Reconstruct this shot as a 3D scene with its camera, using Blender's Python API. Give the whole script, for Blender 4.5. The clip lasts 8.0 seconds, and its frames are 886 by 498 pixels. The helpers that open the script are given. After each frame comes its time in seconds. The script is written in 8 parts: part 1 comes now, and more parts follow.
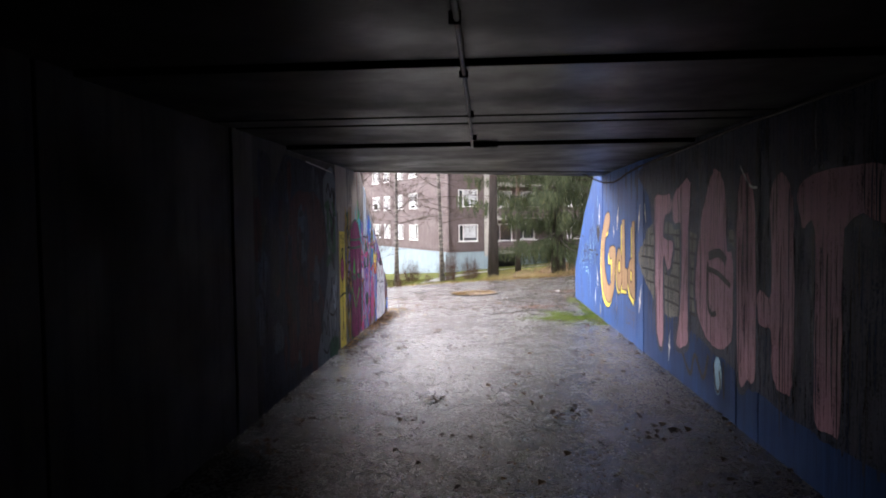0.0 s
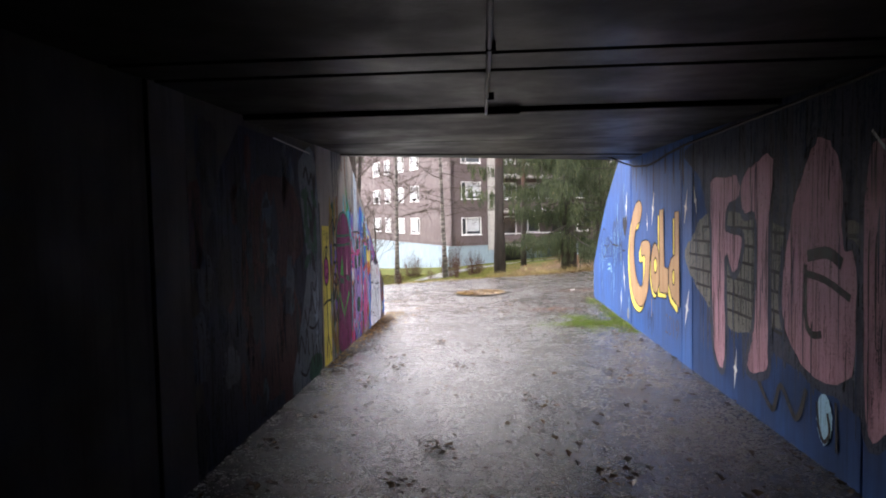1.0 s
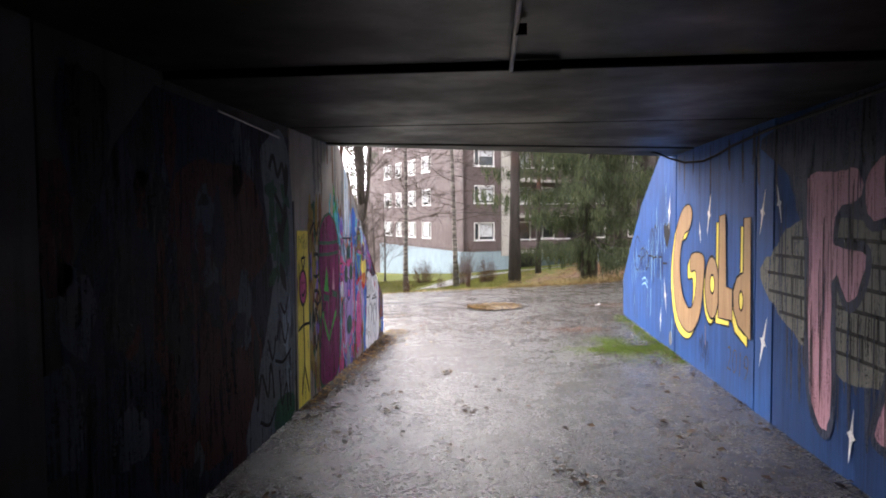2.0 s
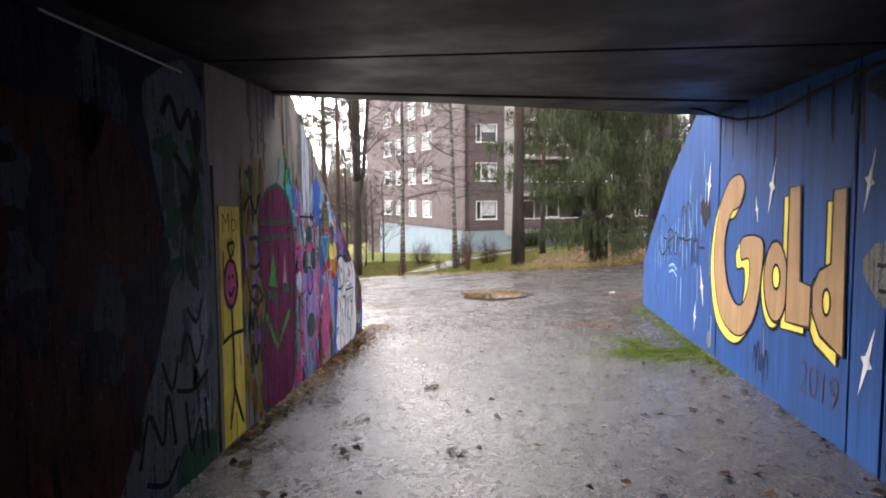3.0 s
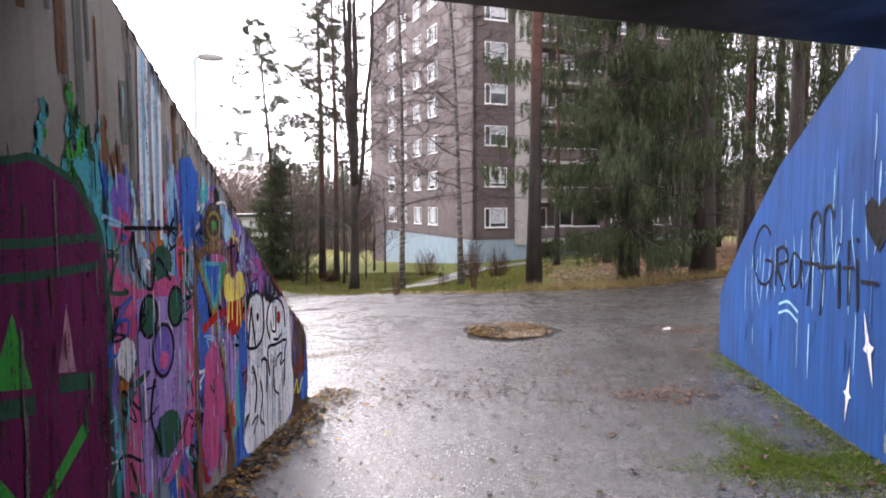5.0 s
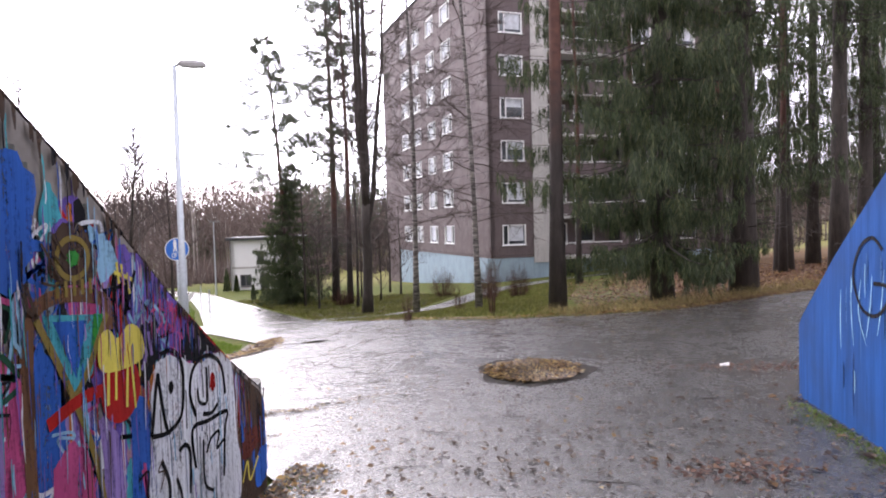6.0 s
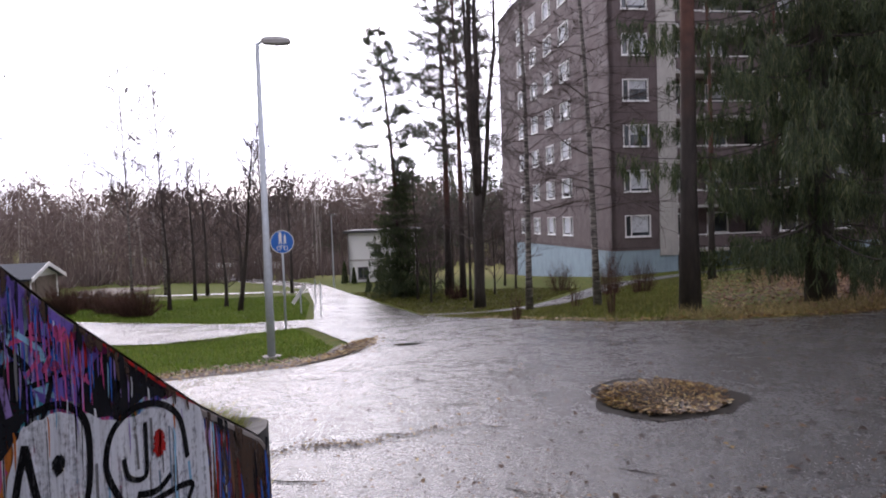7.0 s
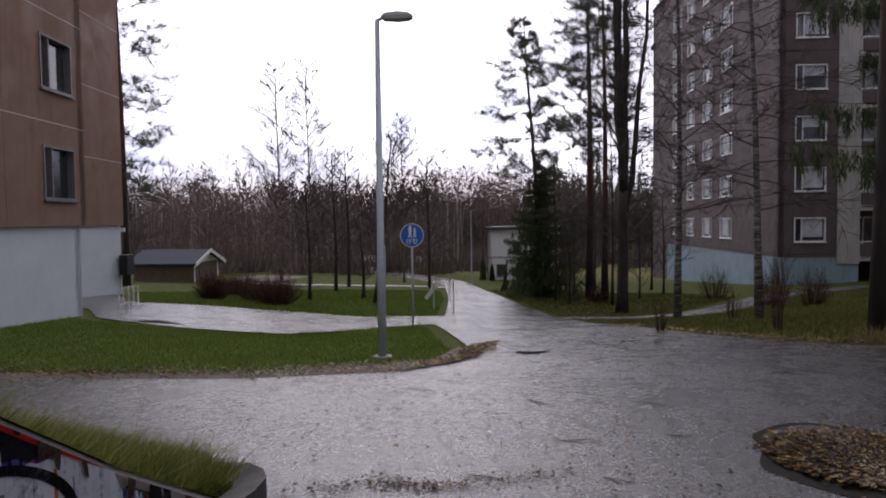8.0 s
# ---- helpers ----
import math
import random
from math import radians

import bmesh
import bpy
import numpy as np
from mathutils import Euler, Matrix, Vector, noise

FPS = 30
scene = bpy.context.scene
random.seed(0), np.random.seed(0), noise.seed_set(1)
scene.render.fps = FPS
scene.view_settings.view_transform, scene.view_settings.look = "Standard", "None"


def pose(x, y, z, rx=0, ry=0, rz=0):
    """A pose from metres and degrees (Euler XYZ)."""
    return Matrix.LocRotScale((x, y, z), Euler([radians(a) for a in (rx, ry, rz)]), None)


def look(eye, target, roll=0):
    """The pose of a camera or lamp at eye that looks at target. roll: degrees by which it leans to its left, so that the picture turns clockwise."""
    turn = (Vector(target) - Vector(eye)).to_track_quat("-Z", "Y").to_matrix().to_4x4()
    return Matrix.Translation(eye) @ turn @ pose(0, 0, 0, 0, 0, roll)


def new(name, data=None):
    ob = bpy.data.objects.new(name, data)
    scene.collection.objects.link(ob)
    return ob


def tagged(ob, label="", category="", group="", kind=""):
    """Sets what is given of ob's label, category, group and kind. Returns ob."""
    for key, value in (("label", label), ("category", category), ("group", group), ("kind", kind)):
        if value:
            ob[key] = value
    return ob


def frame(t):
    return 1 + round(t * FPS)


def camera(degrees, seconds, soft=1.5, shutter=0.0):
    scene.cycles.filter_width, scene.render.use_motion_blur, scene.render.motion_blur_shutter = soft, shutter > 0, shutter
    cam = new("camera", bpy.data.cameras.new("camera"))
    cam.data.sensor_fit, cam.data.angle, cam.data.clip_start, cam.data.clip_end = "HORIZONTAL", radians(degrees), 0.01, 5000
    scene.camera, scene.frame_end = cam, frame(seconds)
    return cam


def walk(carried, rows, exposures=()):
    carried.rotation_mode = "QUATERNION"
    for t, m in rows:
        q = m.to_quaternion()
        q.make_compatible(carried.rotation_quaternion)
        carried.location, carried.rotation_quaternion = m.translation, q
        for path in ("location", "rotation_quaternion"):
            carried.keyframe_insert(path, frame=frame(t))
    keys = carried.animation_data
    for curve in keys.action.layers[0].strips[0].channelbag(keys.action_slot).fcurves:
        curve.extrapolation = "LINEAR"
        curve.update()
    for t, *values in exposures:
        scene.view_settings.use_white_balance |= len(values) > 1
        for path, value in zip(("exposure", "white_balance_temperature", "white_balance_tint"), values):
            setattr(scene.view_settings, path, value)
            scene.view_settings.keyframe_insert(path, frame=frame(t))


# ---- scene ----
cam = camera(67.5, 8.0, soft=1.9)
PATH = [
    (0, (0.808, -0.191, 1.789), (0.673, 1.803, 1.699), -0.7),
    (0.5, (0.759, 0.563, 1.765), (0.628, 2.556, 1.659), 0.0),
    (1, (0.68, 1.379, 1.765), (0.538, 3.371, 1.655), -1.1),
    (1.5, (0.702, 2.157, 1.764), (0.516, 4.147, 1.693), 1.0),
    (1.7, (0.61, 2.483, 1.751), (0.414, 4.472, 1.674), 0.2),
    (2.8, (0.654, 4.27, 1.749), (0.503, 6.258, 1.598), -1.4),
    (3, (0.641, 4.609, 1.695), (0.453, 6.593, 1.536), -0.4),
    (3.5, (0.555, 5.337, 1.668), (0.356, 7.326, 1.593), -0.5),
    (4, (0.551, 6.078, 1.672), (0.355, 8.064, 1.549), 0.4),
    (4.5, (0.495, 6.873, 1.64), (0.347, 8.862, 1.494), -1.1),
    (4.7, (0.514, 7.202, 1.632), (0.335, 9.188, 1.487), -0.7),
    (5.8, (0.5, 8.787, 1.602), (0.247, 10.769, 1.513), -0.3),
    (6, (0.474, 9.089, 1.597), (0.204, 11.069, 1.517), -1.5),
    (6.2, (0.496, 9.388, 1.592), (0.2, 11.365, 1.508), -1.9),
    (6.5, (0.53, 9.812, 1.576), (0.092, 11.762, 1.514), 0.3),
    (7, (0.44, 10.518, 1.531), (-0.179, 12.418, 1.439), -2.0),
    (7.5, (0.379, 11.129, 1.474), (-0.543, 12.901, 1.376), -0.5),
    (8, (0.28, 11.62, 1.454), (-0.731, 13.344, 1.365), -0.7),
]
EXPOSURES = [(0.0, 2.52, 6950, 18), (1.0, 2.54, 7000, 17), (1.5, 2.44, 7050, 17), (3.0, 2.16, 7150, 16), (4.5, 1.72, 6950, 19), (6.0, 1.42, 6600, 22), (7.0, 0.55, 6450, 23), (7.5, -0.10, 6400, 23), (8.0, -0.58, 6450, 21)]
walk(cam, [(t, look(eye, target, roll)) for t, eye, target, roll in PATH], EXPOSURES)


from mathutils.geometry import tessellate_polygon

# ---------- light ----------
SUN_EL, SUN_AZ = 27.0, -32.0          # degrees; azimuth from +y, negative to the left
world = bpy.data.worlds.new("overcast_sky")
scene.world = world
world.use_nodes = True
wn, wl = world.node_tree.nodes, world.node_tree.links
wn.clear()
w_out = wn.new("ShaderNodeOutputWorld")
w_bg = wn.new("ShaderNodeBackground")
w_sky = wn.new("ShaderNodeTexSky")
w_sky.sky_type, w_sky.sun_disc = "NISHITA", False
w_sky.sun_elevation, w_sky.sun_rotation = radians(SUN_EL), radians(SUN_AZ)
w_sky.air_density, w_sky.dust_density, w_sky.ozone_density = 1.0, 6.0, 1.0
w_co = wn.new("ShaderNodeTexCoord")
w_map = wn.new("ShaderNodeMapping")
w_map.inputs["Scale"].default_value = (1.0, 1.0, 3.2)
w_noise = wn.new("ShaderNodeTexNoise")
w_noise.inputs["Scale"].default_value, w_noise.inputs["Detail"].default_value = 1.7, 5.0
w_ramp = wn.new("ShaderNodeValToRGB")
w_ramp.color_ramp.elements[0].position, w_ramp.color_ramp.elements[1].position = 0.30, 0.50
w_ramp.color_ramp.elements[0].color = (0.6, 0.6, 0.6, 1)
w_mix = wn.new("ShaderNodeMix")
w_mix.data_type = "RGBA"
w_mix.inputs[7].default_value = (10.5, 10.8, 11.6, 1)
wl.new(w_co.outputs["Generated"], w_map.inputs["Vector"])
wl.new(w_map.outputs["Vector"], w_noise.inputs["Vector"])
wl.new(w_noise.outputs["Fac"], w_ramp.inputs["Fac"])
wl.new(w_ramp.outputs["Color"], w_mix.inputs["Factor"])
wl.new(w_sky.outputs["Color"], w_mix.inputs[6])
# the veiled sun brightens the cloud round it
w_dot = wn.new("ShaderNodeVectorMath")
w_dot.operation = "DOT_PRODUCT"
w_dot.inputs[1].default_value = (math.sin(radians(SUN_AZ)) * math.cos(radians(SUN_EL)), math.cos(radians(SUN_AZ)) * math.cos(radians(SUN_EL)), math.sin(radians(SUN_EL)))
w_pos = wn.new("ShaderNodeMath")
w_pos.operation, w_pos.inputs[1].default_value = "MULTIPLY_ADD", 0.5
w_pos.inputs[2].default_value = 0.5
w_pow = wn.new("ShaderNodeMath")
w_pow.operation, w_pow.inputs[1].default_value = "POWER", 7.0
w_gain = wn.new("ShaderNodeMath")
w_gain.operation, w_gain.inputs[1].default_value, w_gain.inputs[2].default_value = "MULTIPLY_ADD", 2.1, 0.82
w_glow = wn.new("ShaderNodeVectorMath")
w_glow.operation = "SCALE"
wl.new(w_co.outputs["Generated"], w_dot.inputs[0])
wl.new(w_dot.outputs["Value"], w_pos.inputs[0])
wl.new(w_pos.outputs[0], w_pow.inputs[0])
wl.new(w_pow.outputs[0], w_gain.inputs[0])
wl.new(w_mix.outputs[2], w_glow.inputs[0])
wl.new(w_gain.outputs[0], w_glow.inputs["Scale"])
w_thick = wn.new("ShaderNodeTexNoise")
w_thick.inputs["Scale"].default_value, w_thick.inputs["Detail"].default_value = 2.6, 4.0
w_veil = wn.new("ShaderNodeValToRGB")
w_veil.color_ramp.elements[0].position, w_veil.color_ramp.elements[1].position = 0.34, 0.52
w_veil.color_ramp.elements[0].color = (0.60, 0.63, 0.70, 1)
w_mul = wn.new("ShaderNodeVectorMath")
w_mul.operation = "MULTIPLY"
wl.new(w_map.outputs["Vector"], w_thick.inputs["Vector"])
wl.new(w_thick.outputs["Fac"], w_veil.inputs["Fac"])
wl.new(w_glow.outputs["Vector"], w_mul.inputs[0])
wl.new(w_veil.outputs["Color"], w_mul.inputs[1])
wl.new(w_mul.outputs["Vector"], w_bg.inputs["Color"])
wl.new(w_bg.outputs["Background"], w_out.inputs["Surface"])
w_bg.inputs["Strength"].default_value = 0.11

sun = new("sun", bpy.data.lights.new("sun", "SUN"))
sun.data.energy, sun.data.angle, sun.data.color = 0.6, radians(25), (1.0, 0.96, 0.9)
s_az, s_el = radians(SUN_AZ), radians(SUN_EL)
s_way = Vector((math.sin(s_az) * math.cos(s_el), math.cos(s_az) * math.cos(s_el), math.sin(s_el)))
sun.matrix_world = look(s_way * 60, (0, 0, 0))

# ---------- materials ----------


class Nodes:
    """A small wrapper that builds one node material."""

    def __init__(self, name):
        self.m = bpy.data.materials.new(name)
        self.m.use_nodes = True
        self.n, self.l = self.m.node_tree.nodes, self.m.node_tree.links
        self.b = self.n["Principled BSDF"]
        self.co = self.n.new("ShaderNodeTexCoord").outputs["Object"]

    def mapped(self, scale):
        k = self.n.new("ShaderNodeMapping")
        k.inputs["Scale"].default_value = scale
        self.l.new(self.co, k.inputs["Vector"])
        return k.outputs["Vector"]

    def noise(self, scale, detail=4.0, rough=0.55, stretch=None, dist=0.0):
        k = self.n.new("ShaderNodeTexNoise")
        k.inputs["Scale"].default_value, k.inputs["Detail"].default_value = scale, detail
        k.inputs["Roughness"].default_value, k.inputs["Distortion"].default_value = rough, dist
        self.l.new(self.mapped(stretch) if stretch else self.co, k.inputs["Vector"])
        return k.outputs["Fac"]

    def ramp(self, fac, stops):
        k = self.n.new("ShaderNodeValToRGB")
        e = k.color_ramp.elements
        while len(e) < len(stops):
            e.new(0.5)
        for el, (p, c) in zip(e, stops):
            el.position = p
            el.color = (*c, 1) if isinstance(c, tuple) else (c, c, c, 1)
        self.l.new(fac, k.inputs["Fac"])
        return k.outputs["Color"]

    def mix(self, fac, a, b, mode="MIX"):
        k = self.n.new("ShaderNodeMix")
        k.data_type, k.blend_type = "RGBA", mode
        for s, v in ((0, fac), (6, a), (7, b)):
            if isinstance(v, (int, float)):
                k.inputs[s].default_value = v if s == 0 else (v, v, v, 1)
            elif isinstance(v, tuple):
                k.inputs[s].default_value = (*v, 1)
            else:
                self.l.new(v, k.inputs[s])
        return k.outputs[2]

    def math(self, op, a, b=0.0, c=0.0):
        k = self.n.new("ShaderNodeMath")
        k.operation = op
        for s, v in enumerate((a, b, c)):
            if isinstance(v, (int, float)):
                k.inputs[s].default_value = v
            else:
                self.l.new(v, k.inputs[s])
        return k.outputs[0]

    def axis(self, n):
        k = self.n.new("ShaderNodeSeparateXYZ")
        self.l.new(self.co, k.inputs[0])
        return k.outputs[n]

    def random(self, island=False):
        if island:
            return self.n.new("ShaderNodeNewGeometry").outputs["Random Per Island"]
        return self.n.new("ShaderNodeObjectInfo").outputs["Random"]

    def done(self, colour=None, rough=None, bump=None, strength=0.3, dist=0.01, metal=0.0, spec=None):
        for key, v in (("Base Color", colour), ("Roughness", rough)):
            if v is None:
                continue
            if isinstance(v, tuple):
                self.b.inputs[key].default_value = (*v, 1)
            elif isinstance(v, (int, float)):
                self.b.inputs[key].default_value = v
            else:
                self.l.new(v, self.b.inputs[key])
        self.b.inputs["Metallic"].default_value = metal
        if spec is not None:
            self.b.inputs["Specular IOR Level"].default_value = spec
        if bump is not None:
            k = self.n.new("ShaderNodeBump")
            k.inputs["Strength"].default_value, k.inputs["Distance"].default_value = strength, dist
            self.l.new(bump, k.inputs["Height"])
            self.l.new(k.outputs["Normal"], self.b.inputs["Normal"])
        return self.m


def mat_asphalt(name, base=0.05, wet=0.42):
    """Damp asphalt: dark binder, pale chips, patches that hold more or less water."""
    k = Nodes(name)
    grain = k.noise(120, 3, 0.75)
    broad = k.noise(0.5, 6, 0.65, dist=0.8)
    mid = k.noise(2.2, 6, 0.7)
    col = k.ramp(grain, [(0.36, (base * 0.25, base * 0.24, base * 0.235)), (0.52, (base, base * 0.97, base * 0.95)), (0.72, (base * 2.3, base * 2.2, base * 2.1))])
    col = k.mix(k.ramp(mid, [(0.40, 0.0), (0.7, 0.45)]), col, (base * 0.5, base * 0.48, base * 0.46))
    chips = k.n.new("ShaderNodeTexVoronoi")
    chips.inputs["Scale"].default_value = 52
    k.l.new(k.co, chips.inputs["Vector"])
    tone = k.n.new("ShaderNodeSeparateXYZ")
    k.l.new(chips.outputs["Color"], tone.inputs[0])
    stone = k.math("MULTIPLY", k.ramp(chips.outputs["Distance"], [(0.18, 1.0), (0.40, 0.0)]), k.ramp(tone.outputs[0], [(0.55, 0.0), (0.95, 0.85)]))
    col = k.mix(stone, col, (base * 3.6, base * 3.4, base * 3.2))
    water = k.mix(0.42, broad, mid)
    dry = k.noise(5.5, 5, 0.7, dist=0.6)
    rough = k.ramp(k.mix(0.35, water, dry), [(0.38, wet * 0.5), (0.47, wet * 0.95), (0.55, wet * 1.6), (0.64, min(0.8, wet * 2.9))])
    facet = k.ramp(tone.outputs[1], [(0.25, 0.55), (0.75, 1.4)])
    rough = k.mix(1.0, rough, facet, "MULTIPLY")
    rough = k.mix(k.math("MULTIPLY", stone, 0.5), rough, 0.6)
    return k.done(col, rough, k.mix(0.5, grain, k.mix(0.55, k.noise(30, 4), k.ramp(chips.outputs["Distance"], [(0.1, 1.0), (0.5, 0.0)]))), 0.75, 0.009, spec=0.9)


def mat_concrete(name, tone, dirt=0.5, streak=True, rough=0.8, spec=0.4):
    k = Nodes(name)
    fine, broad = k.noise(38, 5, 0.65), k.noise(1.3, 6, 0.65, dist=0.4)
    col = k.mix(k.ramp(fine, [(0.3, 0.0), (0.75, 0.5)]), tone, tuple(c * 0.62 for c in tone))
    col = k.mix(k.ramp(broad, [(0.38, 0.0), (0.68, dirt)]), col, tuple(c * 0.42 for c in tone))
    if streak:
        runs = k.noise(1.0, 5, 0.6, stretch=(9, 9, 0.5))
        col = k.mix(k.ramp(runs, [(0.5, 0.0), (0.68, dirt)]), col, tuple(c * 0.35 for c in tone))
    shine = k.ramp(k.noise(1.1, 5, 0.6), [(0.35, rough * 0.8), (0.65, min(1.0, rough * 1.5))])
    return k.done(col, shine, k.mix(0.4, fine, k.noise(9, 4)), 0.35, 0.006, spec=spec)


def mat_paint(name, colour, wear=0.3, rough=0.6, lift=0.25, grime=0.25, coat=True):
    """Sprayed or brushed paint on board-marked concrete: streaks, thin spots, grime runs."""
    k = Nodes(name)
    shift = sum(ord(c) for c in name) * 0.37
    runs = k.noise(1.0, 5, 0.62, stretch=(13, 13, 0.7))
    broad = k.noise(2.2, 5, 0.6)
    fine = k.noise(60, 3, 0.7)
    light = tuple(min(1.0, c * (1 + lift) + 0.004 * lift) for c in colour)
    col = k.mix(k.ramp(runs, [(0.35, 0.0), (0.65, 1.0)]), colour, light)
    col = k.mix(k.ramp(broad, [(0.4, 0.0), (0.7, 0.5)]), col, tuple(min(1.0, c * 0.7 + 0.02) for c in colour))
    drips = k.noise(1.0, 4, 0.7, stretch=(55, 55, 1.6))
    col = k.mix(k.ramp(drips, [(0.50, 0.0), (0.70, wear)]), col, tuple(c * 0.6 for c in colour))
    dirt = k.ramp(k.noise(0.55, 5, 0.7, stretch=(1, 1, 0.6)), [(0.42, 0.0), (0.72, grime)])
    col = k.mix(dirt, col, tuple(c * 0.35 + 0.002 for c in colour))
    if coat:                                          # thin spots let the older coats show
        own = k.n.new("ShaderNodeMapping")
        own.inputs["Location"].default_value = (0.0, shift % 7.0, shift % 3.0)
        own.inputs["Scale"].default_value = (34, 34, 2.4)
        k.l.new(k.co, own.inputs["Vector"])
        thin = k.n.new("ShaderNodeTexNoise")
        thin.inputs["Scale"].default_value, thin.inputs["Detail"].default_value = 1.0, 5.0
        thin.inputs["Roughness"].default_value = 0.75
        k.l.new(own.outputs["Vector"], thin.inputs["Vector"])
        k.l.new(k.ramp(k.mix(0.35, thin.outputs["Fac"], fine), [(0.50, 1.0), (0.62, 1.0 - wear)]), k.b.inputs["Alpha"])
    return k.done(col, rough, k.mix(0.5, k.mix(0.5, runs, drips), fine), 0.35, 0.005, spec=0.07)


def mat_plain(name, colour, rough=0.6, vary=0.25, scale=14.0, metal=0.0, spec=None, island=False):
    k = Nodes(name)
    col = k.mix(k.ramp(k.noise(scale, 4), [(0.3, 0.0), (0.75, 1.0)]), colour, tuple(c * (1 - vary) for c in colour))
    if island:
        col = k.mix(k.math("MULTIPLY", k.random(True), 0.75), col, tuple(c * 0.35 for c in colour))
    return k.done(col, rough, k.noise(scale * 4, 3), 0.12, 0.003, metal, spec)


def mat_leaf(name, stops, rough=0.6, back=0.3, drift=0.7):
    """Foliage and litter: every blade or leaf its own tone, some light let through."""
    k = Nodes(name)
    col = k.ramp(k.random(True), stops)
    col = k.mix(k.ramp(k.noise(drift, 4), [(0.38, 0.0), (0.62, 0.5)]), col, stops[0][1])
    m = k.done(col, rough, spec=0.3)
    if back:
        thin, both = k.n.new("ShaderNodeBsdfTranslucent"), k.n.new("ShaderNodeMixShader")
        k.l.new(col, thin.inputs["Color"])
        both.inputs[0].default_value = back
        k.l.new(k.b.outputs[0], both.inputs[1])
        k.l.new(thin.outputs[0], both.inputs[2])
        k.l.new(both.outputs[0], k.n["Material Output"].inputs["Surface"])
    return m


def mat_bark(name, low, high, split=None, scale=9.0):
    k = Nodes(name)
    ridges = k.noise(scale, 5, 0.7, stretch=(1, 1, 0.22))
    col = k.ramp(ridges, [(0.32, tuple(c * 0.35 for c in low)), (0.6, low), (0.8, tuple(min(1, c * 1.5) for c in low))])
    if split:
        up = k.ramp(k.noise(scale * 0.8, 4), [(0.3, tuple(c * 0.55 for c in high)), (0.7, high)])
        z = k.math("ADD", k.axis(2), k.math("MULTIPLY", k.noise(1.5, 3), 3.0))
        col = k.mix(k.ramp(k.math("DIVIDE", z, split * 2), [(0.42, 0.0), (0.62, 1.0)]), col, up)
    return k.done(col, 0.85, ridges, 0.7, 0.02)


def mat_birch(name):
    k = Nodes(name)
    bands = k.noise(5.0, 5, 0.7, stretch=(0.7, 0.7, 3.0))
    col = k.ramp(bands, [(0.40, (0.030, 0.026, 0.024)), (0.52, (0.14, 0.125, 0.115)), (0.72, (0.36, 0.33, 0.30))])
    return k.done(col, 0.7, bands, 0.35, 0.008)


def mat_glass(name, tint=(0.03, 0.035, 0.04)):
    k = Nodes(name)
    col = k.mix(k.ramp(k.noise(0.5, 3), [(0.4, 0.0), (0.6, 1.0)]), tint, tuple(c * 2.5 for c in tint))
    return k.done(col, 0.06, spec=1.0)


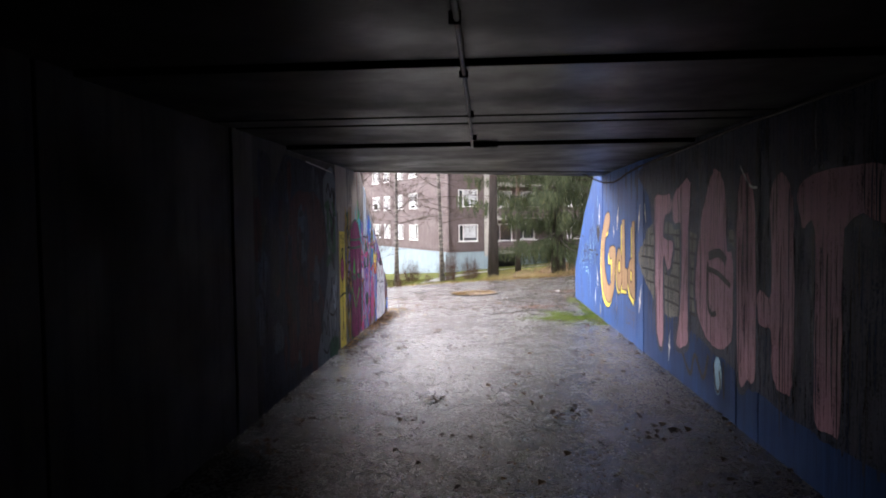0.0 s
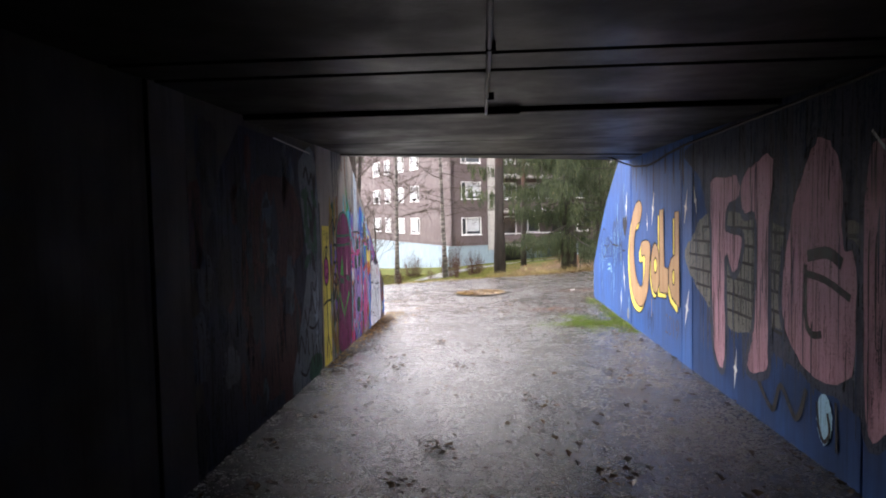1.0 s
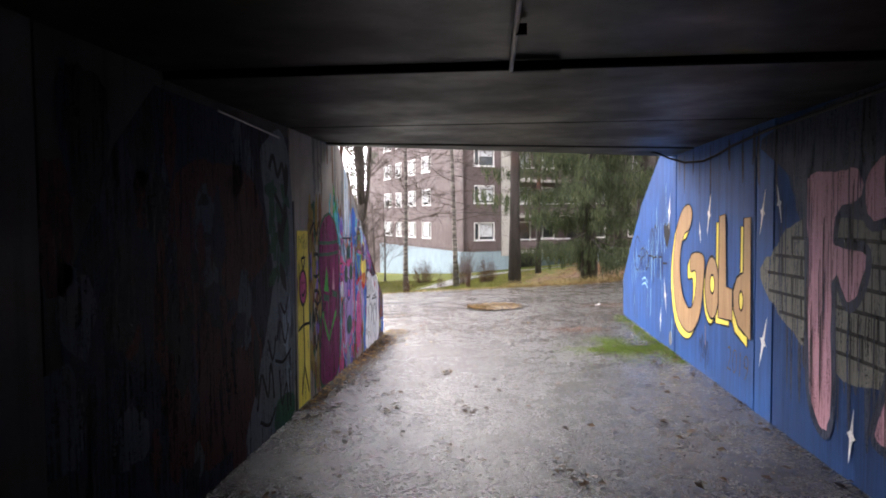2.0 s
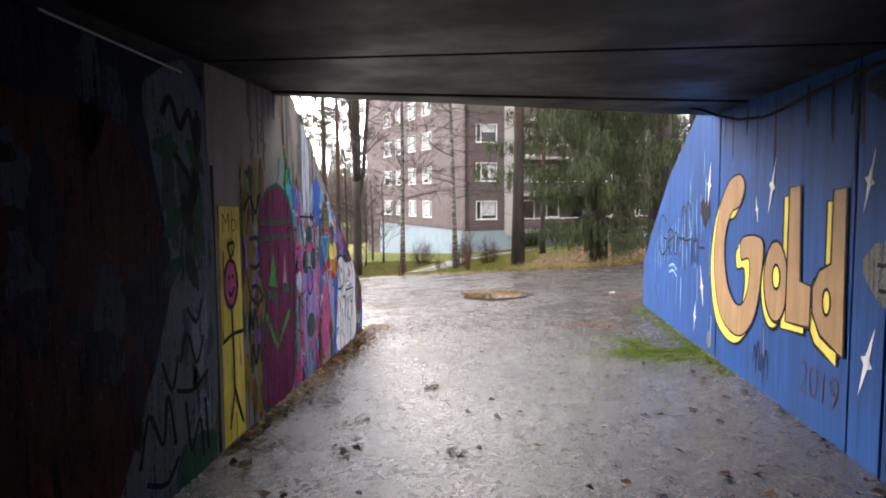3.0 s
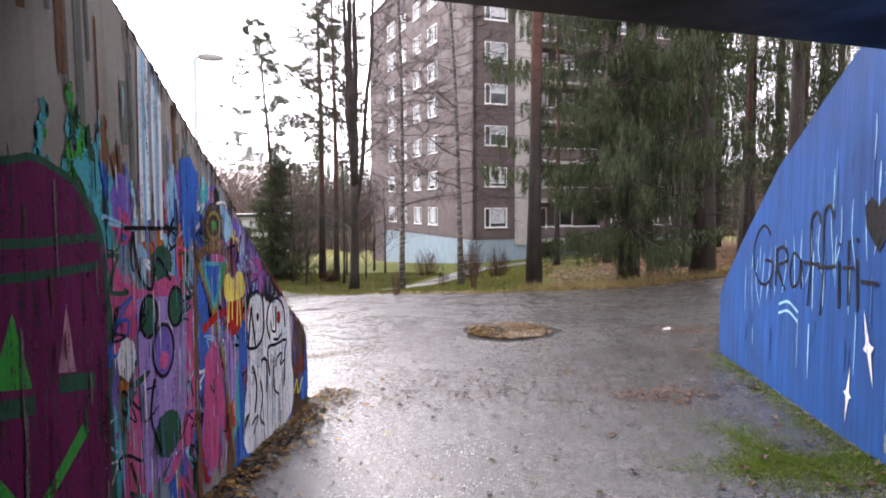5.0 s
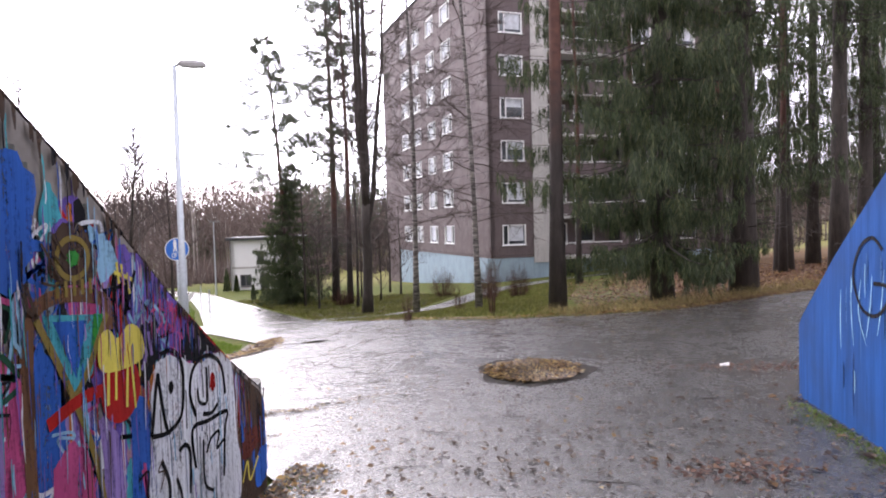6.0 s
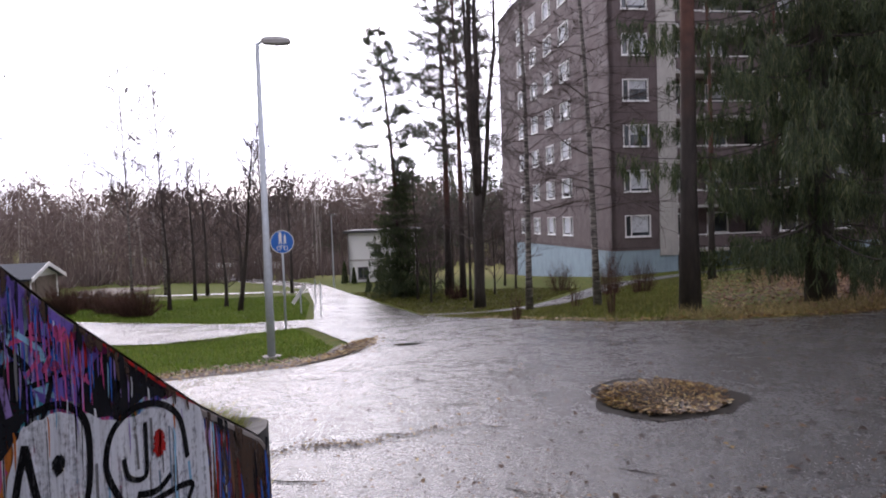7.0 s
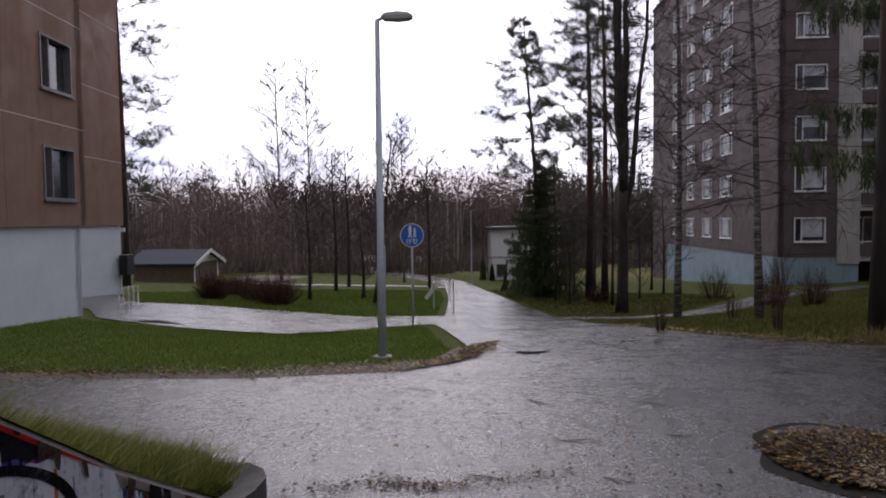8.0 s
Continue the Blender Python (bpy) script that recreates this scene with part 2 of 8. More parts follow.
M = {
    "asphalt": mat_asphalt("wet_asphalt", 0.055, 0.172),
    "path": mat_asphalt("wet_path_asphalt", 0.070, 0.28),
    "concrete": mat_concrete("grey_concrete", (0.30, 0.28, 0.26)),
    # wall tone lowered so the colour itself holds the tunnel's shade
    "tunnel": mat_concrete("shaded_concrete", (0.056, 0.053, 0.050), 0.8, rough=0.8, spec=0.25),
    # ceiling base colour set near black to carry the passage gloom
    "ceiling": mat_concrete("shaded_ceiling_concrete", (0.016, 0.0155, 0.015), 0.7, streak=False, rough=0.40, spec=0.11),
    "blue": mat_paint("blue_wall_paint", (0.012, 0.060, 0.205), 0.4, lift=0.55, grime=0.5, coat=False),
    # darker copy of the blue: tunnel shade put into its colour, plus grime
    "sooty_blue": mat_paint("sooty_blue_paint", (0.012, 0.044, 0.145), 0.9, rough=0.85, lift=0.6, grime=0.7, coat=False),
    "wing_concrete": mat_concrete("grimy_board_marked_concrete", (0.33, 0.295, 0.265), 0.5),
    "facade": mat_concrete("grey_brown_facade", (0.140, 0.108, 0.108), 0.30),
    "facade_base": mat_concrete("pale_blue_plinth", (0.30, 0.40, 0.46), 0.28),
    "strip": mat_concrete("pale_concrete_strip", (0.50, 0.48, 0.45), 0.35),
    "brown": mat_concrete("brown_panel", (0.275, 0.160, 0.110), 0.22, rough=0.7),
    "white_base": mat_concrete("whitewashed_plinth", (0.68, 0.72, 0.76), 0.16, streak=False),
    "white": mat_plain("white_paint", (0.78, 0.78, 0.77), 0.5, 0.12),
    "seam": mat_plain("pale_seal", (0.55, 0.45, 0.40), 0.7, 0.2),
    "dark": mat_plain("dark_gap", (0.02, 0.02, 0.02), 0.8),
    "glass": mat_glass("window_glass"),
    "curtain": mat_plain("curtain_cloth", (0.60, 0.62, 0.66), 0.9, 0.4, 3.0),
    "roof": mat_plain("dark_roofing", (0.06, 0.06, 0.065), 0.8, 0.3),
    "steel": mat_plain("galvanised_steel", (0.48, 0.52, 0.56), 0.5, 0.2, 20, 0.3),
    "lamp_grey": mat_plain("pale_lamp_housing", (0.30, 0.29, 0.28), 0.5),
    "lamp_dark": mat_plain("grey_lamp_housing", (0.16, 0.15, 0.15), 0.5),
    "sign_blue": mat_plain("sign_blue", (0.012, 0.13, 0.50), 0.4, 0.08),
    "cable": mat_plain("grey_cable", (0.30, 0.29, 0.28), 0.5),
    "cable_dark": mat_plain("black_cable", (0.015, 0.015, 0.018), 0.8, spec=0.15),
    "soil": None,
    "pine_bark": mat_bark("pine_bark", (0.034, 0.026, 0.022), (0.105, 0.044, 0.031), 6.0),
    "dark_bark": mat_bark("dark_bark", (0.042, 0.033, 0.027), (0, 0, 0)),
    "birch_bark": mat_birch("birch_bark"),
    "twig": mat_plain("bare_twigs", (0.070, 0.050, 0.045), 0.85, 0.4, 3.0),
    "spruce": mat_leaf("spruce_needles", [(0.0, (0.022, 0.034, 0.017)), (0.5, (0.054, 0.077, 0.034)), (0.85, (0.094, 0.122, 0.048)), (1.0, (0.17, 0.165, 0.085))], drift=1.1, back=0.3),
    "pine": mat_leaf("pine_needles", [(0.0, (0.050, 0.064, 0.046)), (0.6, (0.095, 0.115, 0.075)), (1.0, (0.16, 0.165, 0.115))], back=0.5),
    "litter": mat_leaf("fallen_leaves", [(0.0, (0.045, 0.022, 0.010)), (0.35, (0.14, 0.075, 0.025)), (0.7, (0.30, 0.19, 0.06)), (1.0, (0.46, 0.36, 0.16))], 0.5),
    "litter_dark": mat_leaf("sodden_leaves", [(0.0, (0.016, 0.010, 0.006)), (0.6, (0.06, 0.030, 0.013)), (1.0, (0.17, 0.09, 0.03))], 0.45),
    "grass": mat_leaf("lawn_grass", [(0.0, (0.070, 0.125, 0.012)), (0.6, (0.125, 0.200, 0.021)), (1.0, (0.23, 0.25, 0.05))], 0.6),
    "dry_grass": mat_leaf("dry_grass", [(0.0, (0.07, 0.06, 0.02)), (0.5, (0.24, 0.18, 0.075)), (1.0, (0.40, 0.32, 0.15))], 0.7),
    "shrub": mat_leaf("bare_shrub_twigs", [(0.0, (0.030, 0.016, 0.012)), (0.6, (0.075, 0.038, 0.028)), (1.0, (0.14, 0.08, 0.06))], 0.85),
    "woods": mat_leaf("far_bare_woods", [(0.0, (0.080, 0.060, 0.054)), (0.5, (0.145, 0.110, 0.098)), (0.93, (0.23, 0.18, 0.16)), (1.0, (0.42, 0.39, 0.36))], 0.9, drift=0.05),
}


def mat_ground():
    """Lawn, moss, needle litter and bare soil in drifts."""
    k = Nodes("lawn_and_soil")
    fine, mid, broad = k.noise(30, 4, 0.7), k.noise(3.0, 5, 0.65), k.noise(0.16, 4, 0.6)
    green = k.mix(fine, (0.030, 0.046, 0.010), (0.085, 0.105, 0.024))
    green = k.mix(k.ramp(mid, [(0.45, 0.0), (0.7, 0.6)]), green, (0.13, 0.11, 0.035))
    brown = k.mix(fine, (0.045, 0.026, 0.015), (0.17, 0.105, 0.055))
    x = k.math("ADD", k.axis(0), k.math("MULTIPLY", mid, 3.0))
    y = k.axis(1)
    woods = k.ramp(k.math("ADD", k.math("MULTIPLY", x, 0.11), k.math("MULTIPLY", y, -0.008)), [(0.28, 0.0), (0.42, 1.0)])
    col = k.mix(woods, green, brown)
    far = k.ramp(k.math("MULTIPLY", y, 0.01), [(0.62, 0.0), (0.80, 1.0)])
    col = k.mix(far, col, k.mix(broad, (0.10, 0.085, 0.045), (0.17, 0.17, 0.05)))
    return k.done(col, 0.95, k.mix(0.4, fine, mid), 0.6, 0.03, spec=0.05)


M["soil"] = mat_ground()
M["mud"] = mat_plain("wet_mud", (0.018, 0.015, 0.012), 0.8, 0.4, 9.0, spec=0.15)
M["verge"] = mat_plain("brown_gravel", (0.13, 0.10, 0.075), 0.8, 0.6, 22.0)
M["rough_grass"] = mat_leaf("rough_autumn_grass", [(0.0, (0.060, 0.065, 0.014)), (0.5, (0.110, 0.130, 0.022)), (0.85, (0.17, 0.165, 0.04)), (1.0, (0.26, 0.20, 0.08))], 0.7)
M["water"] = mat_plain("standing_water", (0.02, 0.02, 0.02), 0.04, 0.2, 3.0, spec=0.9)
M["garage_roof"] = mat_plain("wet_blue_grey_roofing", (0.060, 0.070, 0.085), 0.7, 0.3, spec=0.2)
M["kerb"] = mat_concrete("dark_damp_kerb", (0.085, 0.080, 0.076), 0.6)
M["crest"] = mat_plain("dark_crest_dirt", (0.060, 0.045, 0.032), 0.9, 0.7, 26.0)
M["moss"] = mat_leaf("bright_moss", [(0.0, (0.060, 0.105, 0.010)), (0.6, (0.115, 0.195, 0.020)), (1.0, (0.19, 0.23, 0.045))], 0.8)

# ---------- mesh tools ----------


class Geo:
    """Collects vertices and faces of one mesh."""

    def __init__(self):
        self.v, self.f = [], []

    def poly(self, pts):
        n = len(self.v)
        self.v += [tuple(p) for p in pts]
        self.f.append(tuple(range(n, n + len(pts))))
        return self

    def box(self, o, ex, ey, ez):
        """A box from the corner o along three edge vectors (right-handed)."""
        o, ex, ey, ez = Vector(o), Vector(ex), Vector(ey), Vector(ez)
        n = len(self.v)
        self.v += [tuple(o + a * ex + b * ey + c * ez) for c in (0, 1) for b in (0, 1) for a in (0, 1)]
        self.f += [tuple(n + i for i in q) for q in ((0, 2, 3, 1), (4, 5, 7, 6), (0, 1, 5, 4), (1, 3, 7, 5), (3, 2, 6, 7), (2, 0, 4, 6))]
        return self

    def abox(self, x0, x1, y0, y1, z0, z1):
        return self.box((x0, y0, z0), (x1 - x0, 0, 0), (0, y1 - y0, 0), (0, 0, z1 - z0))

    def prism(self, outline, z0, z1):
        """A plan outline (x, y), extruded upright."""
        n, k = len(self.v), len(outline)
        self.v += [(x, y, z0) for x, y in outline] + [(x, y, z1) for x, y in outline]
        self.f += [tuple(range(n, n + k))[::-1], tuple(range(n + k, n + 2 * k))]
        self.f += [(n + i, n + (i + 1) % k, n + k + (i + 1) % k, n + k + i) for i in range(k)]
        return self

    def tube(self, pts, radii, sides=6, cap=True):
        pts = [Vector(p) for p in pts]
        if isinstance(radii, (int, float)):
            radii = [radii] * len(pts)
        rings, side = [], None
        for i, p in enumerate(pts):
            way = (pts[min(i + 1, len(pts) - 1)] - pts[max(i - 1, 0)]).normalized()
            if side is None:
                side = way.orthogonal().normalized()
            side = (side - way * side.dot(way))
            side = side.normalized() if side.length > 1e-6 else way.orthogonal().normalized()
            up = way.cross(side)
            n = len(self.v)
            for j in range(sides):
                a = 2 * math.pi * j / sides
                self.v.append(tuple(p + radii[i] * (math.cos(a) * side + math.sin(a) * up)))
            rings.append(n)
        for a, b in zip(rings, rings[1:]):
            self.f += [(a + j, a + (j + 1) % sides, b + (j + 1) % sides, b + j) for j in range(sides)]
        if cap:
            self.f.append(tuple(rings[0] + j for j in range(sides))[::-1])
            self.f.append(tuple(rings[-1] + j for j in range(sides)))
        return self

    def mesh(self, name, smooth=False, bevel=0.0):
        me = bpy.data.meshes.new(name)
        me.from_pydata(self.v, [], self.f)
        if bevel:
            bm = bmesh.new()
            bm.from_mesh(me)
            bmesh.ops.bevel(bm, geom=bm.edges[:], offset=bevel, segments=1, affect="EDGES", clamp_overlap=True)
            bm.to_mesh(me)
            bm.free()
        if smooth:
            me.polygons.foreach_set("use_smooth", [True] * len(me.polygons))
        me.update()
        return me


def soup(name, tris):
    """A mesh of loose triangles from an (n, 3, 3) array."""
    tris = np.asarray(tris, dtype=np.float32).reshape(-1, 3, 3)
    n = len(tris)
    me = bpy.data.meshes.new(name)
    me.vertices.add(3 * n)
    me.vertices.foreach_set("co", tris.ravel())
    me.loops.add(3 * n)
    me.loops.foreach_set("vertex_index", np.arange(3 * n, dtype=np.int32))
    me.polygons.add(n)
    me.polygons.foreach_set("loop_start", np.arange(0, 3 * n, 3, dtype=np.int32))
    me.update(calc_edges=True)
    return me


def part(name, shape, material, parent=None, label="", bevel=0.0, smooth=False):
    me = shape.mesh(name, smooth, bevel) if isinstance(shape, Geo) else shape
    if not me.materials:
        me.materials.append(material)
    ob = new(name, me)
    if parent:
        ob.parent = parent
    if label:
        tagged(ob, label)
    return ob


def thing(name, label, category, at=(0, 0, 0), group="", kind=""):
    ob = new(name)
    ob.location = at
    return tagged(ob, label, category, group, kind)


def soft(v, k):
    return k * np.logaddexp(0, v / k)


def ground_z(x, y):
    """The lie of the land: level at the underpass, falling away ahead and to the left."""
    x, y = np.asarray(x, float), np.asarray(y, float)
    near = -0.012 * (y - 8.5) + 0.06 * soft(x - 4, 1.0) * np.clip((y - 13) / 6, 0, 1)
    xs = -11 + soft(x + 11, 1.5)
    plane = 1.27 + 0.0735 * xs - 0.0541 * y - 0.018 * (40 - soft(40 - y, 3))
    plane = plane - 0.5 * np.exp(-((x + 5.5) ** 2 / 70 + (y - 38) ** 2 / 90))
    z = near - soft(near - plane, 0.12)
    return -5.4 + soft(z + 5.4, 0.5)


def gz(x, y):
    return float(ground_z(x, y))


def draped(name, outline, material, lift, step=1.0):
    """A flat outline cut into cells and laid on the land."""
    bm = bmesh.new()
    vs = [bm.verts.new((x, y, 0)) for x, y in outline]
    for a, b, c in tessellate_polygon([[Vector((x, y, 0)) for x, y in outline]]):
        bm.faces.new((vs[a], vs[b], vs[c]))
    xs, ys = [p[0] for p in outline], [p[1] for p in outline]
    for lo, hi, n in ((min(xs), max(xs), (1, 0, 0)), (min(ys), max(ys), (0, 1, 0))):
        k = lo + step
        while k < hi:
            bmesh.ops.bisect_plane(bm, geom=bm.verts[:] + bm.edges[:] + bm.faces[:], plane_co=[c * k for c in n], plane_no=n)
            k += step
    bmesh.ops.recalc_face_normals(bm, faces=bm.faces[:])
    if sum(f.normal.z for f in bm.faces) < 0:
        bmesh.ops.reverse_faces(bm, faces=bm.faces[:])
    z = ground_z([v.co.x for v in bm.verts], [v.co.y for v in bm.verts])
    for v, h in zip(bm.verts, z):
        v.co.z = h + lift
    me = bpy.data.meshes.new(name)
    bm.to_mesh(me)
    bm.free()
    me.polygons.foreach_set("use_smooth", [True] * len(me.polygons))
    me.materials.append(material)
    return new(name, me)


# ---------- the land ----------
XL, XR, ZC = -1.23, 2.843, 2.53       # tunnel walls and ceiling


def spread(lo, hi, fine, edge_lo, edge_hi):
    """Grid lines: fine in the middle, growing outwards."""
    mid = list(np.arange(edge_lo, edge_hi + fine / 2, fine))
    up, down, s = [edge_hi], [edge_lo], fine
    while up[-1] < hi:
        s *= 1.25
        up.append(up[-1] + s)
    s = fine
    while down[-1] > lo:
        s *= 1.25
        down.append(down[-1] - s)
    return np.array(down[:0:-1] + mid + up[1:])


gx, gy = spread(-900, 900, 0.7, -34, 16), spread(-300, 1200, 0.7, 8, 60)
GX, GY = np.meshgrid(gx, gy)
GZ = ground_z(GX, GY)
GZ = GZ + np.clip((np.hypot(GX, GY - 10) - 170) / 300, 0, 1) ** 1.4 * 12
land = bpy.data.meshes.new("ground")
nx, ny = len(gx), len(gy)
idx = np.arange(nx * ny).reshape(ny, nx)
quads = np.stack([idx[:-1, :-1], idx[:-1, 1:], idx[1:, 1:], idx[1:, :-1]], -1).reshape(-1, 4)
land.from_pydata(np.stack([GX, GY, GZ - 0.02], -1).reshape(-1, 3).tolist(), [], quads.tolist())
land.polygons.foreach_set("use_smooth", [True] * len(land.polygons))
land.materials.append(M["soil"])
tagged(new("ground", land), "sloping autumn lawn and forest floor with moss and soil", "ground", kind="structure")

ROAD = [(XR, -16), (XR, 15.45), (3.4, 15.7), (8, 16.3), (14, 17.2), (30, 19), (30, 31), (14, 27.3), (6.5, 24.6), (5.2, 23.9),
        (3.25, 22.4), (1.5, 22.1), (-0.23, 22.6), (-1.6, 23.8), (-4.1, 27.4), (-6.5, 31.5), (-10.3, 37.8), (-17.4, 46.7), (-24, 56),
        (-48, 78), (-52, 75), (-27, 55), (-21.9, 49.7), (-19.1, 45), (-15.9, 39.7), (-11.4, 31.6), (-12.7, 28.7), (-15.8, 28.2), (-19.5, 27.8),
        (-22, 27), (-27, 29.4), (-27, 26), (-20, 24.0), (-17.4, 22.6), (-14, 22.4), (-10.2, 22.7), (-9.7, 24.1), (-9.3, 27.4), (-8.4, 26.2),
        (-4.55, 20.7), (-3.85, 19.0), (-4.1, 18.1), (-5.7, 17.0), (-8.7, 16.0), (-14, 15.1), (-30, 14), (-30, 9.4), (-16, 10.9), (-8, 12.3),
        (-4, 13.1), (-2.0, 13.6), (-1.5, 13.45), (XL, 13.15), (XL, -16)]
tagged(draped("road", ROAD, M["asphalt"], 0.012), "wet grey asphalt road and footway with pale worn patches", "road", kind="structure")
PATH_SIDE = [(-8.6, 35.3), (-7.6, 33.6), (-5.2, 34.2), (-3.6, 37), (-1.2, 45.5), (3.2, 49.6), (9, 52), (8.6, 53.6), (2.2, 51.2), (-2.6, 47.0), (-4.8, 38.6), (-6.2, 36.0)]
tagged(draped("path", PATH_SIDE, M["path"], 0.015), "narrow wet asphalt path leading to the tower block", "path", kind="structure")

M["pilaster"] = mat_concrete("bare_pilaster_concrete", (0.085, 0.082, 0.08), 0.6)

# ---------- the underpass ----------


def wall_panels(wall, side, x, cuts, material, thick=0.35, top=2.75, proud=()):
    """Cast panels along y between the cuts, with open joints; side is -1 for the left wall, 1 for the right."""
    for i, (a, b) in enumerate(zip(cuts, cuts[1:])):
        out = (0.012 if side < 0 else 0.002) if i in proud else 0.0
        g = Geo()
        x0, x1 = (x - thick, x + out) if side < 0 else (x - out, x + thick)
        g.abox(x0, x1, a + 0.009, b - 0.009, -0.4, top)
        # right wall: panels past y 8.6 take the lit blue, others the shaded
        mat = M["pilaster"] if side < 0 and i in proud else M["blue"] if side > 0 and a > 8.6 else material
        part("panel", g, mat, wall, bevel=0.006)
    back = Geo()
    x0, x1 = (x - thick + 0.02, x - 0.05) if side < 0 else (x + 0.05, x + thick - 0.02)
    back.abox(x0, x1, cuts[0], cuts[-1], -0.38, top - 0.02)
    part("joint_backing", back, M["dark"], wall)


def wing(wall, outline, x, side, material, thick, name="wing_panel"):
    """An upright slab in the plane x with a sloping top; the outline is (y, z)."""
    g = Geo()
    x0, x1 = (x - thick, x) if side < 0 else (x, x + thick)
    n, k = len(g.v), len(outline)
    g.v += [(x0, y, z) for y, z in outline] + [(x1, y, z) for y, z in outline]
    g.f += [tuple(range(k))[::-1], tuple(range(k, 2 * k))]
    g.f += [(i, (i + 1) % k, k + (i + 1) % k, k + i) for i in range(k)]
    return part(name, g, material, wall, bevel=0.012)


wall_left = thing("wall_left", "concrete underpass wall toned dark for shade, covered with dim graffiti", "wall", kind="structure")
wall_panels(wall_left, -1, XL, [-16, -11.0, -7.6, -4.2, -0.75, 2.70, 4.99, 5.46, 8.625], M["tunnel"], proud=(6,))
wall_right = thing("wall_right", "blue painted concrete underpass wall with large graffiti letters", "wall", kind="structure")
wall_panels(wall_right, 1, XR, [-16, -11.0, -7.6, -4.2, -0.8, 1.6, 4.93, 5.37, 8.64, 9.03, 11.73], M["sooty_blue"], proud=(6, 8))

wing_left = thing("wall_wing_left", "sloping concrete wing wall covered with colourful graffiti", "wall", kind="structure")
wing(wing_left, [(8.65, -0.5), (13.04, -0.5), (13.04, 0.54), (12.99, 0.60), (12.9, 0.66), (12.6, 0.85), (12.0, 1.30), (11.4, 1.81), (10.2, 2.70), (9.6, 3.1), (8.65, 3.1)], XL, -1, M["wing_concrete"], 0.17)
top_dirt = Geo()
crest = [(9.7, 3.03), (10.2, 2.70), (10.8, 2.26), (11.4, 1.81), (12.0, 1.30), (12.6, 0.85), (12.9, 0.66), (12.99, 0.60)]
for (y0, z0), (y1, z1) in zip(crest, crest[1:]):
    top_dirt.poly([(XL - 0.165, y0, z0 + 0.006), (XL - 0.004, y0, z0 + 0.004), (XL - 0.004, y1, z1 + 0.004), (XL - 0.165, y1, z1 + 0.006)])
part("crest_dirt", top_dirt, M["crest"], wing_left, "dark dirt and moss on the wall crest")
g = Geo()
bend = [(XL - 0.062, 12.90, 0.60), (XL - 0.062, 12.97, 0.60), (XL - 0.075, 13.04, 0.60), (XL - 0.12, 13.13, 0.595), (XL - 0.20, 13.20, 0.58), (XL - 0.32, 13.25, 0.56), (XL - 0.60, 13.30, 0.50), (XL - 1.0, 13.33, 0.42), (XL - 1.5, 13.34, 0.3)]
for (ax, ay, az), (bx, by, bz) in zip(bend, bend[1:]):
    d = Vector((bx - ax, by - ay, 0)).normalized()
    n = Vector((-d.y, d.x, 0)) * -0.055
    g.v += [(ax + n.x, ay + n.y, -0.6), (ax - n.x, ay - n.y, -0.6), (ax - n.x, ay - n.y, az), (ax + n.x, ay + n.y, az + 0.02)]
k4 = len(bend) - 1
g.f += [(4 * i + j, 4 * i + (j + 1) % 4, 4 * i + 4 + (j + 1) % 4, 4 * i + 4 + j) for i in range(k4 - 1) for j in range(4)]
part("end_return", g, M["kerb"], wing_left, "rounded concrete end of the wing wall")
wing_right = thing("wall_wing_right", "sloping wing wall painted bright blue with white stars", "wall", kind="structure")
wing(wing_right, [(11.75, -0.5), (15.45, -0.5), (15.45, 0.60), (15.38, 0.68), (14.75, 1.24), (13.85, 1.95), (12.45, 2.72), (11.9, 3.1), (11.75, 3.1)], XR, 1, M["blue"], 0.30)

# ceiling beams with open seams, the last two cut askew to the road above
ceil = Geo()
SEAMS = [-16, -12.6, -9.4, -6.2, -3.0, 0.2, 2.98, 4.62, 5.07, 6.47, 8.60]
drop = random.Random(5)
for a, b in zip(SEAMS, SEAMS[1:]):
    z = ZC + {2.98: 0.0, 4.62: 0.012, 5.07: 0.022, 6.47: 0.0}.get(a, drop.choice([-0.01, 0.0, 0.01]))
    n = len(ceil.v)
    ceil.box((XL - 0.3, a + 0.014, z), (XR - XL + 0.6, 0, 0), (0, b - a - 0.028, 0), (0, 0, 0.5))
    for i in (n, n + 1):                               # every beam hangs lower at its near end
        ceil.v[i] = (ceil.v[i][0], ceil.v[i][1], z - 0.016)
ceil.prism([(XL - 0.3, 8.65), (XR + 0.3, 8.65), (XR + 0.3, 11.0), (XL - 0.3, 9.69)], ZC + 0.006, 3.1)
ceil.prism([(XL - 0.3, 9.745), (XR + 0.3, 11.055), (XR + 0.3, 12.15), (XL - 0.3, 9.84)], ZC - 0.004, 3.1)
ceil.abox(XL - 0.32, XR + 0.32, -16, 8.6, 2.86, 3.09)
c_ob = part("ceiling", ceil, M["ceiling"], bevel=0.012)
tagged(c_ob, "concrete ceiling slabs toned near-black for shade, with open seams", "ceiling", kind="structure")
# added out of view: shuts the passage so no light enters from behind
end = Geo().abox(XL - 0.4, XR + 0.4, -16.3, -16.0, -0.5, 3.1)
tagged(part("light_stop_wall", end, M["tunnel"]), "added unseen wall keeping light out of the passage", "wall", kind="structure")


# banks of earth behind the wing walls and the road deck over the passage
LEFT_BANK = ([-40, 9.2, 10.2, 12.0, 12.6, 12.9, 13.1, 13.25, 13.33, 13.7], [3.2, 3.15, 2.64, 1.25, 0.82, 0.66, 0.59, 0.54, 0.30, -0.9])
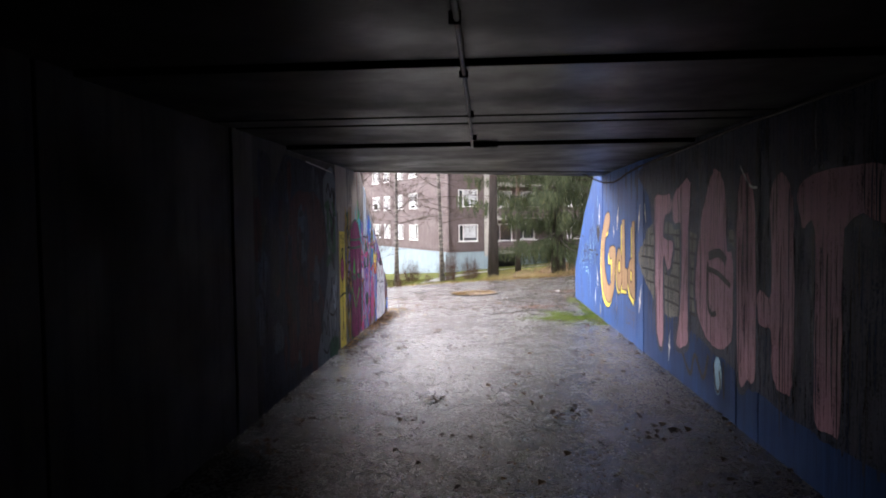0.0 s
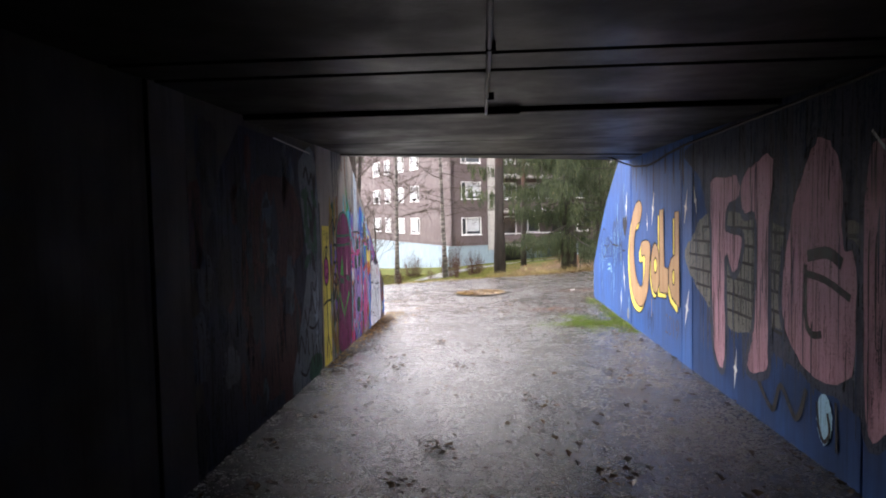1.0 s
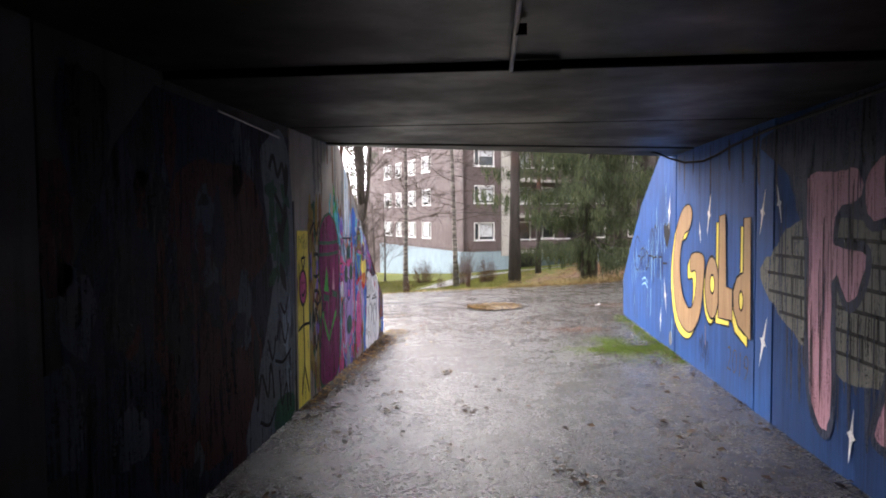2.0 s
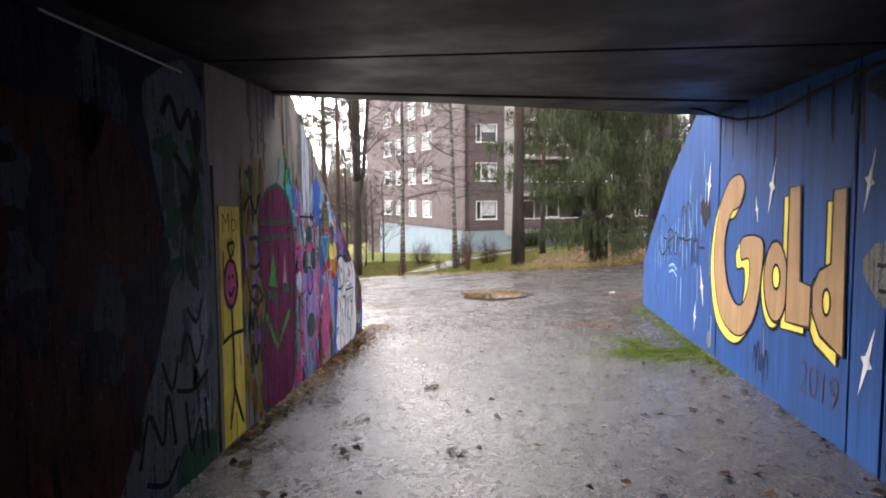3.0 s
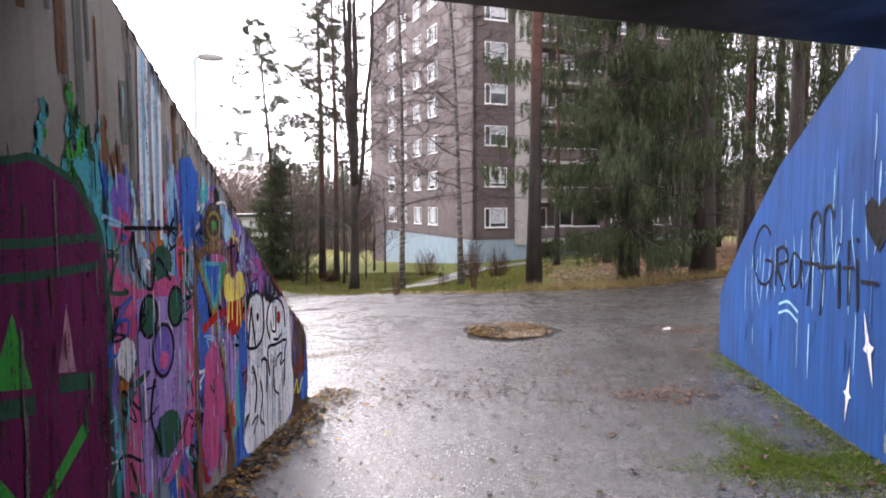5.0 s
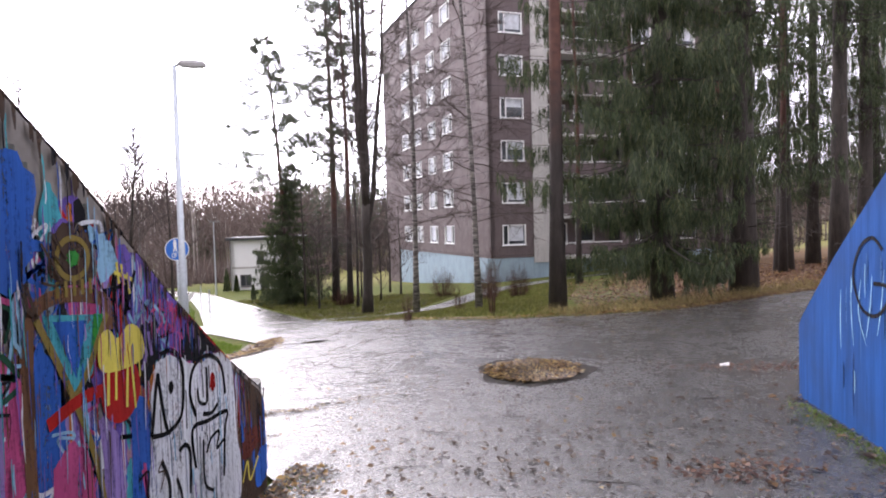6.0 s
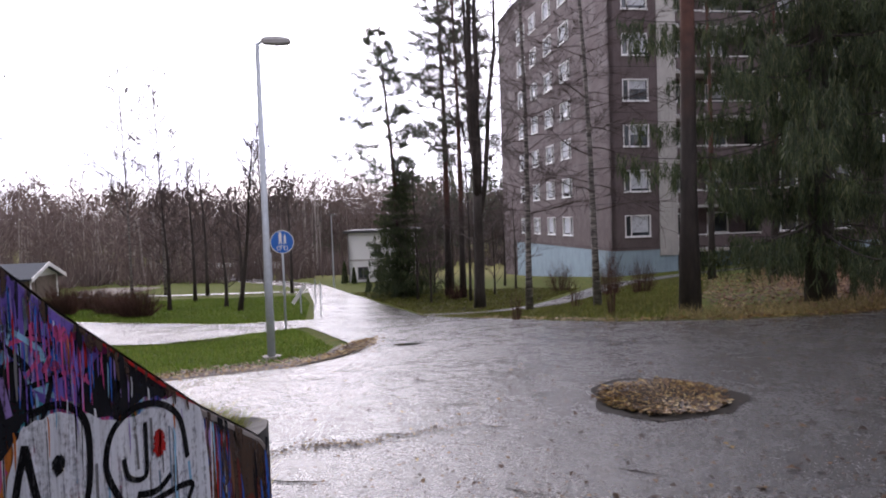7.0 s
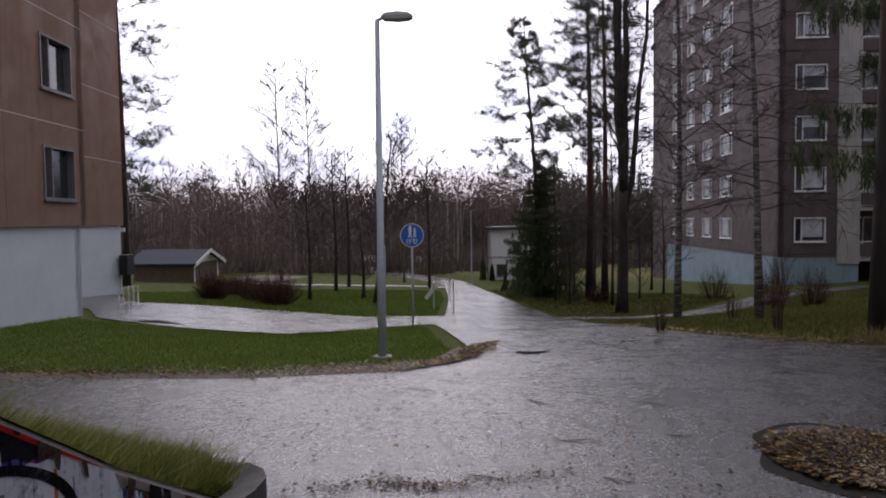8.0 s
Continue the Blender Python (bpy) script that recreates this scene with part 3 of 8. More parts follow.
RIGHT_BANK = ([-40, 11.5, 12.45, 13.85, 15.3, 15.8, 16.6], [3.2, 3.1, 2.62, 1.85, 0.55, 0.15, -0.9])


def bank_shift(d, side):
    """How far the profile is drawn back: round the bent end of the left wing the earth stays behind the kerb."""
    return 0.06 * d + (0.15 * np.clip(1 - d / 0.24, 0, 1) if side < 0 else 0.0)


def bank(name, x0, x1, foot, profile, side, label):
    ys = np.concatenate([np.arange(-30, 6, 6.0), np.arange(6, foot + 1.0, 0.2)])
    xs = np.arange(0, 1.0001, 1 / 16) ** 1.5 * (x1 - x0) + x0
    g = Geo()
    rnd = random.Random(3)
    for y in ys:
        for x in xs:
            z = float(np.interp(y + bank_shift(abs(x - x0), side), *profile)) + rnd.uniform(-0.025, 0.025) - 0.03 * abs(x - x0)
            g.v.append((x, y, z))
    w = len(xs)
    for j in range(len(ys) - 1):
        for i in range(w - 1):
            q = (j * w + i, j * w + i + 1, (j + 1) * w + i + 1, (j + 1) * w + i)
            g.f.append(q if x1 > x0 else q[::-1])
    tagged(part(name, g, M["soil"], smooth=True), label, "embankment", kind="structure")


bank("embankment_left", XL - 0.13, -60, 13.75, LEFT_BANK, -1, "grassy earth bank behind the graffiti wing wall")
bank("embankment_right", XR + 0.22, 60, 16.1, RIGHT_BANK, 1, "grassy earth bank behind the blue wing wall")
deck = Geo().prism([(XL - 0.6, -30), (XR + 0.6, -30), (XR + 0.6, 11.9), (XL - 0.6, 9.6)], 3.08, 3.3)
tagged(part("road_deck", deck, M["concrete"], bevel=0.02), "concrete deck of the road over the passage", "bridge deck", kind="structure")

# cables and conduits
t = thing("ceiling_conduit", "thin grey conduit along the ceiling ending in a dark box", "conduit")
part("pipe", Geo().tube([(0.71, -6, ZC - 0.03), (0.705, 2.1, ZC - 0.03), (0.69, 4.4, ZC - 0.032), (0.665, 6.42, ZC - 0.03)], 0.011, 8), M["cable"], t, smooth=True)
for y in (-0.4, 2.2, 3.1, 4.4, 5.7):
    part("clip", Geo().abox(0.675, 0.72, y, y + 0.015, ZC - 0.046, ZC), M["cable_dark"], t)
part("junction_box", Geo().abox(0.66, 0.92, 6.40, 6.46, ZC - 0.04, ZC), M["dark"], t, bevel=0.008)
t = thing("wall_cable", "black cable sagging from the ceiling onto the blue wall", "cable")
part("wire", Geo().tube([(XR - 0.03, y, z) for y, z in ((-6, 2.48), (0, 2.49), (3.4, 2.49), (5.05, 2.50), (7, 2.47), (8.8, 2.45), (9.6, 2.41), (10.0, 2.37))]
                        + [(XR - 0.06, 10.4, 2.335), (XR - 0.16, 10.75, 2.35), (XR - 0.27, 11.0, 2.42), (XR - 0.36, 11.2, 2.50), (XR - 0.42, 11.32, 2.53)], 0.013, 6), M["cable_dark"], t, smooth=True)
t = thing("wall_conduit", "short pale conduit on the upper wall", "conduit")
part("pipe", Geo().tube([(XL + 0.02, 7.15, 2.45), (XL + 0.02, 8.32, 2.415)], 0.0075, 6), M["cable"], t)

# ---------- buildings ----------


def facade_box(g, o, along, out, a0, a1, d0, d1, z0, z1):
    """A box on a facade: a along it, d outwards from it, z up."""
    o, al, ou = Vector((o[0], o[1], 0)), Vector((*along, 0)), Vector((*out, 0))
    p = o + al * a0 + ou * d0 + Vector((0, 0, z0))
    ex, ey, ez = al * (a1 - a0), ou * (d1 - d0), Vector((0, 0, z1 - z0))
    if ex.cross(ey).dot(ez) < 0:
        g.box(p + ex, -ex, ey, ez)
    else:
        g.box(p, ex, ey, ez)
    return g


def window(parent, o, along, out, a0, a1, z0, z1, split=0.28, deep=0.12, bar=0.07, frame_mat="white", curtain=0.0):
    """A framed window with a narrow side light, set back in its opening."""
    fr = Geo()
    for s in ((a0, a1, z0, z0 + bar), (a0, a1, z1 - bar, z1), (a0, a0 + bar, z0 + bar, z1 - bar), (a1 - bar, a1, z0 + bar, z1 - bar)):
        facade_box(fr, o, along, out, s[0], s[1], -deep, 0.03, s[2], s[3])
    m = a0 + (a1 - a0) * split
    facade_box(fr, o, along, out, m - bar * 0.4, m + bar * 0.4, -deep, 0.01, z0 + bar, z1 - bar)
    w = part("window", fr, M[frame_mat], parent)
    pane = Geo()
    facade_box(pane, o, along, out, a0 + bar, a1 - bar, -deep + 0.01, -deep + 0.03, z0 + bar, z1 - bar)
    part("pane", pane, M["glass"], w)
    if curtain:
        cu = Geo()
        facade_box(cu, o, along, out, m + bar, a1 - bar * 2, -deep + 0.032, -deep + 0.036, z0 + bar + (1 - curtain) * (z1 - z0), z1 - bar)
        part("blind", cu, M["curtain"], w)
    sill = Geo()
    facade_box(sill, o, along, out, a0 - 0.04, a1 + 0.04, 0.0, 0.08, z0 - 0.05, z0)
    part("sill", sill, M[frame_mat], w)
    return w


def walled(parent, name, o, along, out, length, z0, z1, holes, material, thick=0.3):
    """One wall with real openings: the holes are (a0, a1, z0, z1)."""
    a_cuts = sorted({0.0, length, *[h[0] for h in holes], *[h[1] for h in holes]})
    z_cuts = sorted({z0, z1, *[h[2] for h in holes], *[h[3] for h in holes]})
    na, nz = len(a_cuts), len(z_cuts)

    def solid(i, j):
        if not (0 <= i < na - 1 and 0 <= j < nz - 1):
            return False
        a, b, zb, zt = a_cuts[i], a_cuts[i + 1], z_cuts[j], z_cuts[j + 1]
        return not any(h[0] <= a + 1e-6 and b - 1e-6 <= h[1] and h[2] <= zb + 1e-6 and zt - 1e-6 <= h[3] for h in holes)

    def at(i, j, back):
        d = -thick if back else 0.0
        return (o[0] + along[0] * a_cuts[i] + out[0] * d, o[1] + along[1] * a_cuts[i] + out[1] * d, z_cuts[j])

    bm, seen = bmesh.new(), {}

    def face(*keys):
        for q in keys:
            if q not in seen:
                seen[q] = bm.verts.new(at(*q))
        bm.faces.new([seen[q] for q in keys])

    for i in range(na - 1):
        for j in range(nz - 1):
            if not solid(i, j):
                continue
            face((i, j, 0), (i + 1, j, 0), (i + 1, j + 1, 0), (i, j + 1, 0))
            face((i, j, 1), (i, j + 1, 1), (i + 1, j + 1, 1), (i + 1, j, 1))
            for di, dj, p, q in ((-1, 0, (i, j), (i, j + 1)), (1, 0, (i + 1, j + 1), (i + 1, j)), (0, -1, (i + 1, j), (i, j)), (0, 1, (i, j + 1), (i + 1, j + 1))):
                if not solid(i + di, j + dj):
                    face((*p, 0), (*q, 0), (*q, 1), (*p, 1))
    bmesh.ops.recalc_face_normals(bm, faces=bm.faces[:])
    me = bpy.data.meshes.new(name)
    bm.to_mesh(me)
    bm.free()
    return part(name, me, material, parent)


block = thing("apartment_block", "seven-storey grey-brown tower block with pale blue plinth", "building", (-2.35, 54.04, 0))
block_o = Vector((-2.35, 54.04, 0))
DL, DR = (-0.4648, 0.8854), (0.8854, 0.4648)
OUT_L, OUT_R = (-DR[0], -DR[1]), (-DL[0], -DL[1])
ROOF, PLINTH, STOREY = 21.05, -0.95, 2.88
left_holes, right_holes = [], []
for k in range(7):
    z1 = 1.32 + STOREY * k
    for a0, a1 in ((6.9, 9.0), (10.7, 12.6), (14.5, 16.3), (17.7, 20.1)):
        left_holes.append((a0, a1, z1 - 1.40, z1))
    right_holes.append((0.87, 2.64, z1 - 1.40, z1))
zero = (0, 0)
walled(block, "wall", zero, DL, OUT_L, 26.6, PLINTH, ROOF, left_holes, M["facade"])
walled(block, "wall", zero, DR, OUT_R, 3.25, PLINTH, ROOF, right_holes, M["facade"])
rnd = random.Random(11)
for h in left_holes:
    window(block, zero, DL, OUT_L, *h, split=0.3, curtain=rnd.choice([0.55, 0.85, 0.9, 0.93]))
for h in right_holes:
    window(block, zero, DR, OUT_R, *h, split=0.25, curtain=rnd.choice([0.5, 0.6, 0.85, 0.9]))
pl = Geo()
facade_box(pl, zero, DL, OUT_L, 0.0, 22.0, -0.3, -0.03, -8, PLINTH)
part("plinth", pl, M["facade_base"], block, "pale blue rendered plinth")
pl = Geo()
facade_box(pl, zero, DL, OUT_L, 22.0, 26.6, -0.3, 0.0, -4.4, PLINTH)
part("plinth_brown", pl, M["facade"], block)
pl = Geo()
facade_box(pl, zero, DL, OUT_L, 22.0, 26.6, -0.3, -0.03, -8, -4.4)
part("plinth", pl, M["facade_base"], block)
pl = Geo()
facade_box(pl, zero, DR, OUT_R, -0.27, 3.25, -0.3, -0.03, -8, PLINTH)
part("plinth", pl, M["facade_base"], block)
st = Geo()
facade_box(st, zero, DR, OUT_R, 3.25, 4.5, -2.6, 0.06, PLINTH - 0.4, ROOF)
part("side_screen", st, M["strip"], block, "pale concrete balcony side wall")
st = Geo()
facade_box(st, zero, DR, OUT_R, 3.25, 4.5, -2.6, -0.02, -8, PLINTH - 0.4)
part("plinth", st, M["facade_base"], block)
# joint lines between storeys
for k in range(8):
    z = 1.32 + STOREY * k - 2.12
    if PLINTH < z < ROOF:
        s = Geo()
        facade_box(s, zero, DL, OUT_L, 0.0, 26.6, -0.01, 0.006, z, z + 0.025)
        facade_box(s, zero, DR, OUT_R, 0.0, 3.25, -0.01, 0.006, z, z + 0.025)
        part("joint", s, M["dark"], block)
# recessed balcony bay and the far end of the block
bay_holes = [(5.2, 6.9, 1.32 + STOREY * k - 2.2, 1.32 + STOREY * k) for k in range(7)] + [(7.6, 9.2, 1.32 + STOREY * k - 1.4, 1.32 + STOREY * k) for k in range(7)]
bay_holes = [(a - 4.5, b - 4.5, c, d) for a, b, c, d in bay_holes]
bay_o = (DR[0] * 4.5 - OUT_R[0] * 1.7, DR[1] * 4.5 - OUT_R[1] * 1.7)
walled(block, "wall", bay_o, DR, OUT_R, 6.0, PLINTH, ROOF, bay_holes, M["facade"])
for h in bay_holes:
    window(block, bay_o, DR, OUT_R, *h, curtain=rnd.choice([0, 0.7]))
for k in range(7):
    z = 1.32 + STOREY * k - 2.35
    b = Geo()
    facade_box(b, bay_o, DR, OUT_R, 0.0, 6.0, 0.0, 1.75, z - 0.18, z)
    bal = part("balcony", b, M["strip"], block)
    fr = Geo()
    facade_box(fr, bay_o, DR, OUT_R, 0.05, 5.95, 1.68, 1.74, z + 0.12, z + 0.82)
    part("balcony_front", fr, M["facade"], bal)
    fr = Geo()
    facade_box(fr, bay_o, DR, OUT_R, 0.02, 5.98, 1.67, 1.75, z + 0.90, z + 0.97)
    part("handrail", fr, M["white"], bal)
    for a in (0.03, 2.0, 3.95, 5.9):
        po = Geo()
        facade_box(po, bay_o, DR, OUT_R, a, a + 0.06, 1.66, 1.72, z, z + 0.95)
        part("post", po, M["white"], bal)
ub = Geo()
facade_box(ub, bay_o, DR, OUT_R, 3.4, 6.0, -0.3, 0.0, -8, PLINTH)
part("plinth", ub, M["facade_base"], block)
# black sheet paints the shade deep in the cellar opening
ub = Geo()
facade_box(ub, bay_o, DR, OUT_R, 0.0, 3.4, -3.0, -2.8, -8, PLINTH)
part("cellar_shade", ub, M["dark"], block, "black sheet for the shade in the cellar opening under the balconies")
far_o = (DR[0] * 10.5, DR[1] * 10.5)
far_holes = [(a, a + 1.7, 1.32 + STOREY * k - 1.4, 1.32 + STOREY * k) for k in range(7) for a in (1.0, 5.0)]
walled(block, "wall", far_o, DR, OUT_R, 9.0, PLINTH, ROOF, far_holes, M["facade"])
for h in far_holes:
    window(block, far_o, DR, OUT_R, *h, curtain=rnd.choice([0, 0.7]))
pl = Geo()
facade_box(pl, far_o, DR, OUT_R, 0.0, 9.0, -0.3, -0.03, -8, PLINTH)
part("plinth", pl, M["facade_base"], block)
rf = Geo()
facade_box(rf, zero, DR, OUT_R, -0.1, 19.6, -26.7, 0.1, ROOF, ROOF + 0.18)
part("roof", rf, M["roof"], block)
# added black block fills the hollow inside and keeps it dark
dark_filler = Geo()
facade_box(dark_filler, zero, DR, OUT_R, 0.35, 19.4, -26.3, -3.2, -8, ROOF - 0.02)
part("dark_filler", dark_filler, M["dark"], block)

# brown block on the left
BD = (-0.515, 0.857)
BOUT = (0.857, 0.515)
near = thing("brown_block", "brown panel apartment block on a whitewashed plinth", "building", (-18.35, 22.99, 0))
nh = [(1.85, 3.33, 2.10 + STOREY * k, 3.52 + STOREY * k) for k in range(5)]
nh += [(8.3, 9.8, 2.10 + STOREY * k, 3.52 + STOREY * k) for k in range(5)]
nh = [(a - 1.3, b - 1.3, c, d) for a, b, c, d in nh]
BACK = (-BD[0], -BD[1])
walled(near, "wall", zero, BACK, BOUT, 14.0, 1.42, 18.0, nh, M["brown"])
for h in nh:
    window(near, zero, BACK, BOUT, *h, split=0.72, deep=0.2, bar=0.06, frame_mat="lamp_dark", curtain=rnd.choice([0.3, 0.8]))
pl = Geo()
facade_box(pl, zero, BACK, BOUT, 0.12, 14.0, -0.3, -0.14, -4, 1.40)
part("plinth", pl, M["white_base"], near, "whitewashed concrete plinth with vertical joints")
sd = Geo()
facade_box(sd, zero, BOUT, BD, -12, 0.0, -0.3, 0.0, 1.42, 18.0)
part("wall", sd, M["brown"], near)
sd = Geo()
facade_box(sd, zero, BOUT, BD, -12, -0.14, -0.42, -0.12, -4, 1.40)
part("plinth", sd, M["white_base"], near)
for k in range(6):
    z = 1.42 + STOREY * k + 2.70
    s = Geo()
    facade_box(s, zero, BACK, BOUT, 0.0, 14.0, -0.01, 0.006, z, z + 0.03)
    part("panel_seal", s, M["seam"], near)
for a in (3.55, 7.4):
    s = Geo()
    facade_box(s, zero, BACK, BOUT, a, a + 0.02, -0.01, 0.005, 1.42, 18.0)
    part("panel_seal", s, M["brown"], near)
rf = Geo()
facade_box(rf, zero, BACK, BOUT, -0.1, 14.1, -12, 0.1, 18.0, 18.2)
part("roof", rf, M["roof"], near)

rear = thing("brown_block", "set-back brown panel apartment block with white plinth", "building", (-27.2, 30.1, 0))
walled(rear, "wall", zero, BACK, BOUT, 10.0, 1.36, 18.0, [], M["brown"])
pl = Geo()
facade_box(pl, zero, BACK, BOUT, 0.1, 10.0, -0.3, -0.1, -4, 1.34)
part("plinth", pl, M["white_base"], rear)
sd = Geo()
facade_box(sd, zero, BOUT, BD, -12, -0.3, -0.3, 0.0, 1.36, 18.0)
part("wall", sd, M["brown"], rear)
sd = Geo()
facade_box(sd, zero, BOUT, BD, -12, -0.3, -0.4, -0.1, -4, 1.34)
part("plinth", sd, M["white_base"], rear)
for k in range(6):
    z = 1.36 + STOREY * k + 2.78
    s = Geo()
    facade_box(s, zero, BACK, BOUT, 0.0, 10.0, -0.01, 0.006, z, z + 0.03)
    part("panel_seal", s, M["seam"], rear)
part("roof", facade_box(Geo(), zero, BACK, BOUT, -0.1, 10.1, -12, 0.1, 18.0, 18.2), M["roof"], rear)

# white two-storey house down the road
house = thing("white_house", "white rendered two-storey house with a flat dark roof", "house", (-24.3, 60.9, 0))
HD, HO = (0.94, 0.34), (0.34, -0.94)
HL = (-0.34, 0.94)
hz = 0.55
hh = [(0.7, 1.6, hz - 3.85, hz - 2.85), (2.1, 2.7, hz - 2.0, hz - 1.0), (2.3, 3.0, hz - 4.75, hz - 2.75), (4.2, 5.2, hz - 2.0, hz - 1.0)]
walled(house, "wall", zero, HD, HO, 5.8, -6.0, hz, hh, M["white"])
for h in hh:
    window(house, zero, HD, HO, *h, split=0.5, frame_mat="lamp_dark")
part("wall", facade_box(Geo(), zero, HL, (-0.94, -0.34), 0.0, 8.0, -0.3, 0.0, -6.0, hz), M["white"], house)
part("roof", facade_box(Geo(), zero, HD, HO, -0.35, 6.15, -8.4, 0.35, hz, hz + 0.22), M["roof"], house)
part("rear_wall", facade_box(Geo(), zero, HD, HO, 0.3, 5.8, -8.0, -7.7, -6.0, hz), M["white"], house)
part("floor_band", facade_box(Geo(), zero, HD, HO, 0.05, 5.75, 0.0, 0.04, hz - 2.35, hz - 2.2), M["strip"], house)
part("downpipe", Geo().tube([(HO[0] * 0.08 - 0.02, HO[1] * 0.08, -5.0), (HO[0] * 0.08 - 0.02, HO[1] * 0.08, hz)], 0.05, 8), M["lamp_dark"], house)
part("canopy", facade_box(Geo(), zero, HD, HO, 2.4, 4.0, 0.0, 0.9, hz - 2.48, hz - 2.36), M["roof"], house)

# low garage with a pitched roof
gar = thing("garage", "low wooden garage with a dark pitched roof and pale gable", "garage", (-38.1, 41.3, gz(-38.1, 41.3)))
GD = Vector((0.927, 0.375, 0))
GO = Vector((0.375, -0.927, 0))


def garage():
    w, d, h, r = 4.2, 3.4, 1.30, 1.95
    def pt(a, b, z):
        p = -GD * w / 2 + GD * a + GO * (b - d / 2)
        return (p.x, p.y, z)
    body = Geo().prism([pt(0, 0, 0)[:2], pt(w, 0, 0)[:2], pt(w, d, 0)[:2], pt(0, d, 0)[:2]], -0.6, h)
    part("body", body, M["wood_wall"], gar)
    for s in (0, 1):
        gb = Geo()
        a = -0.01 if s == 0 else w + 0.01
        gb.poly([pt(a, 0, h), pt(a, d, h), pt(a, d / 2, r)])
        part("gable", gb, M["white"], gar)
    for s in (0, 1):
        rf = Geo()
        e = -0.35 if s == 0 else d + 0.35
        zl = h - 0.18
        rf.poly([pt(-0.35, e, zl), pt(w + 0.35, e, zl), pt(w + 0.35, d / 2, r + 0.04), pt(-0.35, d / 2, r + 0.04)])
        rf.poly([pt(-0.35, e, zl + 0.12), pt(w + 0.35, e, zl + 0.12), pt(w + 0.35, d / 2, r + 0.16), pt(-0.35, d / 2, r + 0.16)])
        part("roof_slope", rf, M["garage_roof"], gar)
        bb = Geo()
        lo, hi = Vector(pt(w + 0.36, e, zl - 0.06)), Vector(pt(w + 0.36, d / 2, r - 0.02))
        bb.box(lo, hi - lo, GD * 0.05, (0, 0, 0.24))
        part("barge_board", bb, M["white"], gar, "white barge board")
    for b0 in (0.06, d - 0.20):
        cp = Geo()
        q = Vector(pt(w + 0.005, b0, -0.3))
        cp.box(q, GD * 0.03, GO * 0.14, (0, 0, h + 0.3))
        part("corner_board", cp, M["white"], gar)
    dr_ = Geo()
    dr_.box(Vector(pt(w + 0.004, 0.7, -0.3)), GD * 0.03, GO * 2.0, (0, 0, h + 0.1))
    part("garage_door", dr_, M["wood_wall"], gar, "brown boarded double door")


M["wood_wall"] = mat_plain("weathered_boards", (0.16, 0.12, 0.09), 0.85, 0.5, 6.0)
garage()

# ---------- trees ----------


def curve_up(rnd, base, h, lean, wob, n=9):
    pts, x, y = [], base[0], base[1]
    for i in range(n):
        f = i / (n - 1)
        pts.append((base[0] + lean[0] * f + wob * math.sin(f * 5.1 + base[0]) * f, base[1] + lean[1] * f + wob * math.cos(f * 4.3 + base[1]) * f, base[2] + h * f))
    return pts


def along(pts, f):
    k = f * (len(pts) - 1)
    i = min(int(k), len(pts) - 2)
    return Vector(pts[i]).lerp(Vector(pts[i + 1]), k - i)


def limb(g, rnd, p, way, length, r, depth, droop=0.0, sides=4, spread_=0.75, kids=(3, 4)):
    """A bare branch with side branches, down to twigs."""
    pts, q, w = [p], Vector(p), Vector(way).normalized()
    r = max(r, 0.0085)
    n = 4 if depth else 3
    for i in range(n):
        w = (w + Vector((rnd.uniform(-1, 1), rnd.uniform(-1, 1), rnd.uniform(-0.7, 1.0) - droop)) * 0.22).normalized()
        q = q + w * (length / n)
        pts.append(q.copy())
    g.tube(pts, [r * (1 - 0.75 * i / n) for i in range(n + 1)], sides if depth > 1 else 3, cap=False)
    if depth <= 0:
        return
    for _ in range(rnd.randint(*kids)):
        f = rnd.uniform(0.3, 1.0)
        at = along(pts, f)
        side = Vector((rnd.uniform(-1, 1), rnd.uniform(-1, 1), rnd.uniform(-0.3, 0.8))).normalized()
        limb(g, rnd, at, (w + side * spread_).normalized(), length * rnd.uniform(0.35, 0.62), r * (1 - 0.7 * f) * 0.62, depth - 1, droop, sides, spread_, kids)


def bare_tree(name, label, x, y, h, r, seed, bark, first=0.3, limbs=16, reach=0.28, stems=1, lean=(0, 0), up=0.6, droop=0.0, depth=2, thin=0.012, kids=(3, 4)):
    rnd = random.Random(seed)
    t = thing(name, label, "tree", (x, y, gz(x, y) - 0.05))
    for s in range(stems):
        tr, cr = Geo(), Geo()
        a = 2.1 * s + seed
        off = (lean[0] + (0.10 * h * math.cos(a) if stems > 1 else 0), lean[1] + (0.10 * h * math.sin(a) if stems > 1 else 0))
        hh = h * (1 - 0.12 * s)
        pts = curve_up(rnd, (0, 0, 0), hh, off, 0.10 * r * 10)
        rr = r if s == 0 else r * 0.75
        tr.tube(pts, [rr * (1.25 if i == 0 else 1.0) * (1 - 0.88 * (i / 8) ** 0.9) + 0.008 for i in range(9)], 10)
        part("trunk", tr, M[bark], t, smooth=True)
        for i in range(limbs):
            f = first + (0.98 - first) * ((i + rnd.random()) / limbs)
            p = along(pts, f)
            az = i * 2.4 + rnd.uniform(-0.5, 0.5)
            way = Vector((math.cos(az), math.sin(az), up + rnd.uniform(-0.2, 0.3)))
            limb(cr, rnd, p, way, h * reach * (1.15 - f) * rnd.uniform(0.7, 1.25) + 0.25, max(thin, rr * 0.30 * (1.1 - f)), depth, droop, kids=kids)
        tagged(part("crown", cr, M["twig"], t), kind="stuff")
    return t


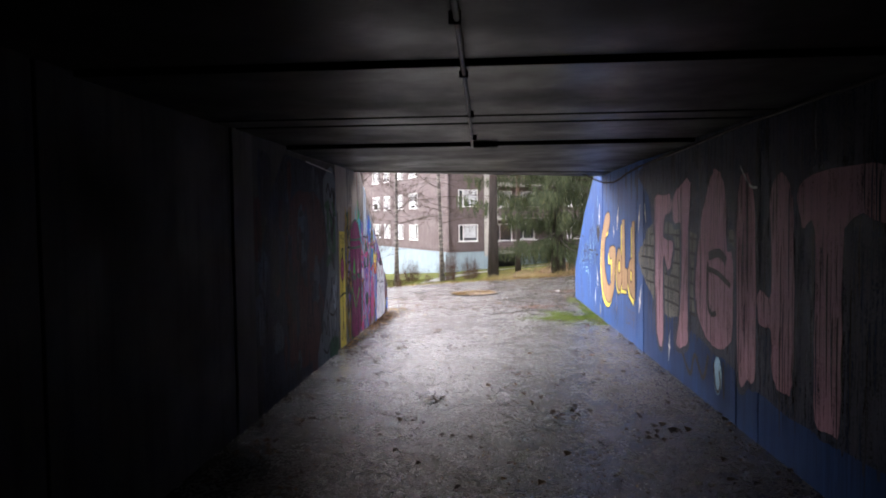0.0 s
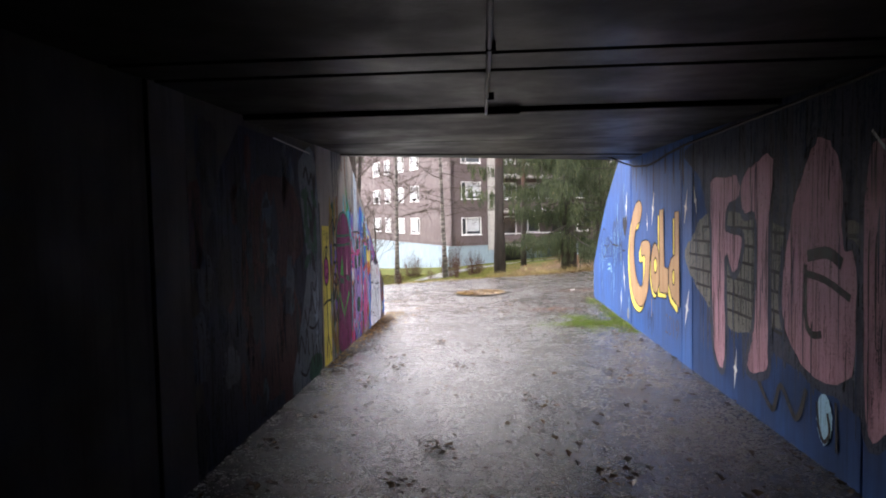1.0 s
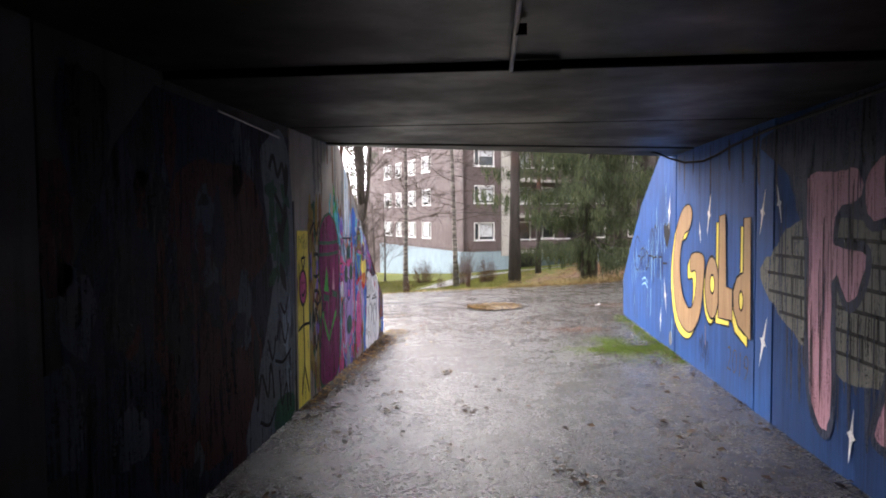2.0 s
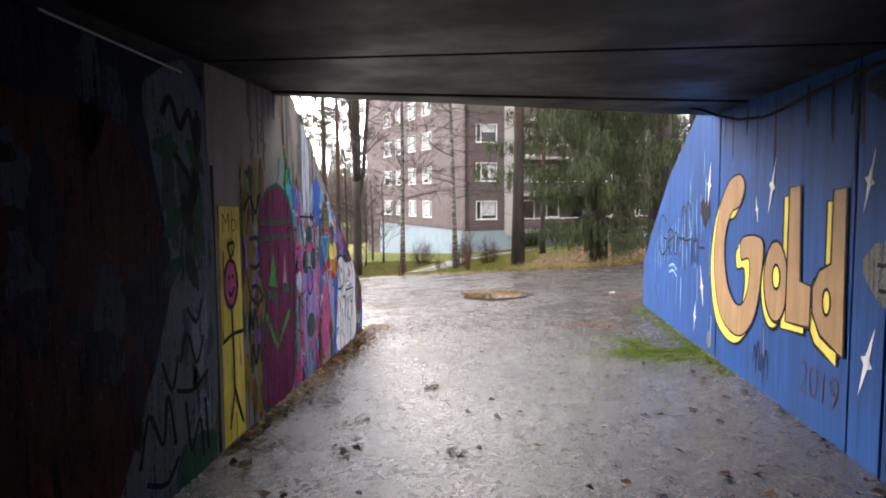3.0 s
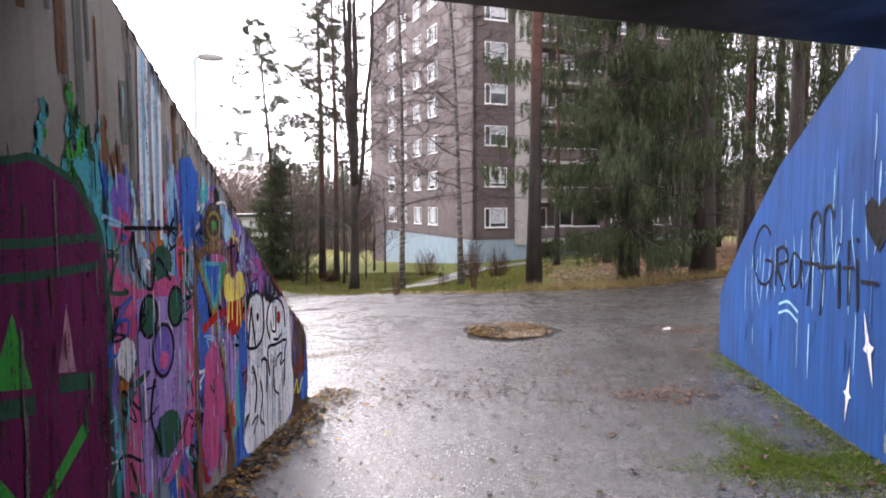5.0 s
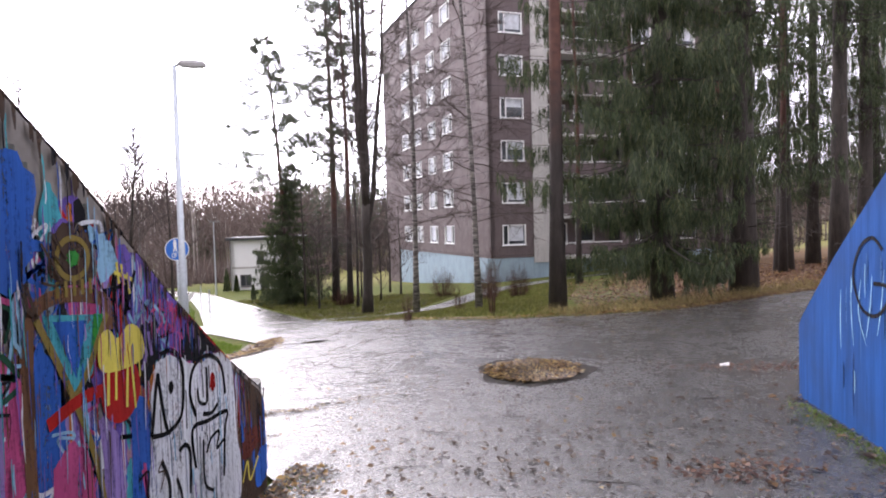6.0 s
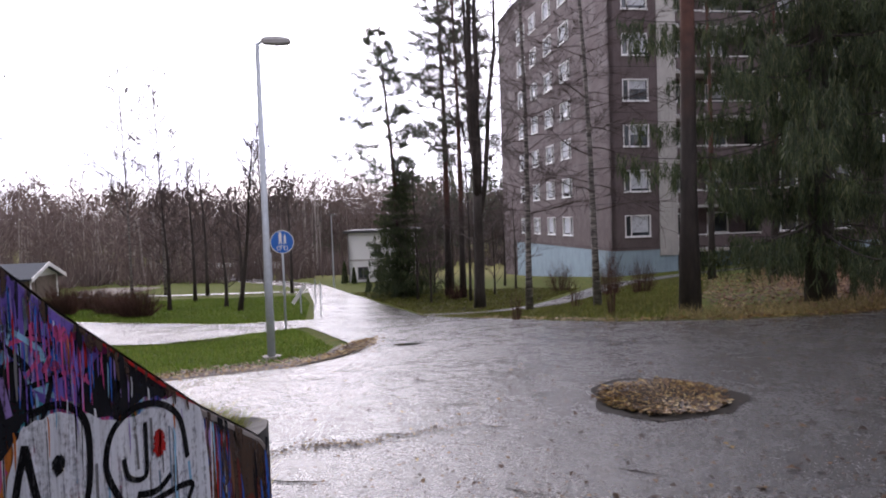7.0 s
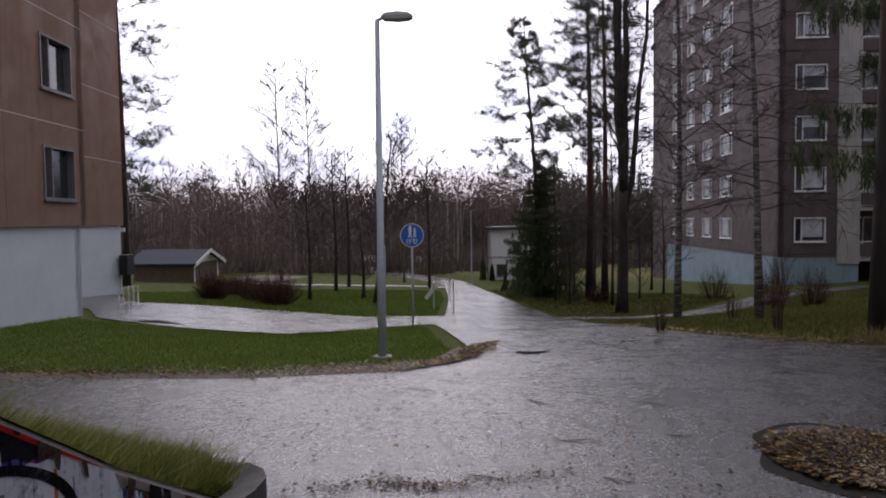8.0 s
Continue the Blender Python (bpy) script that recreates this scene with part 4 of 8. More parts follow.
def forked_tree(name, label, x, y, h, r, seed, fork=0.26, stems=6):
    """One thick trunk that splits into steep stems, with a fan of fine twigs."""
    rnd = random.Random(seed)
    t = thing(name, label, "tree", (x, y, gz(x, y) - 0.05))
    foot = curve_up(rnd, (0, 0, 0), h * fork, (0.1, 0.0), 0.05, 6)
    part("trunk", Geo().tube(foot, [r * k for k in (1.35, 1.05, 1.0, 0.96, 0.94, 0.92)], 12), M["dark_bark"], t, smooth=True)
    crown = Geo()
    for s in range(stems):
        az = 2.2 * s + rnd.uniform(-0.4, 0.4)
        out = rnd.uniform(0.9, 2.1) if s else 0.2
        p0 = along(foot, rnd.uniform(0.72, 0.98) if s else 0.98)
        hh = h - p0.z - rnd.uniform(0, 3.0) * (1 if s else 0)
        pts = [p0]
        for j in range(1, 9):
            f = j / 8
            o = out * (f ** 0.55)
            pts.append(p0 + Vector((math.cos(az) * o + rnd.uniform(-0.08, 0.08), math.sin(az) * o + rnd.uniform(-0.08, 0.08), hh * f)))
        stem = Geo().tube(pts, [r * (0.55 if s else 0.8) * (1 - 0.9 * j / 8) + 0.01 for j in range(9)], 8)
        part("stem", stem, M["dark_bark"], t, smooth=True)
        for i in range(20):
            f = 0.10 + 0.88 * (i + rnd.random()) / 20
            a2 = az + rnd.uniform(-1.7, 1.7)
            way = Vector((math.cos(a2), math.sin(a2), rnd.uniform(0.2, 1.1)))
            limb(crown, rnd, along(pts, f), way, 2.9 * (1.15 - f) * rnd.uniform(0.6, 1.2) + 0.3, max(0.024, r * 0.15 * (1.1 - f)), 2, 0.1, kids=(4, 6))
    for i in range(9):
        az = i * 2.4 + rnd.uniform(-0.4, 0.4)
        limb(crown, rnd, along(foot, rnd.uniform(0.55, 0.98)), (math.cos(az), math.sin(az), 0.45), rnd.uniform(2.2, 3.6), 0.035, 2, 0.15, kids=(4, 6))
    tagged(part("crown", crown, M["twig"], t), kind="stuff")
    return t


def needles(centres, ways, size, count, width, rnd, spray=0.9, hang=0.0):
    """Small blades bursting from each centre along its way."""
    n = len(centres)
    c = np.repeat(centres, count, 0)
    w = np.repeat(ways, count, 0) + rnd.normal(0, spray, (n * count, 3))
    w[:, 2] -= hang
    w /= np.linalg.norm(w, axis=1, keepdims=True) + 1e-9
    s = rnd.uniform(0.5, 1.2, (n * count, 1)) * size
    side = np.cross(w, rnd.normal(0, 1, (n * count, 3)))
    side /= np.linalg.norm(side, axis=1, keepdims=True) + 1e-9
    start = c + rnd.normal(0, size * 0.18, (n * count, 3))
    return np.stack([start - side * width * s, start + side * width * s, start + w * s], 1)


def pine(name, label, x, y, h, r, seed, crown=0.45, reach=2.2, boughs=26, tuft=0.30, lean=(0, 0), one_side=None, density=7, dead=6, burst=28):
    rnd, nr = random.Random(seed), np.random.default_rng(seed)
    t = thing(name, label, "tree", (x, y, gz(x, y) - 0.05))
    tr = Geo()
    pts = curve_up(rnd, (0, 0, 0), h, lean, 0.12)
    tr.tube(pts, [r * (1.3 if i == 0 else 1.0) * (1 - 0.85 * (i / 8)) + 0.01 for i in range(9)], 12)
    part("trunk", tr, M["pine_bark"], t, smooth=True)
    br, cs, ws = Geo(), [], []
    for i in range(boughs):
        f = crown + (0.985 - crown) * ((i + rnd.random()) / boughs)
        p, az = along(pts, f), i * 2.4 + rnd.uniform(-0.6, 0.6)
        shape = (1 - ((f - crown) / (1 - crown)) ** 3.0) * 0.80 + 0.22
        L = reach * shape * rnd.uniform(0.55, 1.15)
        if one_side is not None and math.cos(az - one_side) < -0.2:
            L *= 0.55
        way = Vector((math.cos(az), math.sin(az), rnd.uniform(-0.55, 0.45)))
        q, w, line = Vector(p), way.normalized(), [p]
        for j in range(5):
            w = (w + Vector((rnd.uniform(-1, 1), rnd.uniform(-1, 1), rnd.uniform(-0.7, 1.0))) * 0.30).normalized()
            q = q + w * L / 5
            line.append(q.copy())
        br.tube(line, [0.10 * r * (1 - j / 6) + 0.004 for j in range(6)], 4, cap=False)
        for j in range(density):
            f2 = 0.45 + 0.55 * (j + rnd.random()) / density
            a = along(line, f2)
            side = Vector((-w.y * rnd.choice([-1, 1]), w.x * rnd.choice([-1, 1]), rnd.uniform(-0.5, 0.9))).normalized()
            b = a + (side * 0.8 + w * 0.4) * rnd.uniform(0.15, 0.75) * min(1.0, L)
            br.tube([a, b], [0.006, 0.003], 3, cap=False)
            for e in (a.lerp(b, 0.4), a.lerp(b, 0.75), b):
                cs.append(tuple(e))
                ws.append(tuple((b - a).normalized() + Vector((0, 0, 0.35))))
    for i in range(dead):
        f = rnd.uniform(0.18, crown)
        az = rnd.uniform(0, 6.28)
        limb(br, rnd, along(pts, f), (math.cos(az), math.sin(az), -0.1), reach * 0.35, 0.014, 1)
    tagged(part("branch_mass", br, M["dark_bark"], t), kind="stuff")
    tagged(part("needle_mass", soup("needle_mass", needles(np.array(cs), np.array(ws), tuft, burst, 0.030, nr, 0.9)), M["pine"], t), kind="stuff")
    return t


def spruce(name, label, x, y, h, r, seed, low=0.06, reach=3.2, step=0.42, per=6, hang=0.75, twigs=11, fine=7, dead=10, upto=None, west=1.0):
    """A Norway spruce: whorls of sweeping boughs hung with curtains of twigs."""
    rnd, nr = random.Random(seed), np.random.default_rng(seed)
    t = thing(name, label, "tree", (x, y, gz(x, y) - 0.05))
    tr = Geo()
    pts = curve_up(rnd, (0, 0, 0), h, (0, 0), 0.05)
    tr.tube(pts, [r * (1.3 if i == 0 else 1.0) * (1 - 0.93 * (i / 8)) + 0.01 for i in range(9)], 12)
    part("trunk", tr, M["dark_bark"], t, smooth=True)
    br, tris = Geo(), []
    z = low * h
    while z < (upto or h * 0.985):
        f = z / h
        L0 = reach * min(1.0, (1 - f) ** 0.75 * 1.12) * (0.75 if f < low + 0.06 else 1.0)
        az0 = rnd.uniform(0, 6.28)
        for k in range(per):
            az = az0 + k * 2 * math.pi / per + rnd.uniform(-0.35, 0.35)
            L = max(0.25, L0 * rnd.uniform(0.62, 1.18)) * (west if math.cos(az - 3.5) > 0.75 else 1.0)
            p = along(pts, min(0.999, f + rnd.uniform(-0.01, 0.01)))
            fall = rnd.uniform(0.22, 0.5)
            line = []
            for j in range(7):
                s = j / 6
                line.append(Vector((p.x + math.cos(az) * L * s, p.y + math.sin(az) * L * s, p.z - fall * L * (s - 0.75 * s * s) * 1.3 + rnd.uniform(-0.02, 0.02))))
            br.tube(line, [max(0.006, r * 0.13 * (1 - j / 6.5)) for j in range(7)], 4, cap=False)
            n = max(4, int(twigs * L / reach * 2.2))
            ss = (np.arange(n) + nr.random(n)) / n * 0.92 + 0.08
            node = np.array([tuple(along(line, min(0.999, q))) for q in ss])
            sidev = np.array([-math.sin(az), math.cos(az), 0.0])
            off = nr.uniform(-1, 1, (n, 1)) * sidev * (0.10 + 0.22 * L * (1 - ss[:, None]) * 0.6 + 0.10)
            node = node + off
            node[:, 2] -= np.abs(off).sum(1) * 0.25
            drop = hang * (0.45 + 0.75 * nr.random(n)) * (1 - 0.45 * ss) * min(1.0, 0.35 + L / reach)
            m = n * fine
            at = nr.random(m)
            idx2 = np.repeat(np.arange(n), fine)
            top = node[idx2] + nr.normal(0, 0.028, (m, 3))
            top[:, 2] -= at * drop[idx2] * 0.85
            w = nr.normal(0, 0.30, (m, 3))
            w[:, 2] = -1.0
            ln = drop[idx2][:, None] * nr.uniform(0.12, 0.34, (m, 1)) + 0.04
            tip = top + w * ln
            sd = np.cross(w, nr.normal(0, 1, (m, 3)))
            sd /= np.linalg.norm(sd, axis=1, keepdims=True) + 1e-9
            wd = nr.uniform(0.006, 0.014, (m, 1))
            tris.append(np.stack([top - sd * wd, top + sd * wd, tip], 1))
        z += step * rnd.uniform(0.8, 1.2) * (1.0 if f < 0.6 else 0.8)
    for i in range(dead):
        f = rnd.uniform(0.04, max(low, 0.08))
        az = rnd.uniform(0, 6.28)
        limb(br, rnd, along(pts, f), (math.cos(az), math.sin(az), 0.05), reach * rnd.uniform(0.25, 0.5), 0.018, 1)
    tagged(part("branch_mass", br, M["dark_bark"], t), kind="stuff")
    tagged(part("needle_mass", soup("needle_mass", np.concatenate(tris)), M["spruce"], t), kind="stuff")
    return t


# the conifers at the road's edge and the dark wood behind
pine("pine_tree", "tall pine with dark lower and reddish upper trunk", 1.0, 24.15, 19, 0.165, 21, crown=0.62, reach=2.6, boughs=22, dead=3)
spruce("spruce_tree", "large old spruce with drooping curtain-like green boughs", 3.5, 25.4, 19, 0.22, 31, low=0.085, reach=3.6, step=0.95, per=8, twigs=20, fine=46, hang=0.9, west=1.15)
spruce("spruce_tree", "tall spruce with a thick bare lower trunk and dead limbs", 5.5, 25.9, 23, 0.27, 32, low=0.27, reach=2.6, step=0.75, per=5, twigs=14, fine=32, hang=0.85, dead=40)
WOOD = ((7.4, 33.5, 20, 0.20, 0.34, 2.3), (9.2, 29.5, 22, 0.24, 0.40, 2.5), (11.5, 33.0, 21, 0.24, 0.30, 2.6), (13.0, 41.0, 22, 0.26, 0.20, 3.0), (10.3, 36.9, 20, 0.30, 0.32, 2.4),
        (15.5, 35.0, 22, 0.26, 0.28, 2.8), (8.0, 46.0, 21, 0.25, 0.16, 2.8), (17.5, 45.0, 23, 0.26, 0.14, 3.2), (13.2, 29.2, 21, 0.26, 0.36, 2.4), (19.5, 37.5, 22, 0.26, 0.2, 3.0), (22, 52, 24, 0.3, 0.08, 3.6), (14, 54, 24, 0.3, 0.08, 3.6), (25, 40, 24, 0.28, 0.1, 3.6),
        (20.5, 33.0, 22, 0.24, 0.15, 3.2), (11.0, 47.0, 22, 0.22, 0.12, 3.2))
for i, (x, y, h, r, low, reach) in enumerate(WOOD):
    tagged(spruce("spruce_tree", "dark spruce standing in the wood beyond the road", x, y, h, r, 40 + i, low=low * 0.85, reach=reach * 1.1, step=0.70, per=5, twigs=12, fine=24, hang=0.95, dead=34), group="spruces of the dark wood")
for i, (x, y, h, r) in enumerate(((2.8, 44.0, 17, 0.15), (5.2, 42.0, 18, 0.17), (6.2, 30.7, 18, 0.13), (9.6, 35.0, 18, 0.13), (12.3, 36.5, 18, 0.11), (16.5, 40, 18, 0.12))):
    tagged(pine("pine_tree", "slender pine among the spruces", x, y, h, r, 70 + i, crown=0.66, reach=1.8, boughs=16, dead=8), group="slender pines of the wood")

# lawn trees before the tower block
bare_tree("birch_tree", "leafless young birch with pale banded bark", -3.75, 32.6, 14.5, 0.105, 5, "birch_bark", first=0.22, limbs=54, reach=0.17, up=0.25, droop=0.25, kids=(5, 7))
bare_tree("birch_tree", "leafless slender birch leaning slightly", -1.3, 30.4, 14.0, 0.10, 8, "birch_bark", first=0.20, limbs=50, reach=0.17, lean=(-0.5, 0.2), up=0.15, droop=0.3, kids=(5, 7))
forked_tree("maple_tree", "tall bare tree whose dark trunk forks into upright stems", -7.15, 38.8, 19.5, 0.215, 14)
pine("pine_tree", "sparse one-sided pine leaning above a dark spruce", -13.2, 45.0, 15.2, 0.15, 51, crown=0.36, reach=3.0, boughs=60, lean=(-0.9, 0.3), one_side=3.3, density=13, tuft=0.26, burst=18)
spruce("spruce_tree", "dense low dark spruce beside the road bend", -13.3, 45.2, 7.4, 0.12, 52, low=0.03, reach=2.5, step=0.42, per=9, hang=0.6, twigs=16, fine=34, dead=0)
pine("pine_tree", "tall pine with a ragged dark crown", -10.9, 46.2, 21, 0.19, 53, crown=0.34, reach=2.9, boughs=84, density=14, tuft=0.26, burst=18)
pine("pine_tree", "tall pine with a ragged dark crown", -9.6, 44.6, 20, 0.15, 54, crown=0.38, reach=2.4, boughs=70, density=14, tuft=0.26, burst=18)
bare_tree("bare_tree", "thin leafless tree on the lawn", -8.6, 42.5, 9, 0.07, 61, "dark_bark", first=0.2, limbs=18, reach=0.26)
bare_tree("bare_tree", "thin leafless tree on the lawn", -11.8, 43.5, 7, 0.06, 62, "dark_bark", first=0.15, limbs=18, reach=0.3)
for i, (x, y, h, r) in enumerate(((-12.2, 47.5, 5.0, 0.05), (-10.0, 48.5, 5.5, 0.05), (-8.2, 46.0, 4.2, 0.05), (-10.6, 42.2, 3.6, 0.05), (-7.6, 48.8, 5.5, 0.06), (-12.6, 52.5, 6.5, 0.07), (-9.2, 53.0, 6.0, 0.07), (-15.4, 50.5, 5.0, 0.06))):
    tagged(bare_tree("bare_tree", "thin leafless sapling in the thicket under the pines", x, y, h, r, 330 + i, "dark_bark", first=0.12, limbs=26, reach=0.34, up=0.9, thin=0.016, kids=(4, 6)), group="saplings under the pines")
for i, (x, y, h, r) in enumerate(((-22.8, 39.5, 7.5, 0.09), (-20.6, 40.5, 6.0, 0.08), (-25.5, 44.0, 8.5, 0.10), (-19.4, 33.6, 5.2, 0.08), (-21.5, 47.0, 8.0, 0.09), (-38.0, 37.5, 5.5, 0.09))):
    tagged(bare_tree("bare_tree", "dark leafless garden tree with a fine spreading crown", x, y, h, r, 300 + i, "dark_bark", first=0.22, limbs=30, reach=0.34, up=0.7, thin=0.022, kids=(5, 6)), group="garden trees on the island lawn")
bare_tree("bare_tree", "leaning leafless tree with a fine upright crown", -16.6, 34.6, 7.0, 0.10, 68, "dark_bark", first=0.35, limbs=34, reach=0.30, lean=(0.9, 0.3), up=1.1, thin=0.018, kids=(5, 6))
bare_tree("bare_tree", "low leafless fruit tree with a spreading crown", -18.6, 36.4, 3.4, 0.09, 63, "dark_bark", first=0.25, limbs=26, reach=0.5, up=0.3)
bare_tree("bare_tree", "thin tall bare birch by the side path", -30.4, 43.2, 14, 0.07, 64, "birch_bark", first=0.3, limbs=60, reach=0.20, up=0.8, droop=0.1, thin=0.026, kids=(6, 8))
bare_tree("bare_tree", "thin tall bare birch by the side path", -29.1, 44.6, 14.5, 0.07, 65, "birch_bark", first=0.3, limbs=60, reach=0.20, up=0.8, droop=0.1, thin=0.026, kids=(6, 8))
bare_tree("bare_tree", "thin tall bare birch by the bend", -26.4, 51.5, 12, 0.07, 66, "birch_bark", first=0.3, limbs=60, reach=0.20, up=0.8, droop=0.1, thin=0.026, kids=(6, 8))
pine("pine_tree", "tall dark pine beyond the brown blocks", -33.6, 34.5, 22, 0.17, 67, crown=0.25, reach=2.9, boughs=110, density=14, tuft=0.26, burst=14)


def shrub(name, label, x, y, h, w, seed, n=420):
    nr = np.random.default_rng(seed)
    az, out = nr.uniform(0, 6.28, n), nr.uniform(0.05, 1.0, n) ** 0.6
    base = np.stack([np.cos(az) * out * w * 0.45, np.sin(az) * out * w * 0.45, np.zeros(n)], 1)
    tip = np.stack([np.cos(az) * out * w * 0.95, np.sin(az) * out * w * 0.95, h * np.sqrt(np.clip(1.02 - out ** 2 * 0.85, 0.05, 1)) * nr.uniform(0.6, 1.05, n)], 1)
    tris = []
    for a, b, k in ((base, tip, 1), (None, None, 4)):
        if a is None:
            f = nr.uniform(0.35, 1.0, (n * k, 1))
            i = np.repeat(np.arange(n), k)
            a = base[i] + (tip[i] - base[i]) * f
            b = a + (tip[i] - base[i]) * 0.35 + nr.normal(0, 0.16 * h, (n * k, 3)) * 0.6
        d = b - a
        sd = np.cross(d, nr.normal(0, 1, d.shape))
        sd /= np.linalg.norm(sd, axis=1, keepdims=True) + 1e-9
        wd = 0.010 if k == 1 else 0.006
        tris.append(np.stack([a - sd * wd, a + sd * wd, b], 1))
    t = thing(name, label, "shrub", (x, y, gz(x, y) - 0.03))
    tagged(part("twig_mass", soup("twig_mass", np.concatenate(tris)), M["shrub"], t), kind="stuff")
    return t


for i, (x, y, h, w) in enumerate(((-22.0, 30.6, 1.1, 0.9), (-20.3, 31.6, 0.9, 1.1), (-18.3, 30.5, 1.15, 1.1), (-23.6, 33.5, 1.0, 1.2))):
    tagged(shrub("shrub", "clipped leafless reddish-brown shrub on the lawn", x, y, h, w, 80 + i, 520), group="shrubs on the island lawn")
for i, (x, y, h, w) in enumerate(((-4.5, 45.5, 1.5, 0.9), (-1.7, 41.0, 1.8, 0.9), (-0.3, 40.0, 1.4, 0.7), (-2.6, 24.9, 0.7, 0.16), (-0.5, 24.6, 1.5, 0.14), (-2.0, 30.9, 0.9, 0.3), (-9.8, 43.8, 1.0, 0.7))):
    tagged(shrub("shrub", "bare thin-twigged shrub on the rough lawn", x, y, h, w, 90 + i, 26 if w < 0.5 else 150), group="shrubs before the tower block")

# ---------- far woods ----------


def far_woods():
    nr = np.random.default_rng(4)
    out = []
    n = 2300
    ang = np.radians(nr.uniform(-30, 78, n))          # to the left of +y
    dist = nr.uniform(95, 190, n)
    near = np.arange(n) < 150                          # a looser belt before the wood
    ang = np.where(near, np.radians(nr.uniform(29, 60, n)), ang)
    dist = np.where(near, nr.uniform(64, 96, n), dist)
    x, y = -np.sin(ang) * dist, 10 + np.cos(ang) * dist
    keep = ~((x > -32) & (x < 24) & (y < 110)) | (near & (y > 66))
    x, y, near = x[keep], y[keep], near[keep]
    z = ground_z(x, y) + np.clip((np.hypot(x, y - 10) - 170) / 300, 0, 1) ** 1.4 * 12
    h = nr.uniform(8.5, 14.0, len(x)) * np.where(nr.random(len(x)) < 0.10, 1.25, 1.0)
    h = np.where(near, nr.uniform(4.5, 9.0, len(x)), h)
    h = h * (1 + 0.14 * np.sin(x * 0.11 + 1) + 0.10 * np.sin(x * 0.31))
    for k in range(len(x)):
        b = np.array([x[k], y[k], z[k]])
        top = b + [nr.normal(0, 0.6), nr.normal(0, 0.6), h[k]]
        sd = np.array([0.05 + 0.06 * nr.random() ** 2, 0, 0])
        out.append(np.array([[b - sd, b + sd, top]]))
        m = 300                                        # a rounded haze of twigs
        f = nr.uniform(0.22, 1.0, (m, 1)) ** 0.85
        az, r = nr.uniform(0, 6.28, (m, 1)), np.sqrt(nr.random((m, 1)))
        wide = h[k] * (0.13 + 0.05 * (k % 3)) * np.sin(np.pi * np.clip((f - 0.16) / 0.9, 0, 1)) ** 0.7 + 0.1
        a = b + (top - b) * f + np.concatenate([np.cos(az) * r * wide, np.sin(az) * r * wide, 0 * r], 1)
        L = nr.uniform(0.35, 1.25, (m, 1)) * h[k] * 0.075
        tip = a + np.concatenate([np.cos(az) * L * 0.7, np.sin(az) * L * 0.7, L * nr.uniform(0.2, 1.2, (m, 1))], 1)
        s2 = nr.normal(0, 0.034, (m, 3))
        out.append(np.stack([a - s2, a + s2, tip], 1))
    out = np.concatenate(out)
    tagged(part("bare_woods", soup("bare_woods", out), M["woods"]), "brownish belt of leafless trees across the valley", "woods", kind="stuff")
    out = []
    for k in range(200):
        ang, dist = math.radians(nr.choice([nr.uniform(-30, 70), nr.uniform(26, 33), nr.uniform(9, 21), nr.uniform(9, 21)])), nr.uniform(105, 180)
        b = np.array([-math.sin(ang) * dist, 10 + math.cos(ang) * dist, 0.0])
        b[2] = gz(b[0], b[1])
        hh = nr.uniform(9, 14) if ang > 0.40 else nr.uniform(14, 21)
        m = 480
        f = nr.uniform(0.15, 1.0, m)
        az = nr.uniform(0, 6.28, m)
        L = (1.05 - f) * hh * 0.20 * nr.uniform(0.5, 1.2, m)
        a = b + np.stack([np.cos(az) * L * 0.3, np.sin(az) * L * 0.3, f * hh], 1)
        tip = b + np.stack([np.cos(az) * L, np.sin(az) * L, f * hh - 0.25 * L], 1)
        s2 = nr.normal(0, 0.075, (m, 3))
        out.append(np.stack([a - s2, a + s2, tip], 1))
    tagged(part("far_conifers", soup("far_conifers", np.concatenate(out)), M["pine"]), "dark conifers scattered through the far woods", "woods", kind="stuff")


def pale_trunks():
    """Slim pale birch stems standing before the brown wood."""
    nr = np.random.default_rng(12)
    g = Geo()
    for k in range(130):
        ang, dist = math.radians(nr.uniform(28, 60)), nr.uniform(80, 104)
        x, y, h = -math.sin(ang) * dist, 10 + math.cos(ang) * dist, nr.uniform(6.5, 11.5)
        z = gz(x, y)
        lean = nr.normal(0, 0.35, 2)
        g.tube([(x, y, z - 0.1), (x + lean[0] * 0.4, y + lean[1] * 0.4, z + h * 0.5), (x + lean[0], y + lean[1], z + h)], [0.075, 0.06, 0.02], 5, cap=False)
    tagged(part("birch_stems", g, M["pale_stem"]), "slim pale birch stems along the edge of the wood", "woods", kind="stuff")


def underbrush():
    """Low leafless scrub along the valley floor."""
    nr = np.random.default_rng(6)
    out = []
    for k in range(700):
        ang, dist = math.radians(nr.uniform(-20, 72)), nr.uniform(62, 120)
        x, y = -math.sin(ang) * dist, 10 + math.cos(ang) * dist
        if -32 < x < 24 and y < 95:
            continue
        h, w, m = nr.uniform(1.2, 4.5), nr.uniform(0.8, 2.2), 70
        b = np.stack([x + nr.normal(0, w * 0.4, m), y + nr.normal(0, w * 0.4, m), np.full(m, gz(x, y) - 0.1)], 1)
        tip = b + np.stack([nr.normal(0, w * 0.5, m), nr.normal(0, w * 0.5, m), h * nr.uniform(0.4, 1.1, m)], 1)
        s2 = nr.normal(0, 0.035, (m, 3))
        out.append(np.stack([b - s2, b + s2, tip], 1))
    tagged(part("scrub", soup("scrub", np.concatenate(out)), M["woods"]), "leafless brown scrub along the valley floor", "scrub", kind="stuff")


